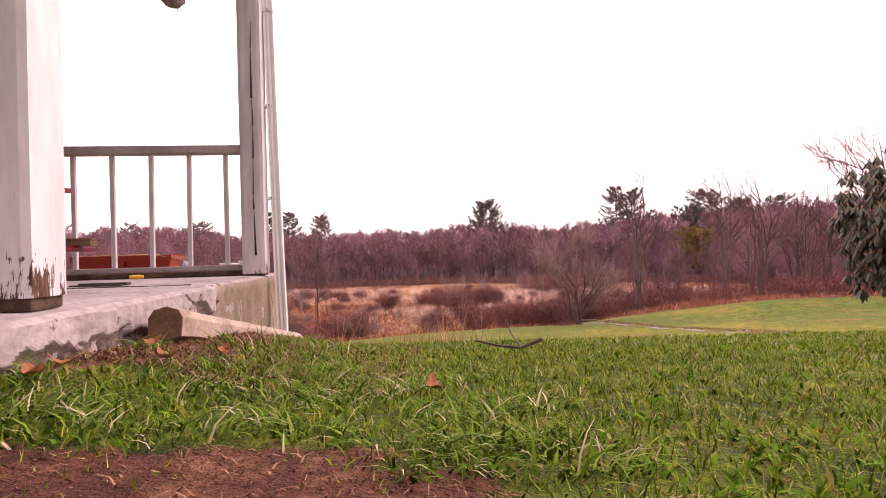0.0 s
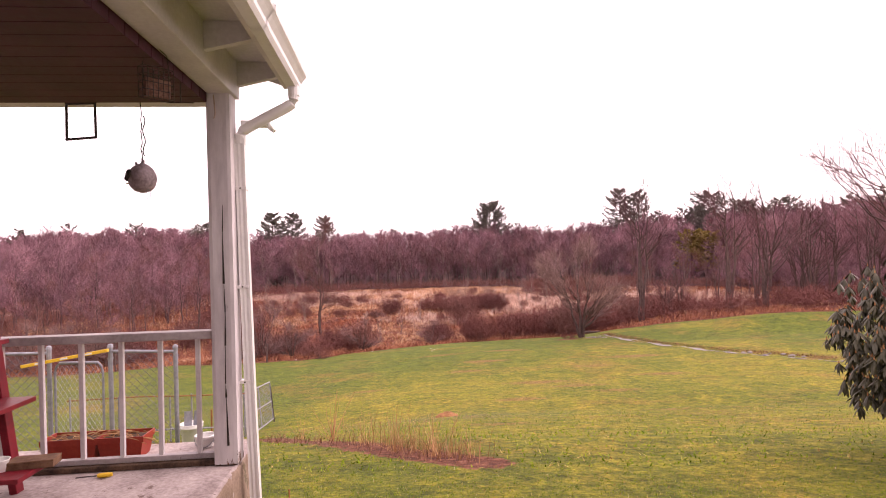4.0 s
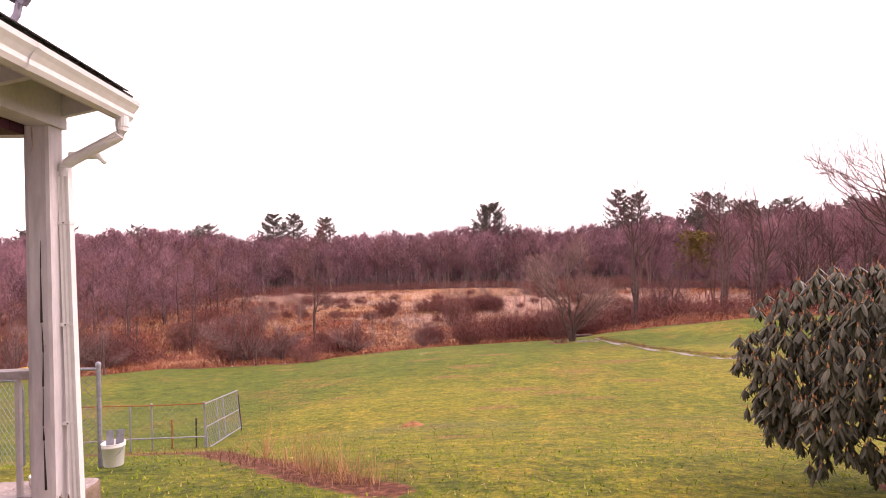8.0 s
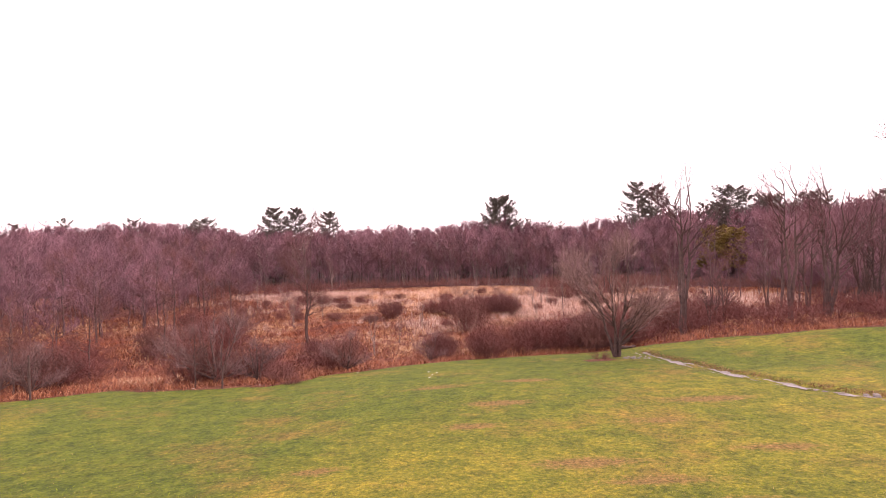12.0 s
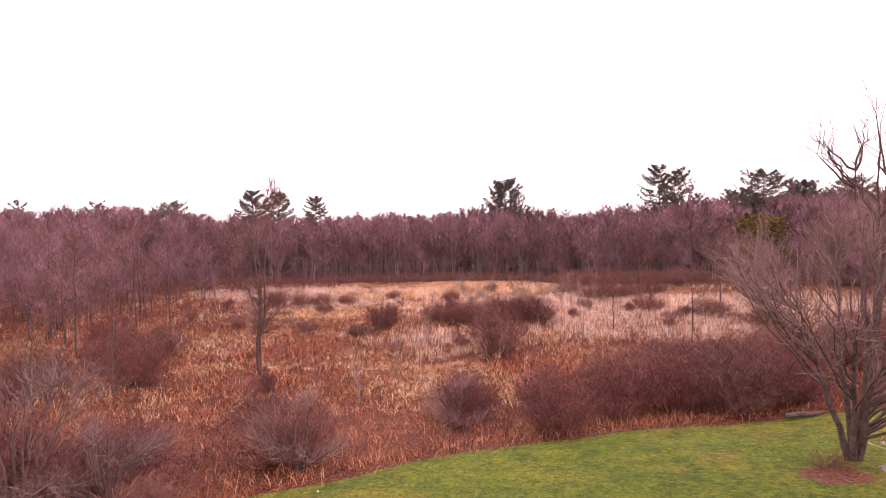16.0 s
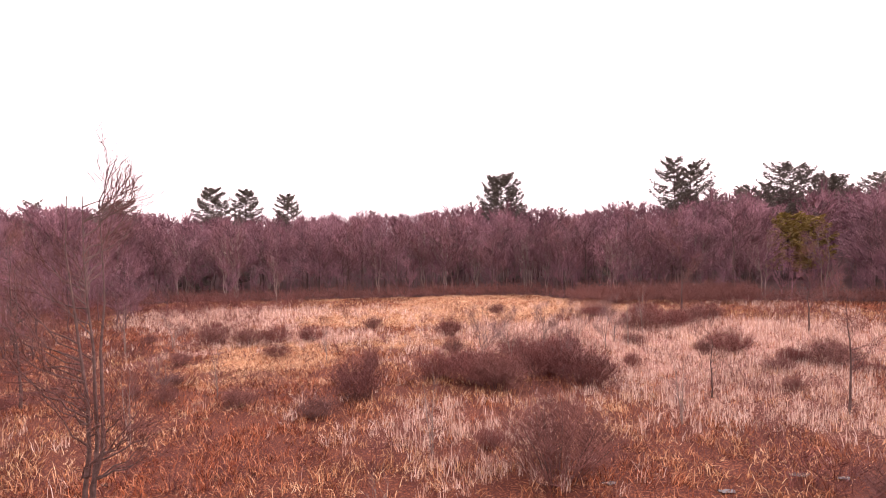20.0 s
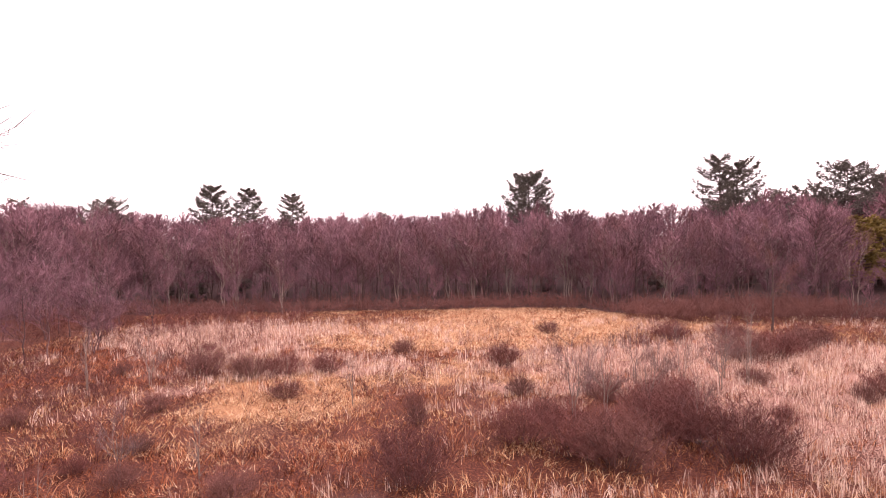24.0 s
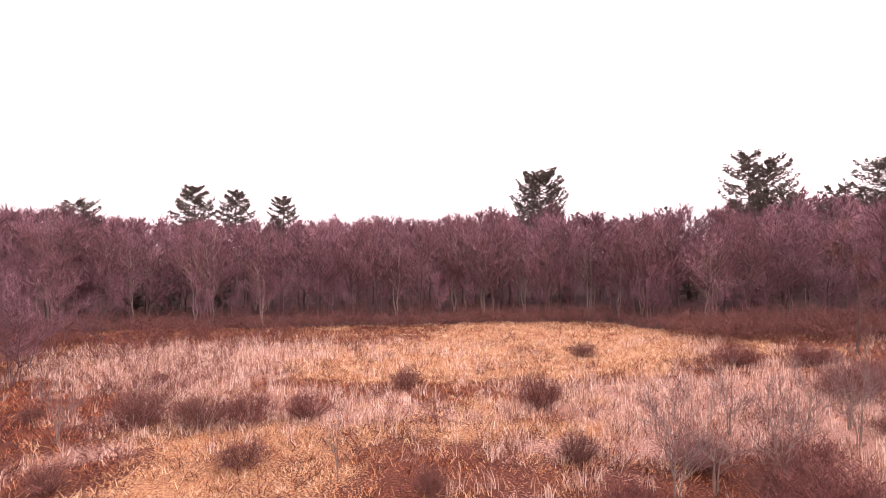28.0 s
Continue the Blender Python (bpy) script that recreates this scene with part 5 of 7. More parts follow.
shrubs = [shrub(shrub_mesh(70 + i, 3.0, 2.3, 200, 24, 0.0075), stand_at(x, y, s, 30 * i), M["twig_red"] if i % 2 else M["twig_brown"], "dense rounded bare red-brown marsh shrub" if i % 2 else "dense rounded bare brown marsh shrub")
          for i, (x, y, s) in enumerate(((1.0, 72.4, 1.4), (-9.3, 85.2, 1.05), (-8.0, 48.6, 0.95), (2.0, 51.2, 0.95)))]
for x, y, s, sz in ((-1.5, 54.5, 0.8, 0.75), (-16.9, 45.2, 1.25, 1.25), (-13.8, 47.0, 1.1, 0.9), (-11.5, 55.0, 0.95, 0.8), (5.0, 54.0, 1.15, 1.1), (8.3, 55.5, 1.2, 1.15), (6.6, 58.5, 1.2, 1.1), (2.4, 56.2, 0.9, 0.8), (-1.7, 57.2, 0.9, 0.8),
                    (10.4, 53.8, 1.15, 1.15), (12.8, 54.6, 1.15, 1.05), (11.6, 57.0, 1.3, 1.2), (14.1, 57.5, 1.3, 1.2), (10.5, 61.0, 1.3, 1.1), (14.9, 62.4, 1.3, 1.1), (19.1, 64.7, 1.4, 1.1), (20.5, 60.5, 1.3, 1.1), (24.4, 64.2, 1.4, 1.1), (12.8, 67.2, 1.2, 0.9), (-1.1, 88.1, 1.25, 1.0), (3.5, 89.9, 1.3, 1.1), (0.1, 86.6, 1.2, 1.0), (6.0, 87.0, 1.25, 1.15), (5.2, 90.4, 1.2, 1.0), (-3.9, 89.8, 1.0, 0.85),
                    (21.0, 96.2, 1.1, 0.9), (-2.8, 108.0, 0.8, 0.75), (-22.9, 105.2, 0.95, 0.75), (-16.9, 106.5, 0.8, 0.65), (-26.6, 106.0, 1.0, 0.75), (-20.2, 105.8, 0.9, 0.7), (2.6, 97.5, 0.85, 0.65), (6.7, 96.6, 0.95, 0.75), (4.6, 94.3, 0.95, 0.75), (17.2, 108.0, 1.2, 0.9), (20.8, 109.4, 1.3, 0.9), (4.0, 122.9, 0.7, 0.55), (23.8, 111.3, 1.2, 0.8), (-27.2, 69.4, 1.2, 1.0), (-23.0, 64.9, 1.2, 1.0),
                    (-29.0, 63.8, 1.3, 1.1), (-25.7, 73.3, 1.2, 0.9), (-33.4, 79.0, 1.2, 0.9), (27.9, 83.2, 1.2, 0.9), (25.9, 91.2, 1.2, 0.8), (15.8, 119.5, 1.1, 0.7), (21.8, 118.3, 1.1, 0.7), (27.9, 115.2, 1.1, 0.7), (-11.4, 114.0, 0.7, 0.5), (-2.1, 93.2, 0.7, 0.5), (-29.4, 52.0, 1.3, 1.2), (-27.0, 45.4, 1.2, 1.0), (-33.7, 51.0, 1.4, 1.3), (-39.1, 50.0, 1.4, 1.3), (-27.7, 47.6, 1.1, 0.9), (-10.8, 43.4, 0.55, 0.45)):
    plant(shrubs[rng.randrange(4)], x, y, s * 0.98, rng.uniform(0, 360), sz)
tangle = tree("tangled_shrub", broom_mesh(77, 3.7, 0.09, (2.7, 2.0, 1.6), 40, 10, 7, fork=0.06, stems=8, thick=0.02, fine=0.011, sub_len=0.24, twig_len=0.1, low=-0.7, solid=6, rise=(0.2, 0.7)),
              stand_at(-15.0, 44.4, 1.2, 0), M["bark"], M["twig_grey"], "wide tangled grey-brown shrub with dark crooked stems", "shrub", "tangled shrubs")
for x, y, s, a in ((-16.9, 45.4, 0.95, 130), (-12.6, 44.8, 0.75, 250), (-7.6, 47.6, 0.72, 40), (-25.6, 42.6, 0.8, 70), (-27.6, 42.4, 0.95, 190), (-31.0, 41.4, 1.0, 310), (-2.2, 53.2, 0.6, 20)):
    plant(tangle, x, y, s, a)
for i in range(60):
    x, y = rng.uniform(-34, 30), rng.uniform(60, 128)
    if abs(x - 2) < 14 and rng.random() < 0.5 or y > 102 and abs(x) < 30:
        continue
    plant(shrubs[rng.randrange(4)], x, y, rng.uniform(0.35, 0.75), rng.uniform(0, 360), rng.uniform(0.3, 0.55))


# ---- the far woods ----
SKYLINE_X = (-150, -130, -110, -95, -85, -74, -64, -35, -27, -18, -9, 5, 22, 27, 36, 46, 52, 66, 78, 93, 114, 137)
SKYLINE_Z = (10.5, 12, 11.3, 12, 11.5, 9.4, 8.6, 8.0, 9.2, 8.6, 8.4, 10, 9.3, 7.9, 8.2, 9.8, 9.4, 11.8, 12.8, 13, 13, 16)


def canopy(x, y):
    """How tall the woods stand at (x, y): the crowns keep to one gently rolling line."""
    k = (y - 30) / 160
    return 2 + (float(np.interp(x / k, SKYLINE_X, SKYLINE_Z)) - 2) * k - gz(x, y)


def gap_in_woods(x, y):
    """The opening before the yellowed evergreens."""
    return y < 164 and abs(x - 69 + 0.52 * (162 - y)) < 8


forest = [tree("bare_tree", broom_mesh(90 + i, 14.0, 0.13 + 0.02 * (i % 3), (2.7 + 0.3 * (i % 3), 8.6, 5.0), 18, 9, 5, fork=0.22, stems=1 + (i % 3 == 1), thick=0.05, fine=0.036, sub_len=0.14, twig_len=0.06, low=-0.6, rise=(0.8, 1.6)),
               stand_at(-60 + 20 * i, 152, 1, 0), M["bark_pale"] if i % 3 == 1 else M["bark"], M["twig"], "bare deciduous tree at the front of the far woods", group="trees of the far woods")
          for i in range(6)]
for i in range(130):
    x = -95 + 185 * ((i * 0.61803) % 1) + rng.uniform(-1, 1)
    y = float(woods_front(x)) + 1 + 16 * rng.random() ** 1.2
    if gap_in_woods(x, y):
        continue
    s = canopy(x, y) / 14 * rng.uniform(0.66, 1.0)
    plant(forest[rng.randrange(6)], x, y, s * rng.uniform(0.95, 1.2), rng.uniform(0, 360), s)
for x, y, s in ((-30.6, 143.4, 0.7), (-60.3, 148.8, 1.0), (-66.7, 150.1, 1.05), (-63.2, 152.4, 1.0), (-81.8, 145.4, 1.1), (-49.6, 149.3, 0.95), (-41.1, 148.9, 0.9), (52.1, 129.4, 0.9), (60.2, 124.2, 1.0), (45.1, 132.7, 0.8)):
    plant(forest[1 + 3 * rng.randrange(2)], x, y, s, rng.uniform(0, 360))


def mass(sources, places, share=0.0):
    """Many plants joined into one mesh; where given, the woody faces take the second material."""
    Vs, Fs, base, tones, mats = [], [], 0, [], []
    tr = random.Random(len(places))
    for x, y, s, sz, a, k in places:
        v, f, woody = sources[k]
        c, sn = math.cos(a), math.sin(a)
        w = np.empty_like(v)
        w[:, 0] = x + s * (v[:, 0] * c - v[:, 1] * sn)
        w[:, 1] = y + s * (v[:, 0] * sn + v[:, 1] * c)
        w[:, 2] = gz(x, y) + sz * v[:, 2]
        Vs.append(w)
        Fs.append(f + base)
        base += len(v)
        tones.append(np.full(len(v), tr.random()))
        mats.append((np.arange(len(f)) < woody).astype(np.int32))
    V, F = np.concatenate(Vs), np.concatenate(Fs)
    me = bpy.data.meshes.new("mass")
    me.vertices.add(len(V))
    me.vertices.foreach_set("co", V.astype(np.float32).reshape(-1))
    n = F.shape[1]
    me.loops.add(len(F) * n)
    me.loops.foreach_set("vertex_index", F.astype(np.int32).reshape(-1))
    me.polygons.add(len(F))
    me.polygons.foreach_set("loop_start", np.arange(0, len(F) * n, n, dtype=np.int32))
    if share:
        me.polygons.foreach_set("material_index", np.concatenate(mats))
    me.update(calc_edges=True)
    me.attributes.new("tone", "FLOAT", "POINT").data.foreach_set("value", np.concatenate(tones))
    return me


def quads_of(ms):
    """Trunk and crown of a plant as arrays of vertices and four-cornered faces, and how many of them are wood."""
    v = np.array(ms[0][0] + ms[1][0], float)
    o = len(ms[0][0])
    wood = [q for q in ms[0][1] if len(q) == 4]
    f = wood + [tuple(i + o for i in q) for q in ms[1][1] if len(q) == 4]
    return v, np.array(f, int), len(wood)


near_src = [quads_of(broom_mesh(220 + i, 14.0, 0.1, (3.0 + 0.25 * (i % 3), 8.2, 5.6), 17, 9, 5, fork=0.2, stems=1 + (i % 2), thick=0.04, fine=0.045, sub_len=0.14, twig_len=0.06, low=-0.7, solid=3, rise=(0.8, 1.7))) for i in range(6)]
haze_src = [quads_of(broom_mesh(230 + i, 14.0, 0.12, (3.3, 8.2, 5.6), 13, 8, 5, fork=0.22, thick=0.06, fine=0.095, sub_len=0.15, twig_len=0.065, low=-0.7, solid=3, rise=(0.8, 1.7))) for i in range(5)]
back_src = [quads_of(broom_mesh(240 + i, 14.0, 0.14, (3.7, 8.2, 5.7), 12, 6, 5, fork=0.22, thick=0.09, fine=0.17, sub_len=0.16, twig_len=0.075, low=-0.7, solid=3, rise=(0.8, 1.7))) for i in range(4)]
BANDS = ((2, 30, 270, near_src, 250), (26, 60, 290, haze_src, 320), (56, 110, 330, haze_src, 400), (100, 200, 440, back_src, 500))
for band, (d0, d1, n, src, across) in enumerate(BANDS):
    pl = []
    for i in range(n):
        x = across * (((i * 0.61803 + 0.3 * band) % 1) - 0.5) + rng.uniform(-1, 1)
        y = float(woods_front(np.clip(x, -160, 140))) + rng.uniform(d0, d1)
        if gap_in_woods(x, y):
            continue
        s = canopy(x, y) / 14 * (rng.uniform(0.76, 0.99) + 0.09 * (rng.random() < 0.12) - 0.05 * (band == 0))
        pl.append((x, y, s * rng.uniform(1.0, 1.35), s, rng.uniform(0, 6.28), rng.randrange(len(src))))
    me = mass(src, pl, 1.0)
    me.materials.append(M["woods"])
    me.materials.append(M["woods_bark"])
    tagged(new("far_woods", me), "dense leafless purple-brown woodland beyond the marsh", "woods", kind="stuff")
pl = []
for i in range(240):
    x = -110 + 215 * ((i * 0.61803 + 0.11) % 1)
    s = rng.uniform(0.3, 0.6)
    pl.append((x + rng.uniform(-1, 1), float(woods_front(x)) + rng.uniform(-1, 22), s * 0.9, s, rng.uniform(0, 6.28), rng.randrange(6)))
me = mass(near_src, pl)
me.materials.append(M["woods"])
tagged(new("understorey", me), "dense leafless saplings filling the foot of the woods", "woods", kind="stuff")
# tall bare wood on the flanks
pl = [(rng.choice((-1, 1)) * rng.uniform(70, 150), rng.uniform(60, 150), 1.1, rng.uniform(0.9, 1.2), rng.uniform(0, 6.28), rng.randrange(5)) for i in range(60)]
pl += [(rng.uniform(58, 84), rng.uniform(70, 112), 1.0, rng.uniform(0.85, 1.1), rng.uniform(0, 6.28), rng.randrange(5)) for i in range(26)]
pl += [(rng.uniform(-75, -52), rng.uniform(58, 130), 1.0, rng.uniform(0.75, 1.0), rng.uniform(0, 6.28), rng.randrange(5)) for i in range(34)]
pl += [(rng.uniform(-85, -40), rng.uniform(62, 138), 0.8, rng.uniform(0.45, 0.85), rng.uniform(0, 6.28), rng.randrange(5)) for i in range(130)]
pl += [(rng.uniform(48, 110), rng.uniform(70, 135), 0.9, rng.uniform(0.5, 0.85), rng.uniform(0, 6.28), rng.randrange(5)) for i in range(110)]
pl = [p for p in pl if p[0] < 0 or p[0] > 0.56 * (p[1] - 10) or p[1] > 92 and not gap_in_woods(p[0], p[1])]
flank_src = [quads_of(broom_mesh(250 + i, 14.0, 0.1, (3.0 + 0.25 * (i % 3), 8.2, 5.6), 20, 10, 7, fork=0.2, stems=1 + (i % 2), thick=0.04, fine=0.028, sub_len=0.14, twig_len=0.06, low=-0.7, solid=3, rise=(0.8, 1.7))) for i in range(5)]
me = mass(flank_src, pl, 1.0)
me.materials.append(M["woods"])
me.materials.append(M["woods_bark"])
tagged(new("far_woods", me), "leafless woodland closing the sides of the marsh", "woods", kind="stuff")
thick_src = [quads_of(shrub_mesh(140 + i, 3.0, 2.2, 20, 8, 0.019)) for i in range(4)]
pl = []
for i in range(240):
    x = -95 + 190 * ((i * 0.61803) % 1)
    pl.append((x, float(woods_front(x)) + rng.uniform(-6, 8), rng.uniform(0.8, 1.3), rng.uniform(0.5, 1.1), rng.uniform(0, 6.28), rng.randrange(4)))
for i in range(300):
    x = -80 + 150 * ((i * 0.61803 + 0.37) % 1)
    pl.append((x, float(woods_front(x)) + rng.uniform(-5, 2), rng.uniform(0.8, 1.3), rng.uniform(0.55, 0.95), rng.uniform(0, 6.28), rng.randrange(4)))
for i in range(150):
    pl.append((rng.uniform(17, 43), rng.uniform(128, 138), rng.uniform(0.8, 1.2), rng.uniform(0.95, 1.3), rng.uniform(0, 6.28), rng.randrange(4)))
me = mass(thick_src, pl)
me.materials.append(M["twig_brown"])
tagged(new("thicket", me), "low leafless brown thicket at the foot of the woods", "thicket", kind="stuff")
pl = []
for i in range(230):
    x = rng.uniform(9, 62)
    pl.append((x, float(np.interp(x, EDGE_X, EDGE_Y)) + rng.uniform(2, 20), rng.uniform(0.7, 1.1), rng.uniform(0.6, 1.0), rng.uniform(0, 6.28), rng.randrange(4)))
for i in range(150):
    pl.append((rng.uniform(-75, -25), rng.uniform(47, 135), rng.uniform(0.7, 1.2), rng.uniform(0.5, 0.9), rng.uniform(0, 6.28), rng.randrange(4)))
for i in range(90):
    x = rng.choice((rng.uniform(-38, -25), rng.uniform(-17, -8)))
    pl.append((x, float(np.interp(x, EDGE_X, EDGE_Y)) + rng.uniform(1, 9), rng.uniform(0.5, 0.9), rng.uniform(0.4, 0.8), rng.uniform(0, 6.28), rng.randrange(4)))
for i in range(70):
    pl.append((rng.uniform(28, 70), rng.uniform(75, 128), rng.uniform(0.7, 1.1), rng.uniform(0.4, 0.7), rng.uniform(0, 6.28), rng.randrange(4)))
for i in range(75):
    x = rng.uniform(-66, -26)
    pl.append((x, float(woods_front(x)) - rng.uniform(2, 15), rng.uniform(0.7, 1.1), rng.uniform(0.4, 0.7), rng.uniform(0, 6.28), rng.randrange(4)))
me = mass(thick_src, pl)
me.materials.append(M["twig_red"])
tagged(new("thicket", me), "low leafless red-brown thicket along the edges of the marsh", "thicket", kind="stuff")


# ---- conifers ----
def pine_mesh(seed, h, reach, bare, limbs=34, peak=0.35, double=False, tufts=96, needles=8, wide=0.13, rise=0.25):
    """One or two trunks with limbs in open tiers, each limb turned up at its end and carrying a flat plume of needle sprays."""
    r = random.Random(seed)
    wood, crown = ([], []), ([], [])
    for st in range(2 if double else 1):
        ox = (st - 0.5) * reach * 0.62 if double else 0.0
        top = h * (1 - 0.03 * st)
        trunk = [(ox * min(1, 1.6 * f) + 0.12 * math.sin(5 * f + st), 0.1 * math.sin(4 * f), top * f - 0.3 * (f == 0)) for f in np.linspace(0, 1, 10)]
        sweep(wood[0], wood[1], trunk, [0.36 * (1 - 0.88 * f) for f in np.linspace(0, 1, 10)], 7)
        for n in range(limbs):
            f = (n + r.uniform(-0.4, 0.4)) / limbs
            f = min(0.99, max(0.0, f))
            g = (f - peak) / ((1 - peak) * 1.02 if f > peak else peak * 1.5 + 0.01)
            l = reach * (0.72 if double else 1.0) * math.sqrt(max(0.05, 1 - g * g)) * r.uniform(0.8, 1.05)
            z = top * (bare + (0.97 - bare) * f)
            a = 2.39996 * n + r.uniform(-0.5, 0.5)
            if double and math.cos(a) * (st - 0.5) < -0.2:
                l *= 0.55
            up = rise * (0.1 + 1.5 * f) * r.uniform(0.7, 1.3)
            x0 = along(trunk, min(0.99, z / top))[0]
            pts = [(x0[0] + math.cos(a) * l * q, x0[1] + math.sin(a) * l * q, z + l * (up * q - 0.12 * math.sin(3.1 * q) * (1 - f) + 0.2 * q ** 3)) for q in (0, 0.25, 0.5, 0.75, 1.0)]
            sweep(wood[0], wood[1], pts, [0.085, 0.065, 0.045, 0.028, 0.012], 3, cap=False)
            for t in range(int(tufts * (0.5 + 0.5 * l / reach))):
                q = 0.2 + 0.8 * r.random() ** 0.85
                c, d = along(pts, q)
                side = r.uniform(-1, 1) * l * 0.3 * math.sin(min(2.5, 3.0 * q - 0.2))
                c = (c[0] - math.sin(a) * side, c[1] + math.cos(a) * side, c[2] + 0.1 * abs(side) + r.uniform(-0.2, 0.62) * min(1.0, l / 4))
                for k in range(needles):
                    b, e = a + r.uniform(-1.9, 1.9), r.uniform(-0.25, 0.85)
                    w = r.uniform(0.3, 0.62)
                    ribbon(crown, r, [c, (c[0] + math.cos(b) * math.cos(e) * w, c[1] + math.sin(b) * math.cos(e) * w, c[2] + math.sin(e) * w)], wide)
    return wood, crown


def conifer(name, meshes, m, mat, label, category, group=""):
    t = thing(name, m, label, category, group)
    part("trunk", meshes[0], M["bark"], t)
    part("foliage", meshes[1], mat, t)
    return t


pines = [conifer("white_pine", pine_mesh(160, 21.8, 5.8, 0.5, 46, 0.28, rise=0.4), stand_at(12.3, 186, 1.0, 0), M["needle"], "tall dark green white pine above the woods", "pine tree", "white pines"),
         conifer("white_pine", pine_mesh(161, 25.6, 8.2, 0.42, 40, 0.42, True, rise=0.3), stand_at(56.9, 187, 1.0, 20), M["needle"], "broad twin-topped dark green white pine above the woods", "pine tree", "white pines"),
         conifer("white_pine", pine_mesh(162, 22.2, 6.0, 0.36, 44, 0.2, rise=0.12), stand_at(-66.5, 211, 1.0, 0), M["needle"], "tall layered white pine above the woods", "pine tree", "white pines"),
         conifer("white_pine", pine_mesh(163, 23.8, 8.2, 0.5, 42, 0.25, rise=0.2), stand_at(82.8, 186, 1.0, 0), M["needle"], "flat-topped dark green white pine above the woods", "pine tree", "white pines")]
FAR_PINES = ((69.0, 262.0, 0.85), (105.5, 250.0, 1.0), (111.8, 262.0, 1.0), (29.3, 262.0, 0.8), (37.6, 258.0, 0.8), (-120.2, 215.6, 1.1), (20.9, 214.0, 0.75), (123.3, 180.0, 1.1), (131.7, 175.0, 1.1), (-139.5, 206.5, 1.0), (64.8, 200.0, 0.95), (78.4, 196.0, 1.0), (73.1, 205.0, 1.0), (87.8, 205.0, 1.05), (99.3, 200.0, 1.0), (117.0, 195.0, 1.05), (-27.1, 266.2, 0.8), (10.4, 262.0, 0.8), (43.9, 262.0, 0.85), (141.1, 190.0, 1.1), (-150.2, 197.0, 1.1))
for x, y, s, k in ((-70.2, 250, 1.05, 2), (-59.5, 266, 1.0, 2), (97.1, 192.0, 0.95, 0), (106.4, 186.0, 0.9, 3), (-86.5, 198, 0.76, 3)):
    plant(pines[k], x, y, s, rng.uniform(0, 360))
small_pines = [conifer("white_pine", pine_mesh(165 + i, 14, 3.4, 0.4, 18, 0.2, False, 14, 7, 0.3, 0.3), stand_at(46 + 8 * i, 258, 0.8, 0), M["needle"], "small dark pine top above the far woods", "pine tree", "far pines") for i in range(2)]
for x, y, s in FAR_PINES:
    k = (canopy(x, y) + rng.uniform(0.6, 2.4)) / 14
    plant(small_pines[rng.randrange(2)], x, y, s * 1.15, rng.uniform(0, 360), k)
gold = conifer("golden_conifer", pine_mesh(170, 11, 3.6, 0.12, 36, 0.3, False, 34, 8, 0.2, 0.3), stand_at(66, 160, 1.35, 0, 1.15), M["needle_gold"], "yellow-green evergreen at the edge of the woods", "evergreen tree", "yellowed evergreens")
plant(gold, 72.0, 163, 1.4, 120, 1.1)
hem = conifer("hemlock", pine_mesh(171, 7, 2.6, 0.08, 26, 0.12, False, 26, 7, 0.15, 0.1), stand_at(0.3, 170, 1.0, 0), M["needle"], "dark green young hemlock among the bare trees", "evergreen tree", "young hemlocks")
for x, y, s in ((-44, 166, 0.9), (-56, 162, 0.8), (32, 164, 0.9), (39, 160, 0.9), (50, 166, 1.1), (26, 163, 0.8), (-49, 158, 0.75), (-62, 158, 0.8), (56, 156, 0.9), (12, 164, 0.6)):
    plant(hem, x, y, s, rng.uniform(0, 360))


# ---- blades: reeds, sedge, grass ----
def blade_mass(name, x, y, length, width, lean, segs, mat, label, category, way=None):
    """Bent tapering blades, one strip each, from arrays of roots, lengths, widths and leans."""
    n = len(x)
    r = np.random.RandomState(n)
    a = r.uniform(0, 6.2832, n) if way is None else way
    b = a + r.uniform(-1.2, 1.2, n)
    z0 = ground_z(x, y)
    V = np.empty((n, 2 * segs + 2, 3), np.float32)
    for i in range(segs + 1):
        f = i / segs
        out = length * np.sin(lean) * f ** 1.6
        up = length * (np.cos(lean) * f + 0.12 * np.sin(3.1 * f) * np.sin(lean))
        w = width * (1 - 0.92 * f ** 1.5) * 0.5
        cx, cy = x + np.cos(a) * out, y + np.sin(a) * out
        V[:, 2 * i, 0], V[:, 2 * i, 1], V[:, 2 * i, 2] = cx - np.sin(b) * w, cy + np.cos(b) * w, z0 + up - 0.02 * length * (i == 0)
        V[:, 2 * i + 1, 0], V[:, 2 * i + 1, 1], V[:, 2 * i + 1, 2] = cx + np.sin(b) * w, cy - np.cos(b) * w, z0 + up - 0.02 * length * (i == 0)
    base = (np.arange(n) * (2 * segs + 2))[:, None]
    F = np.concatenate([np.stack([base + 2 * i, base + 2 * i + 1, base + 2 * i + 3, base + 2 * i + 2], -1).reshape(-1, 4) for i in range(segs)])
    me = bpy.data.meshes.new(name)
    me.vertices.add(V.shape[0] * V.shape[1])
    me.vertices.foreach_set("co", V.reshape(-1))
    me.loops.add(len(F) * 4)
    me.loops.foreach_set("vertex_index", F.astype(np.int32).reshape(-1))
    me.polygons.add(len(F))
    me.polygons.foreach_set("loop_start", np.arange(0, len(F) * 4, 4, dtype=np.int32))
    me.update(calc_edges=True)
    me.materials.append(mat)
    return tagged(new(name, me), label, category, kind="stuff")


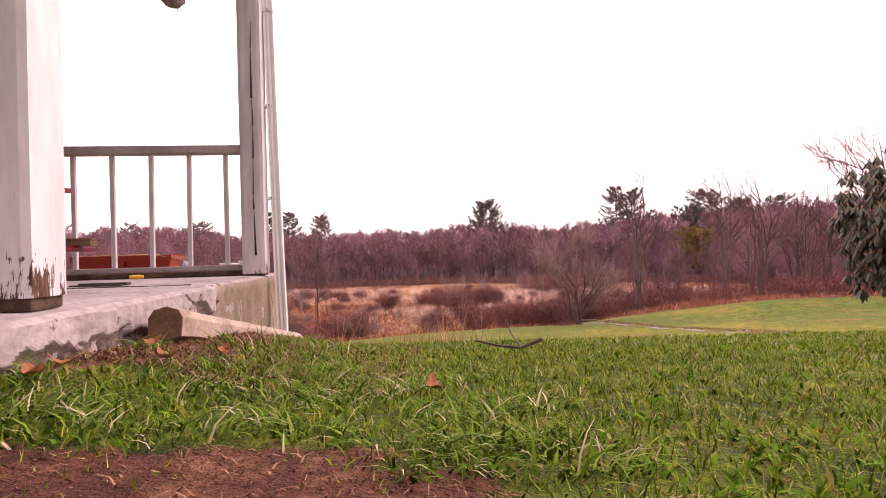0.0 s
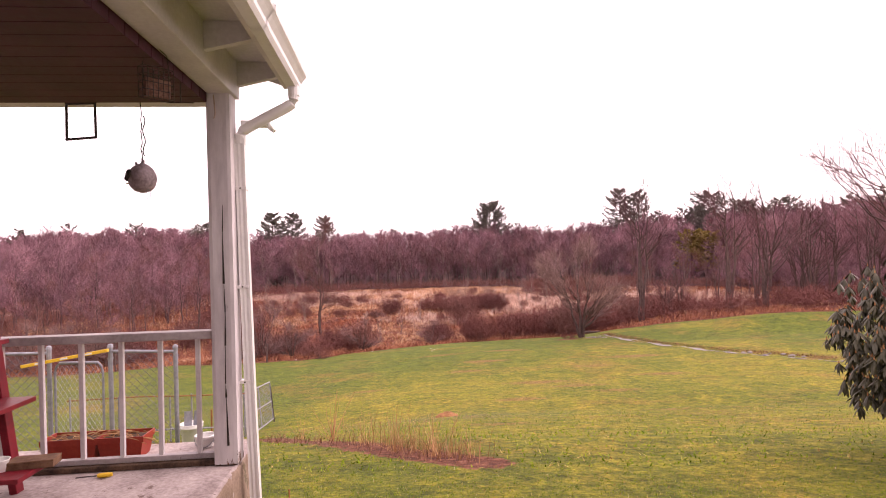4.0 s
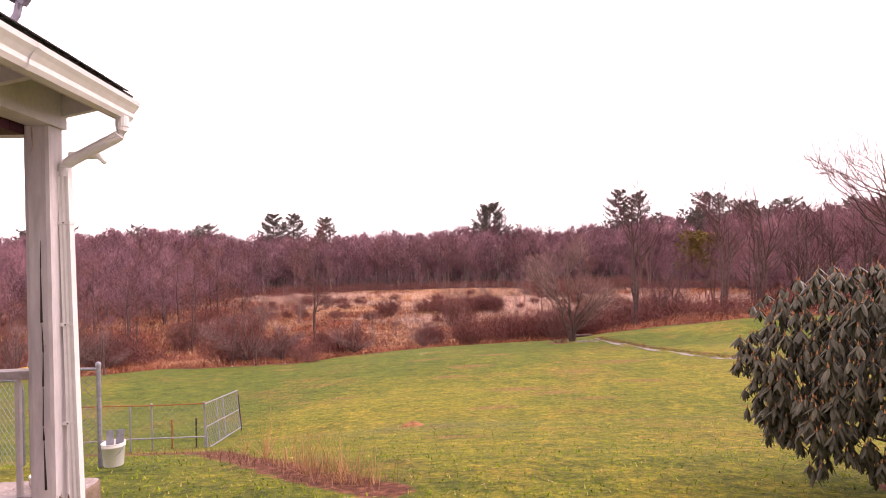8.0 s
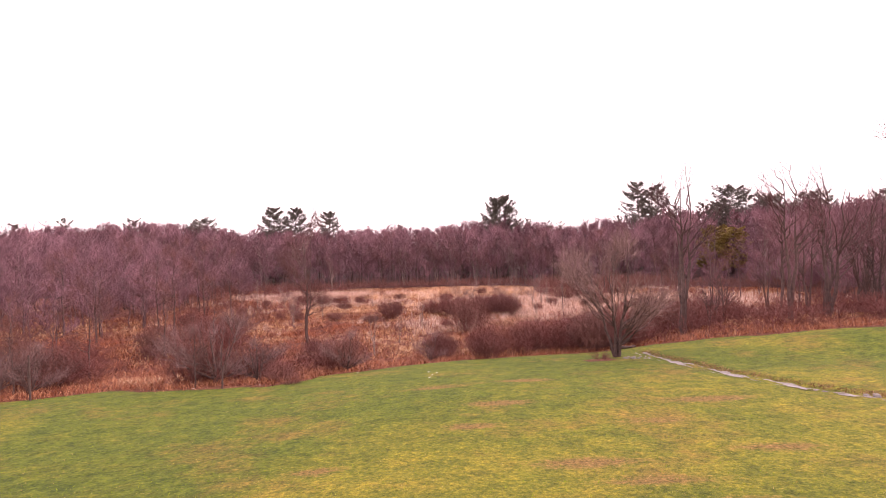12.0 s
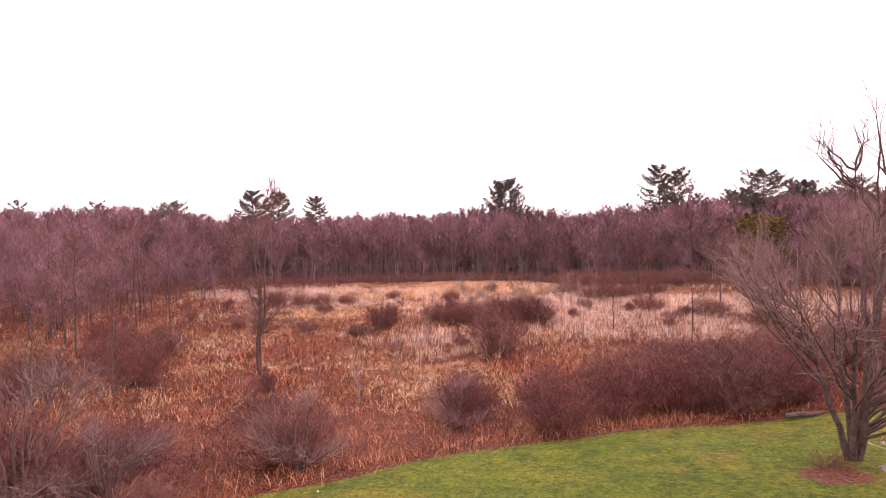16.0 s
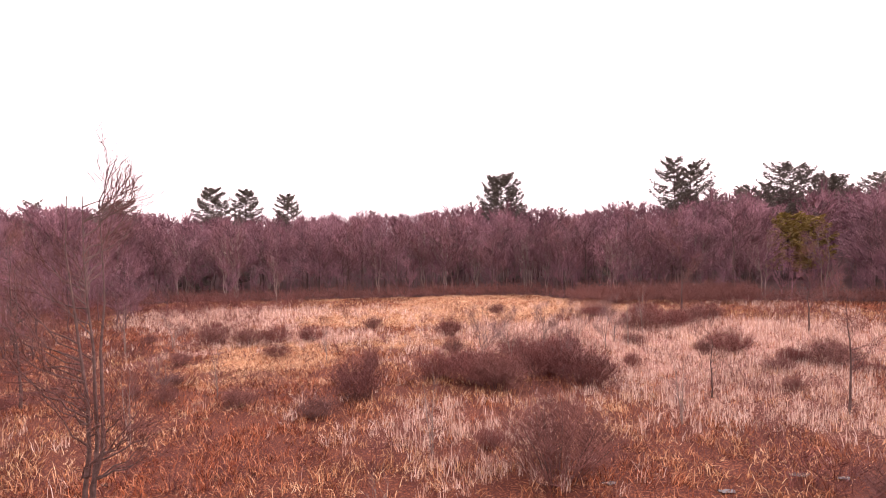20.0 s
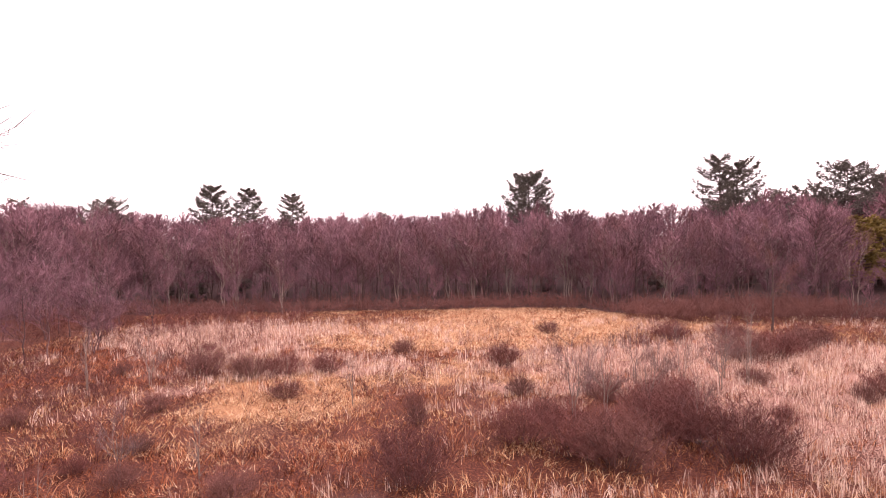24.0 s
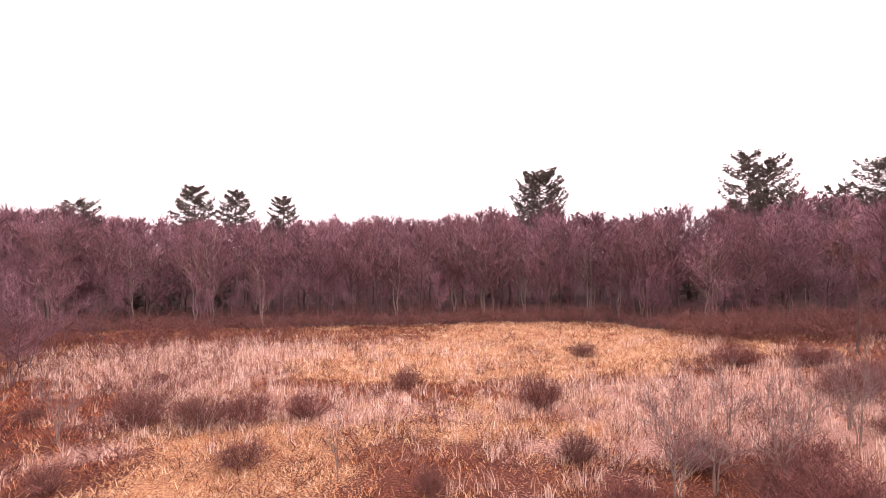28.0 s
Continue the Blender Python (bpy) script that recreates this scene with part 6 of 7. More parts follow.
def spread_over(seed, n, x0, x1, y0, y1, keep):
    r = np.random.RandomState(seed)
    x, y = r.uniform(x0, x1, n), y0 + (y1 - y0) * r.uniform(0, 1, n) ** 1.25
    k = r.uniform(0, 1, n) < keep(x, y)
    return x[k], y[k], r


def in_marsh(x, y):
    e = np.interp(x, EDGE_X, EDGE_Y) + 0.3
    return (y > e) * (y < woods_front(x) - 2.0)


def tussocks(seed, n, per, x0, x1, y0, y1, keep, spread=0.45):
    """Roots gathered into clumps, so that gaps and dark hollows stay between them."""
    cx, cy, r = spread_over(seed, n, x0, x1, y0, y1, keep)
    k = len(cx)
    size = r.uniform(0.5, 1.5, k)
    way = r.uniform(0, 6.2832, k)
    x = (cx[:, None] + r.normal(0, spread, (k, per)) * size[:, None]).reshape(-1)
    y = (cy[:, None] + r.normal(0, spread, (k, per)) * size[:, None]).reshape(-1)
    return x, y, np.repeat(size, per), np.repeat(way, per), r


def hollows(x, y):
    """Dark gaps of open wet ground between the stands of sedge."""
    k = 0.22 + 0.78 * ease(-0.35, 0.2, wavy(x * 4.1 + 2, y * 3.3) + 0.5 * wavy(x * 11, y * 9 + 5))
    return np.maximum(k, 0.8 * ease(92, 116, y))


def sedge_keep(x, y):
    return in_marsh(x, y) * hollows(x, y) * ease(56, 63, y) * (1 - 0.75 * reed_zone(x, y)) * (1 - 0.6 * np.clip(yellow_zone(x, y), 0, 1))


x, y, s, w, r = tussocks(1, 23000, 12, -58, 44, 57, 94, lambda x, y: sedge_keep(x, y) * (1 - ease(88, 94, y)), 0.2)
n = len(x)
blade_mass("sedge", x, y, r.uniform(0.25, 0.75, n) * (0.6 + 0.4 * s), r.uniform(0.018, 0.042, n), r.uniform(0.45, 1.55, n), 2, M["sedge"], "flattened russet-orange marsh sedge in tussocks", "marsh grass", w + r.normal(0, 1.1, n))
x, y, s, w, r = tussocks(13, 28000, 13, -50, 60, 88, 146, lambda x, y: sedge_keep(x, y) * ease(86, 94, y), 0.22)
n = len(x)
blade_mass("sedge", x, y, r.uniform(0.2, 0.55, n) * (0.6 + 0.4 * s), r.uniform(0.025, 0.055, n), r.uniform(0.45, 1.5, n), 1, M["sedge"], "flattened russet-orange marsh sedge farther out", "marsh grass", w + r.normal(0, 1.1, n))
x, y, s, w, r = tussocks(11, 6500, 12, -40, 30, 38, 64, lambda x, y: in_marsh(x, y) * (1 - ease(57, 64, y)), 0.2)
n = len(x)
blade_mass("russet_grass", x, y, r.uniform(0.2, 0.6, n) * (0.6 + 0.4 * s), r.uniform(0.014, 0.03, n), r.uniform(0.5, 1.55, n), 2, M["russet"], "matted dark russet grass between lawn and marsh", "marsh grass", w + r.normal(0, 1.0, n))
x, y, s, w, r = tussocks(2, 34000, 12, -48, 66, 60, 143, lambda x, y: in_marsh(x, y) * reed_zone(x, y) * hollows(x, y), 0.16)
n = len(x)
blade_mass("reeds", x, y, r.uniform(0.32, 0.95, n) * (0.6 + 0.4 * s), r.uniform(0.016, 0.036, n) * (1 + 0.4 * ease(82, 118, y)), np.abs(r.normal(0.35, 0.5, n)), 2, M["reed"], "pale straw-pink dead cattails and reeds", "reeds", w + r.normal(0, 0.8, n))
x, y, s, w, r = tussocks(3, 46000, 14, -45, 45, 44, 147, lambda x, y: in_marsh(x, y) * np.clip(yellow_zone(x, y), 0, 1) * hollows(x, y), 0.22)
n = len(x)
blade_mass("sedge", x, y, r.uniform(0.15, 0.45, n), r.uniform(0.018, 0.04, n) * (1 + 0.6 * ease(85, 125, y)), r.uniform(0.45, 1.45, n), 1, M["yellow_sedge"], "flattened golden-yellow marsh sedge", "marsh grass", w + r.normal(0, 0.9, n))
# a thin haze of red shoots over the wet ground
fine_src = [quads_of(shrub_mesh(190 + i, 1.1, 0.9, 12, 6, 0.007)) for i in range(4)]
pl = []
while len(pl) < 1000:
    x, y = rng.uniform(-40, 40), rng.uniform(48, 135)
    if in_marsh(np.array(x), np.array(y)) and wavy(x * 1.3 + 4, y * 1.2) > -0.1:
        pl.append((x, y, rng.uniform(0.8, 1.8), rng.uniform(0.6, 1.5), rng.uniform(0, 6.28), rng.randrange(4)))
for i in range(420):
    pl.append((rng.uniform(-62, -27), rng.uniform(84, 138), rng.uniform(1.0, 2.0), rng.uniform(0.8, 1.7), rng.uniform(0, 6.28), rng.randrange(4)))
me = mass(fine_src, pl)
me.materials.append(M["twig_red"])
tagged(new("red_shoots", me), "thin red-brown woody shoots scattered through the marsh", "shoots", kind="stuff")
# tall russet grass along the lawn's edge
x, y, r = spread_over(4, 70000, -32, 45, 40, 60, lambda x, y: np.exp(-((y - np.interp(x, EDGE_X, EDGE_Y) - 1.2) / 1.0) ** 2))
blade_mass("edge_grass", x, y, r.uniform(0.15, 0.6, len(x)), r.uniform(0.015, 0.035, len(x)), r.uniform(0.4, 1.45, len(x)), 2, M["russet"], "tall dry russet grass along the lawn's edge", "tall grass")


def grass_keep(x, y):
    bare = np.clip(bed_mask(x, y) * 1.25, 0, 1)
    slab = (x < -1.0 - 0.075 * (y - 2)) * (y < 4.6)
    return (1 - bare * 0.93) * (1 - slab) * np.where(y < 3.2, 1, np.clip(1.9 - 0.28 * y, 0.08, 1))


x, y, r = spread_over(6, 90000, -2.2, 5.6, 0.35, 6.5, grass_keep)
n = len(x)
blade_mass("lawn_grass", x, y, r.uniform(0.010, 0.027, n), r.uniform(0.0018, 0.0034, n) * (1 + 0.12 * y), r.uniform(0.2, 1.4, n), 2, M["grass"], "short green lawn grass with dry blades", "grass")
x, y, r = spread_over(63, 62000, -1.3, 2.6, 0.75, 3.0, grass_keep)
n = len(x)
blade_mass("lawn_grass", x, y, r.uniform(0.008, 0.025, n), r.uniform(0.0018, 0.0034, n), r.uniform(0.4, 1.5, n), 1, M["grass"], "dense short green lawn grass", "grass")
x, y, s, w, r = tussocks(61, 1700, 14, -1.3, 4.0, 0.75, 6.0, grass_keep, 0.022)
n = len(x)
blade_mass("lawn_grass", x, y, r.uniform(0.015, 0.045, n) * (0.5 + 0.5 * s), r.uniform(0.0018, 0.0036, n), r.uniform(0.5, 1.45, n), 3, M["grass_tuft"], "longer tufts of grass standing out of the lawn", "grass")
x, y, s, w, r = tussocks(65, 150, 30, -1.0, 0.1, 1.2, 2.1, grass_keep, 0.024)
n = len(x)
blade_mass("lawn_grass", x, y, r.uniform(0.03, 0.085, n) * (0.5 + 0.5 * s), r.uniform(0.0025, 0.006, n), r.uniform(0.95, 1.54, n), 3, M["grass_tuft"], "long flopping tufts of grass by the porch", "grass", w + r.normal(0, 0.9, n))
x, y, s, w, r = tussocks(66, 70, 34, -1.0, -0.35, 1.9, 3.6, grass_keep, 0.03)
n = len(x)
blade_mass("lawn_grass", x, y, r.uniform(0.03, 0.075, n) * (0.5 + 0.5 * s), r.uniform(0.0025, 0.006, n), r.uniform(0.7, 1.5, n), 3, M["grass_tuft"], "long dark tufts of grass along the timber", "grass", w + r.normal(0, 0.9, n))
x, y, r = spread_over(67, 9000, -1.0, -0.2, 1.8, 3.6, lambda x, y: 0.4 + 0.6 * ease(-0.3, 0.3, wavy(x * 20, y * 20)))
n = len(x)
blade_mass("dry_litter", x, y, r.uniform(0.01, 0.04, n), r.uniform(0.002, 0.006, n), r.uniform(1.1, 1.56, n), 2, M["litter"], "dark dead blades and leaf crumbs beside the timber", "litter")
x, y, s, w, r = tussocks(62, 1500, 9, -1.3, 3.5, 0.8, 4.0, grass_keep, 0.02)
n = len(x)
blade_mass("lawn_weeds", x, y, r.uniform(0.012, 0.03, n), r.uniform(0.005, 0.011, n), r.uniform(0.8, 1.4, n), 2, M["weed"], "low broad-leaved weeds among the grass", "weeds")
x, y, r = spread_over(64, 9000, -1.2, 2.6, 0.75, 3.6, lambda x, y: 0.35 + 0.65 * np.clip(bed_mask(x, y), 0, 1))
n = len(x)
blade_mass("dry_litter", x, y, r.uniform(0.01, 0.04, n), r.uniform(0.001, 0.004, n), r.uniform(1.3, 1.57, n), 2, M["litter"], "dead brown blades and crumbs lying in the grass", "litter")
x, y, r = spread_over(7, 95000, -16, 24, 6.0, 36.0, lambda x, y: (1 - np.clip(bed_mask(x, y) * 1.2, 0, 1)) * np.clip(1.1 - 0.03 * y, 0.2, 1))
blade_mass("lawn_grass", x, y, r.uniform(0.025, 0.06, len(x)), r.uniform(0.009, 0.02, len(x)), r.uniform(0.5, 1.4, len(x)), 1, M["grass"], "short yellow-green lawn grass on the slope", "grass")
x, y, r = spread_over(8, 16000, -1.5, 0.4, 0.6, 2.6, lambda x, y: np.clip(bed_mask(x, y), 0, 1))
blade_mass("dry_litter", x, y, r.uniform(0.006, 0.03, len(x)), r.uniform(0.001, 0.004, len(x)), r.uniform(1.2, 1.56, len(x)), 2, M["litter"], "dry straw and dead grass on bare soil", "litter")
x, y, r = spread_over(9, 9000, -9, 1, 6.6, 14.5, lambda x, y: np.clip(bed_mask(x, y), 0, 1))
blade_mass("dead_weeds", x, y, r.uniform(0.05, 0.24, len(x)), r.uniform(0.004, 0.009, len(x)), r.uniform(0.3, 1.5, len(x)), 2, M["litter"], "dead straw-coloured weeds along a soil bed", "weeds")
r = np.random.RandomState(12)
n = 480
k = r.uniform(0, 1, n) ** 0.7
x, y = -1.25 + 1.45 * k + r.normal(0, 0.15, n), 8.2 - 1.65 * k + r.normal(0, 0.15, n)
blade_mass("dead_weeds", x, y, 0.1 + 0.45 * r.uniform(0, 1, n) ** 1.6, r.uniform(0.003, 0.007, n), r.uniform(0.05, 0.9, n), 2, M["straw"], "loose stand of thin dead straw-coloured weeds", "weeds")
V, F = [], []
weed = None
for i, (x, y, s) in enumerate(((-1.75, 9.16, 0.85), (-0.6, 7.1, 0.6), (-0.15, 6.75, 0.5), (-2.6, 10.6, 0.5))):
    if weed is None:
        wr = random.Random(77)
        weed = thing("dead_weed", stand_at(x, y, s), "upright clump of thin dead straw-coloured weed stalks", "weed", "dead weeds")
        for st in range(16):
            a, o = wr.uniform(0, 6.28), wr.uniform(0.05, 0.55)
            h = wr.uniform(0.2, 0.95)
            part("stalk", tube([(math.cos(a) * o * f + wr.uniform(-0.01, 0.01), math.sin(a) * o * f, h * f - 0.02) for f in (0, 0.4, 0.75, 1)], [0.005, 0.004, 0.003, 0.0015], 4), M["straw"], weed)
    else:
        plant(weed, x, y, s, 50 * i)


# ---- rhododendron ----
def rhodo_leaf():
    V, F = [], []
    for i in range(4):
        f = i / 3
        w = 0.02 * math.sin(math.pi * (0.06 + 0.9 * f)) ** 0.8
        z = -0.25 * f * f * 0.1
        V += [(f * 0.128, -w, z - 0.35 * w), (f * 0.128, 0, z), (f * 0.128, w, z - 0.35 * w)]
    for i in range(3):
        F += [(3 * i, 3 * i + 3, 3 * i + 4, 3 * i + 1), (3 * i + 1, 3 * i + 4, 3 * i + 5, 3 * i + 2)]
    return V, F


RH = Vector((5.17, 5.75, 0))
rh = thing("rhododendron", pose(RH.x, RH.y, gz(RH.x, RH.y)), "large evergreen rhododendron with drooping dull green leaves", "shrub")
rr = random.Random(9)
V, F = [], []
for i in range(7):
    a = 6.28 * i / 7 + rr.uniform(-0.3, 0.3)
    o = rr.uniform(0.5, 1.0)
    h = rr.uniform(1.0, 1.9)
    pts = [(0.05 * math.cos(a) + math.cos(a) * o * f ** 1.5 + rr.uniform(-0.05, 0.05), 0.05 * math.sin(a) + math.sin(a) * o * f ** 1.5 + rr.uniform(-0.05, 0.05), h * f - 0.05) for f in (0, 0.25, 0.5, 0.75, 1)]
    sweep(V, F, pts, [0.05, 0.042, 0.034, 0.026, 0.015], 6)
    for k in range(12):
        q = pts[rr.choice((1, 2, 3, 4))]
        b, l = rr.uniform(0, 6.28), rr.uniform(0.3, 0.8)
        sweep(V, F, [q, (q[0] + math.cos(b) * l * 0.5, q[1] + math.sin(b) * l * 0.5, q[2] + 0.1 * l), (q[0] + math.cos(b) * l, q[1] + math.sin(b) * l, q[2] + 0.35 * l)], [0.014, 0.01, 0.005], 4)
part("branches", (V, F), M["bark"], rh)
whorls = []
for i in range(2300):
    a, e = rr.uniform(0, 6.2832), math.asin(rr.uniform(-0.6, 1.0))
    k = 1 + 0.06 * math.sin(3 * a + 1.0) * math.cos(e) + rr.uniform(-0.14, 0.02)
    lump = noise.noise((3.2 * math.cos(a) * math.cos(e), 3.2 * math.sin(a) * math.cos(e), 3.2 * math.sin(e)))
    k += 0.2 * lump
    if lump < -0.22 and rr.random() < 0.75:
        continue
    p = Vector((1.5 * k * math.cos(a) * math.cos(e), 1.35 * k * math.sin(a) * math.cos(e), 0.94 + (1.12 if e > 0 else 0.9) * k * math.sin(e)))
    if math.sin(e) < -0.3 and math.cos(a) > -0.2 and rr.random() < 0.6:
        continue
    if p.y > 0.45 and rr.random() < 0.55:
        continue
    whorls.append(p)
for i in range(800):
    a, e, k = rr.uniform(0, 6.2832), math.asin(rr.uniform(-0.5, 0.9)), rr.uniform(0.5, 0.8)
    whorls.append(Vector((1.5 * k * math.cos(a) * math.cos(e), 1.35 * k * math.sin(a) * math.cos(e), 1.05 + 0.95 * k * math.sin(e))))
for i in range(30):
    whorls.append(Vector((-1.2 + rr.uniform(-0.16, 0.2), -0.1 + rr.uniform(-0.2, 0.2), 0.6 + rr.uniform(-0.3, 0.3))))
for i in range(14):
    whorls.append(Vector((-0.15 + rr.uniform(-0.25, 0.2), -0.1 + rr.uniform(-0.2, 0.2), 0.1 + rr.uniform(0.0, 0.14))))
lv, lfc = rhodo_leaf()
leaf_me = None
made, Vm, Fm = 0, [], []
bud_pts = ([], [])
eye_side = sorted(range(len(whorls)), key=lambda i: (whorls[i].x + whorls[i].y))
for i in eye_side:
    p = whorls[i]
    out = Vector((p.x, p.y, p.z - 1.1)).normalized()
    sweep(bud_pts[0], bud_pts[1], [tuple(p), tuple(p + Vector((0, 0, 0.03)))], [0.007, 0.002], 5)
    for k in range(8):
        az = 6.2832 * k / 8 + rr.uniform(-0.3, 0.3)
        droop = rr.uniform(28, 82)
        mm = Matrix.Translation(p) @ Matrix.Rotation(az, 4, "Z") @ Matrix.Rotation(radians(droop), 4, "Y") @ Matrix.Scale(rr.uniform(0.7, 1.05), 4)
        if made < 300 and k < 5:
            if leaf_me is None:
                o = part("leaf", (lv, lfc), M["rhodo"], rh)
                leaf_me = o.data
            else:
                o = new("leaf", leaf_me)
                o.parent = rh
            o.matrix_local = mm
            made += 1
        else:
            b0 = len(Vm)
            Vm += [tuple(mm @ Vector(v)) for v in lv]
            Fm += [tuple(j + b0 for j in f) for f in lfc]
tagged(part("foliage", (Vm, Fm), M["rhodo_mass"], rh), kind="stuff")
tagged(part("buds", bud_pts, M["bud"], rh, "orange-brown leaf buds"), kind="stuff")


# ---- chain-link fence ----
def mesh_panel(length, height, pitch=0.05, wire=0.0038):
    """Woven diamond wire between two uprights."""
    V, F = [], []
    n = int(length / pitch)
    rows = int(height / pitch)
    for i in range(n):
        pts = [(i * pitch + (pitch * 0.5 if (i + j) % 2 else -pitch * 0.5) + pitch * 0.5, 0.004 * (1 if j % 2 else -1), j * height / rows) for j in range(rows + 1)]
        sweep(V, F, pts, [wire] * len(pts), 3, cap=False)
    return V, F


def fence(x0, y0, x1, y1, height, panels, label, end_post=True, pitch=0.05, pipe=0.024, post_mat="galv"):
    f = thing("chain_link_fence", Matrix(), label, "fence")
    for i in range(panels + 1):
        x, y = x0 + (x1 - x0) * i / panels, y0 + (y1 - y0) * i / panels
        z = gz(x, y)
        ps = part("post", tube([(x, y, z - 0.1), (x, y, z + height + 0.05)], pipe * 1.2, 10), M[post_mat], f)
        part("cap", tube([(x, y, z + height + 0.045), (x, y, z + height + 0.06), (x, y, z + height + 0.085), (x, y, z + height + 0.1)], [pipe * 1.5, pipe * 1.5, pipe * 1.2, 0.004], 10), M[post_mat], ps)
        for k in (0.25, 0.6, 0.92):
            part("band", tube([(x, y, z + height * k), (x, y, z + height * k + 0.02)], pipe * 1.4, 10), M[post_mat], ps)
        if i < panels:
            xb, yb = x0 + (x1 - x0) * (i + 1) / panels, y0 + (y1 - y0) * (i + 1) / panels
            zb = gz(xb, yb)
            part("top_rail", tube([(x, y, z + height), (xb, yb, zb + height)], pipe * 0.85, 8), M[post_mat], f)
            ln = math.hypot(xb - x, yb - y)
            w = part("wire_mesh", mesh_panel(ln, height, pitch, 0.0046), M["wire"], f)
            sh = Matrix.Identity(4)
            sh[2][0] = (zb - z) / ln
            w.matrix_local = pose(x, y, z, 0, 0, math.degrees(math.atan2(yb - y, xb - x))) @ sh
    return f


fence(-3.6, 8.2, -4.35, 8.0, 1.28, 1, "short galvanised chain-link fence panel with capped posts")
fence(-5.14, 7.98, -9.6, 7.2, 1.28, 2, "galvanised chain-link garden fence with capped posts")
low = thing("wire_fence", pose(-5.02, 14.45, 0), "low wire fence on pipe rails across the slope", "fence")
part("top_rail", tube([(0, 0, -2.09), (-1.3, 0, -2.12), (-2.6, 0.02, -2.12), (-4.4, 0.05, -2.2)], 0.014, 6), M["rust"], low, "dark rusty top rail")
part("bottom_rail", tube([(0, 0, -2.885), (-1.85, 0, -2.92), (-4.2, 0.03, -3.05)], 0.018, 6), M["galv"], low)
for x, top in ((-0.02, -2.05), (-1.31, -2.07), (-1.84, -2.14), (-3.1, -2.1), (-4.3, -2.1)):
    part("post", tube([(x, 0.01, gz(-5.02 + x, 14.45) - 0.1), (x, 0.01, top)], 0.02, 8), M["galv"], low)
w = part("wire_mesh", mesh_panel(4.3, 0.8, 0.08, 0.0018), M["galv"], low)
w.matrix_local = pose(0, 0, -2.89, 0, 0, 180)


def pipe_gate(m, w, h, label):
    g = thing("fence_gate", m, label, "gate", "wire gates")
    part("gate_frame", tube([(0, 0, 0), (0, 0, h), (w, 0, h), (w, 0, 0), (0, 0, 0)], 0.02, 8), M["galv"], g)
    part("middle_rail", tube([(0, 0, h * 0.48), (w, 0, h * 0.48)], 0.016, 8), M["galv"], g)
    for k in (0.33, 0.52):
        part("upright", tube([(w * k, 0, 0), (w * k, 0, h)], 0.016, 8), M["galv"], g)
    part("wire_mesh", mesh_panel(w, h, 0.07), M["galv"], g)
    part("latch_post", tube([(w + 0.09, 0, -0.1), (w + 0.06, 0, h * 0.88)], 0.018, 8), M["dark_metal"], g)
    return g


ga = math.degrees(math.atan2(17.0 - 14.42, -5.18 + 4.98))
sg = Matrix.Identity(4)
sg[2][0] = (gz(-5.18, 17.0) - gz(-4.98, 14.42)) / 2.62
pipe_gate(pose(-4.98, 14.45, gz(-4.98, 14.42) - 0.04, 0, 0, ga) @ sg, 2.6, 1.05, "galvanised pipe gate with wire mesh standing open")
gate2 = thing("garden_gate", pose(-4.44, 7.98, gz(-4.4, 7.98) + 0.06, 0, 0, 181) @ Matrix.Diagonal((0.62, 1, 1, 1)), "galvanised garden gate with a rounded pipe frame", "gate")
part("gate_frame", tube([(0, 0, 0), (0, 0, 0.95), (0.03, 0, 1.03), (0.1, 0, 1.08), (0.9, 0, 1.08), (0.97, 0, 1.03), (1.0, 0, 0.95), (1.0, 0, 0)], 0.02, 8), M["galv"], gate2)
part("wire_mesh", mesh_panel(1.0, 1.05), M["galv"], gate2)
board = thing("yellow_board", pose(-4.33, 7.92, 0.05, 0, 9.4, 180), "long yellow plastic level lying along the fence top", "board")
part("body", boxed(0, 1.14, -0.02, 0.02, 0, 0.04, 0.004), M["yellow"], board)
for k in (0.25, 0.57, 0.9):
    part("window", boxed(k - 0.05, k + 0.05, -0.022, 0.022, 0.01, 0.03, 0.002), M["white_plastic"], board)
pail(pose(-3.36, 8.1, gz(-3.36, 8.1) + 0.03), 0.14, 0.29, "large white plastic bucket standing beside the fence")
sheet = thing("plastic_sheets", pose(-3.36, 8.13, gz(-3.36, 8.13) + 0.28), "grey flat sheets standing in the white bucket", "sheet")
for k in (-0.055, 0.05):
    part("sheet", boxed(k - 0.05, k + 0.05, -0.004, 0.004, -0.25, 0.2, 0.002, pose(0, k * 0.3, 0, -8, k * 40, 0)), M["galv"], sheet)
for i, (x, y, mat) in enumerate(((-5.92, 14.6, "rust"), (-5.37, 14.7, "dark_metal"))):
    s = thing("fence_stake", pose(x, y, gz(x, y)), "thin rusty metal stake in the lawn", "stake", "metal stakes")
    part("rod", tube([(0, 0, -0.1), (0.01, 0, 0.72)], 0.02, 6), M[mat], s)

for x, y, h, lean in ((-13.4, 41.3, 1.3, 0.06), (-23.5, 39.9, 2.5, -0.05)):
    o = thing("wooden_post", pose(x, y, gz(x, y)), "thin dark weathered wooden post at the lawn's edge", "post", "old posts")
    part("shaft", tube([(0, 0, -0.2), (0.4 * lean, 0, 0.5 * h), (lean, 0.02, h)], [0.06, 0.05, 0.042], 7), M["bark"], o)

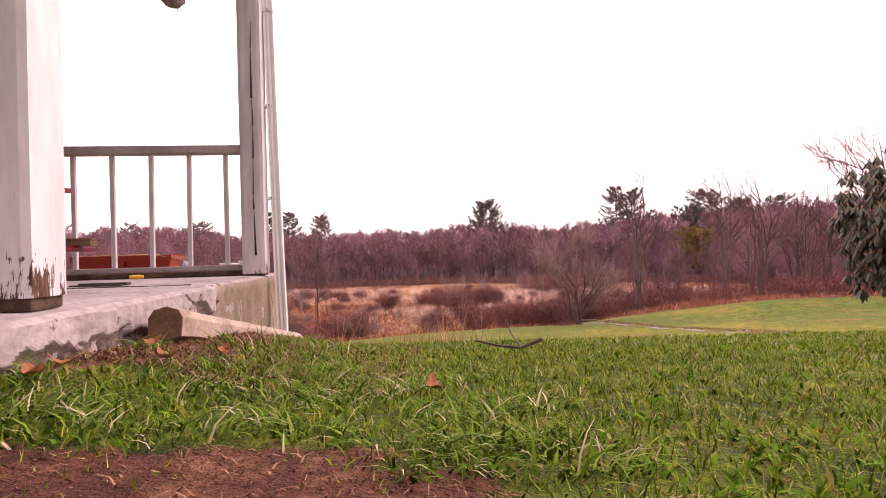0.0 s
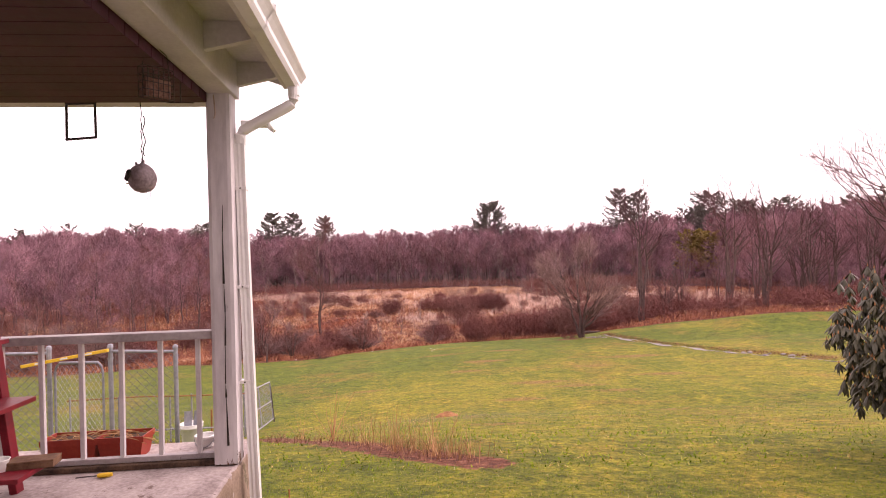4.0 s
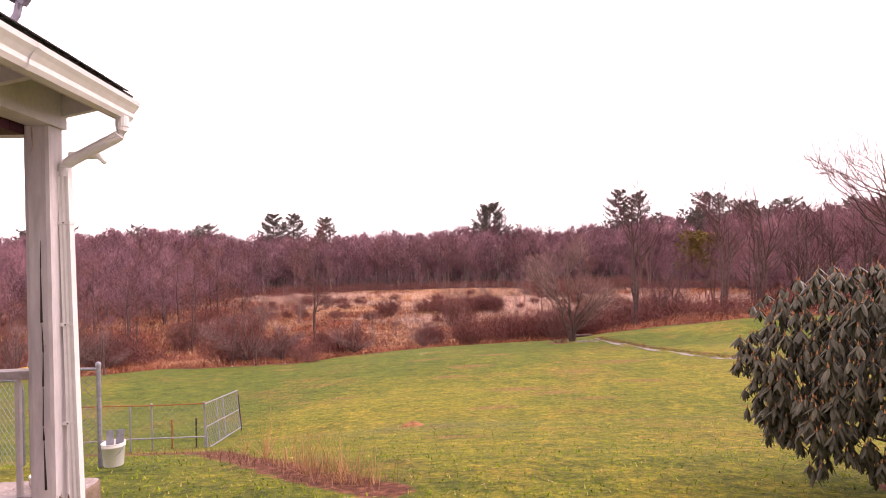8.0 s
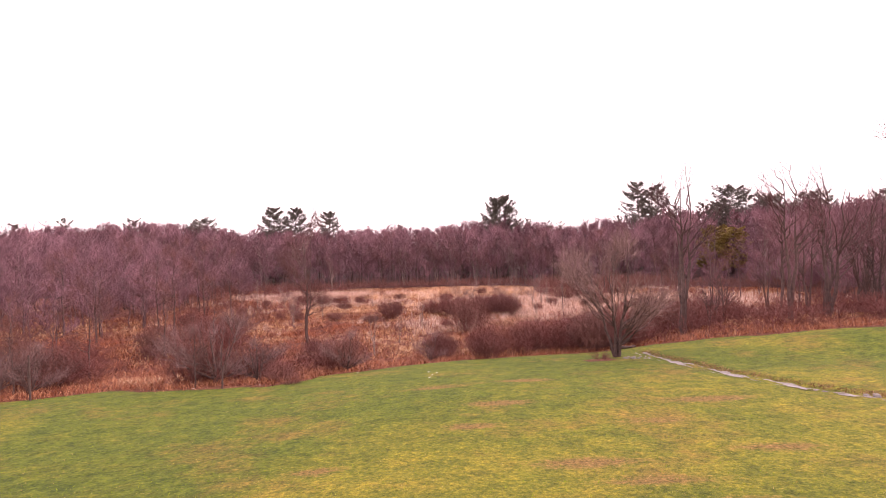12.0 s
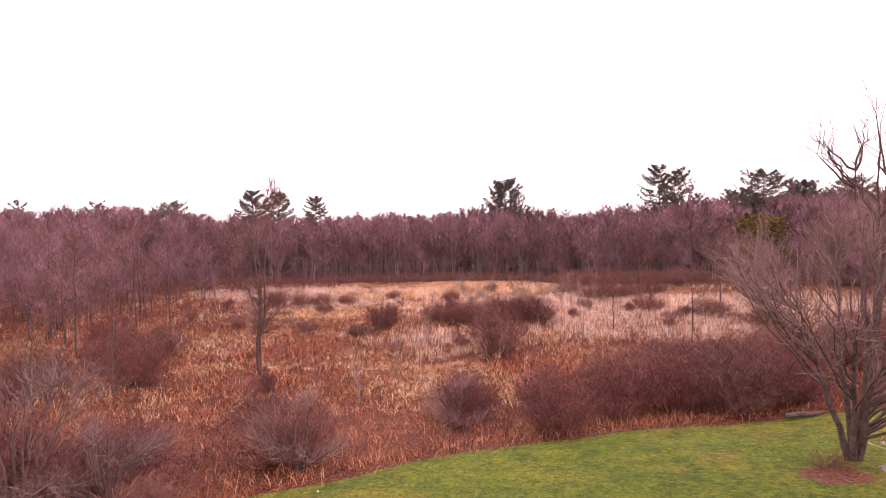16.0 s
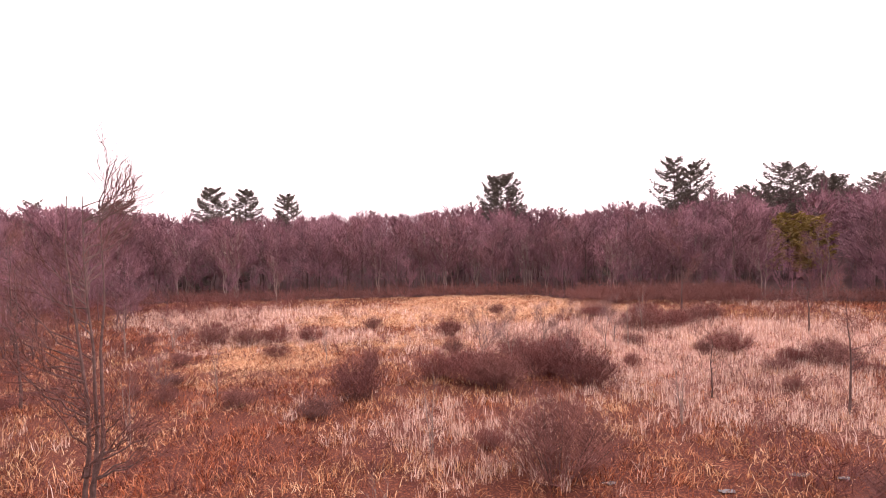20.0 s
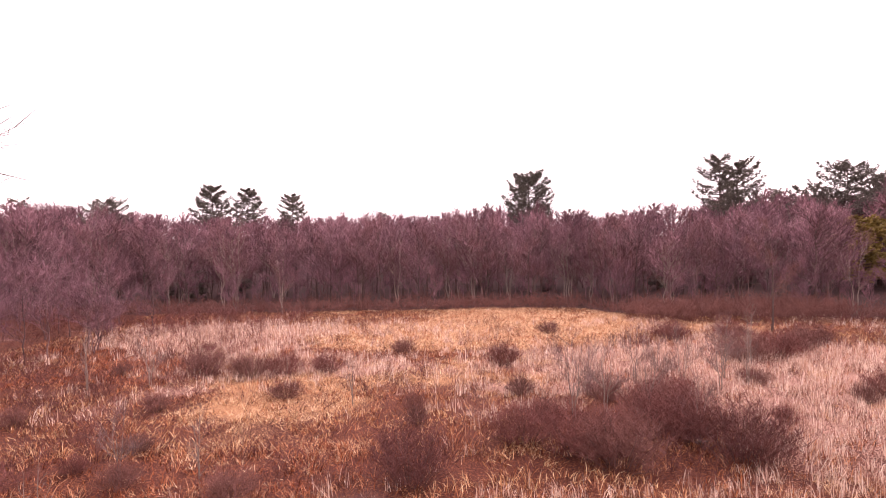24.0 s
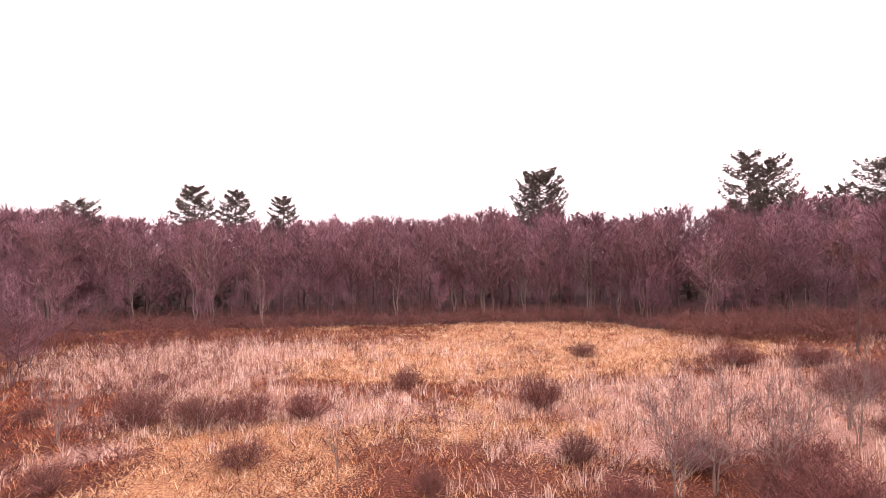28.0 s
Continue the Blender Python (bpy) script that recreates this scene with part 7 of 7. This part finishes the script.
# ---- stones, path litter and small marks ----
rr = random.Random(31)
bmk = bmesh.new()
bmesh.ops.create_icosphere(bmk, subdivisions=2, radius=0.5)
for v in bmk.verts:
    v.co *= 1 + 0.25 * noise.noise(v.co * 2.3)
    v.co.z *= 0.55
stone = single("stone", bmk, M["stone"], stand_at(10.6, 44.2, 0.4), "grey field stone beside the ditch", "stone", "stones along the ditch")
for i in range(26):
    k = rr.uniform(4.2, 6.9)
    j = int(k)
    x = DITCH_X[j] + (DITCH_X[j + 1] - DITCH_X[j]) * (k - j) + rr.uniform(-0.25, 0.45)
    y = DITCH_Y[j] + (DITCH_Y[j + 1] - DITCH_Y[j]) * (k - j) + rr.uniform(0.2, 0.7)
    o = new("stone", stone.data)
    o.matrix_world = stand_at(x, y, rr.uniform(0.12, 0.3), rr.uniform(0, 360))
    tagged(o, "grey field stone beside the ditch", "stone", "stones along the ditch")
for i in range(12):
    a = 6.2832 * i / 12
    x, y = 10.9 + 0.75 * math.cos(a), 44.6 + 0.5 * math.sin(a)
    o = new("stone", stone.data)
    o.matrix_world = stand_at(x, y, rr.uniform(0.16, 0.26), rr.uniform(0, 360))
    tagged(o, "pale stone in a ring below the lawn tree", "stone", "ring of stones")
brush = shrub(shrub_mesh(180, 0.6, 0.9, 90, 6), stand_at(8.9, 45.0, 1.05), M["twig_red"], "low heap of reddish prunings at the foot of the tree")
log = thing("fallen_log", pose(12.1, 51.6, gz(12.1, 51.6) + 0.12, 0, 0, 10), "short dark log lying at the lawn's edge", "log")
part("stem", tube([(-0.9, 0, 0), (-0.3, 0.03, 0.02), (0.4, 0, 0.0), (0.9, 0.05, 0.03)], [0.11, 0.12, 0.1, 0.08], 8), M["bark"], log)
mound = shrub(shrub_mesh(181, 0.9, 1.2, 90, 4), stand_at(-9.5, 41.7, 1.0), M["twig_red"], "low mound of bent dry brush at the lawn's edge")

V, F = [], []
hr = random.Random(8)
for ring, (rad, z) in enumerate(((0.42, -0.03), (0.34, 0.04), (0.22, 0.1), (0.1, 0.14), (0.01, 0.15))):
    for i in range(18):
        a = 6.2832 * i / 18
        k = rad * (1 + 0.22 * noise.noise((2 * math.cos(a), 2 * math.sin(a), 0.5 * ring)))
        V.append((1.25 * k * math.cos(a), 0.9 * k * math.sin(a), z * (1 + 0.3 * hr.uniform(-1, 1))))
F = [(o * 18 + i, o * 18 + (i + 1) % 18, o * 18 + 18 + (i + 1) % 18, o * 18 + 18 + i) for o in range(4) for i in range(18)]
heap = single("soil_heap", (V, F), M["heap"], pose(-0.16, 16.04, gz(-0.16, 16.04)) @ Matrix.Diagonal((0.62, 0.7, 0.8, 1)), "small heap of bare orange-brown soil on the lawn", "soil heap")
smooth(heap)

# the wet stony channel, and the dry edge above it
V, F = [], []
pts = [Vector((a, b, 0)) for a, b in zip(DITCH_X, DITCH_Y)]
line = []
for a, b in zip(pts, pts[1:]):
    line += [a.lerp(b, k / 12) for k in range(12)]
for i, p in enumerate(line):
    q = line[min(i + 1, len(line) - 1)] - line[max(i - 1, 0)]
    side = Vector((-q.y, q.x, 0)).normalized()
    w = 1.35 * (0.2 + 0.07 * math.sin(i * 1.7) + 0.05 * math.sin(i * 0.6)) * (1 if i < 40 else max(0.25, 1 - (i - 40) / 30))
    for k in (-1, -0.35, 0.35, 1):
        c = p + side * (w * k)
        V.append((c.x, c.y, gz(c.x, c.y) + 0.03 - 0.015 * (abs(k) < 0.5)))
for i in range(len(line) - 1):
    for k in range(3):
        F.append((4 * i + k, 4 * i + k + 1, 4 * i + k + 5, 4 * i + k + 4))
single("ditch", (V, F), M["gravel"], Matrix(), "narrow wet gravel channel across the lawn", "ditch", kind="structure")
r = np.random.RandomState(5)
k = r.uniform(0, len(DITCH_X) - 1.001, 5200)
x = np.interp(k, range(len(DITCH_X)), DITCH_X) + 0.45 + r.normal(0, 0.22, len(k))
y = np.interp(k, range(len(DITCH_Y)), DITCH_Y) + 0.5 + r.normal(0, 0.22, len(k))
blade_mass("bank_grass", x, y, r.uniform(0.04, 0.15, len(k)), r.uniform(0.01, 0.022, len(k)), r.uniform(0.3, 1.4, len(k)), 2, M["litter"], "brown dead grass along the bank of the channel", "dry grass")


def puddle(x, y, rx, ry, seed):
    V = [(0, 0, 0)]
    q = random.Random(seed)
    n = 22
    for i in range(n):
        a = 6.2832 * i / n
        k = q.uniform(0.65, 1.1)
        V.append((rx * k * math.cos(a), ry * k * math.sin(a), 0))
    F = [(0, 1 + i, 1 + (i + 1) % n) for i in range(n)]
    z = float(np.min(ground_z(np.full(9, x) + np.linspace(-rx, rx, 9), np.full(9, y)))) + 0.07
    return single("puddle", (V, F), M["water"], pose(x, y, z), "small pool of still water among the sedge", "puddle", "marsh pools", "structure")


for i, (x, y, rx, ry) in enumerate(((11.2, 71.9, 0.5, 0.22), (12.9, 71.5, 0.35, 0.2), (5.2, 89.6, 0.6, 0.35), (3.0, 71.6, 0.4, 0.2), (-18.6, 72.8, 0.3, 0.15), (7.4, 70.5, 0.4, 0.2))):
    puddle(x, y, rx, ry, i)
# pale litter scattered on the lawn
rr = random.Random(3)
bit = None
for x, y in ((-1.5, 39.7), (-1.4, 40.8), (-1.2, 41.6), (-1.7, 42.4), (-6.4, 45.2), (-15.2, 41.6), (-11.5, 42.0)):
    o = single("paper_scrap", boxed(-0.05, 0.05, -0.03, 0.03, 0, 0.02, 0.006), M["white_plastic"], pose(x, y, gz(x, y) + 0.01, 0, 8, rr.uniform(0, 180)) @ Matrix.Scale(0.3 if y < 5 else 1.0, 4), "pale scrap of litter on the grass", "litter", "pale scraps") if bit is None else copy_thing(bit, pose(x, y, gz(x, y) + 0.01, 0, 8, rr.uniform(0, 180)))
    bit = bit or o
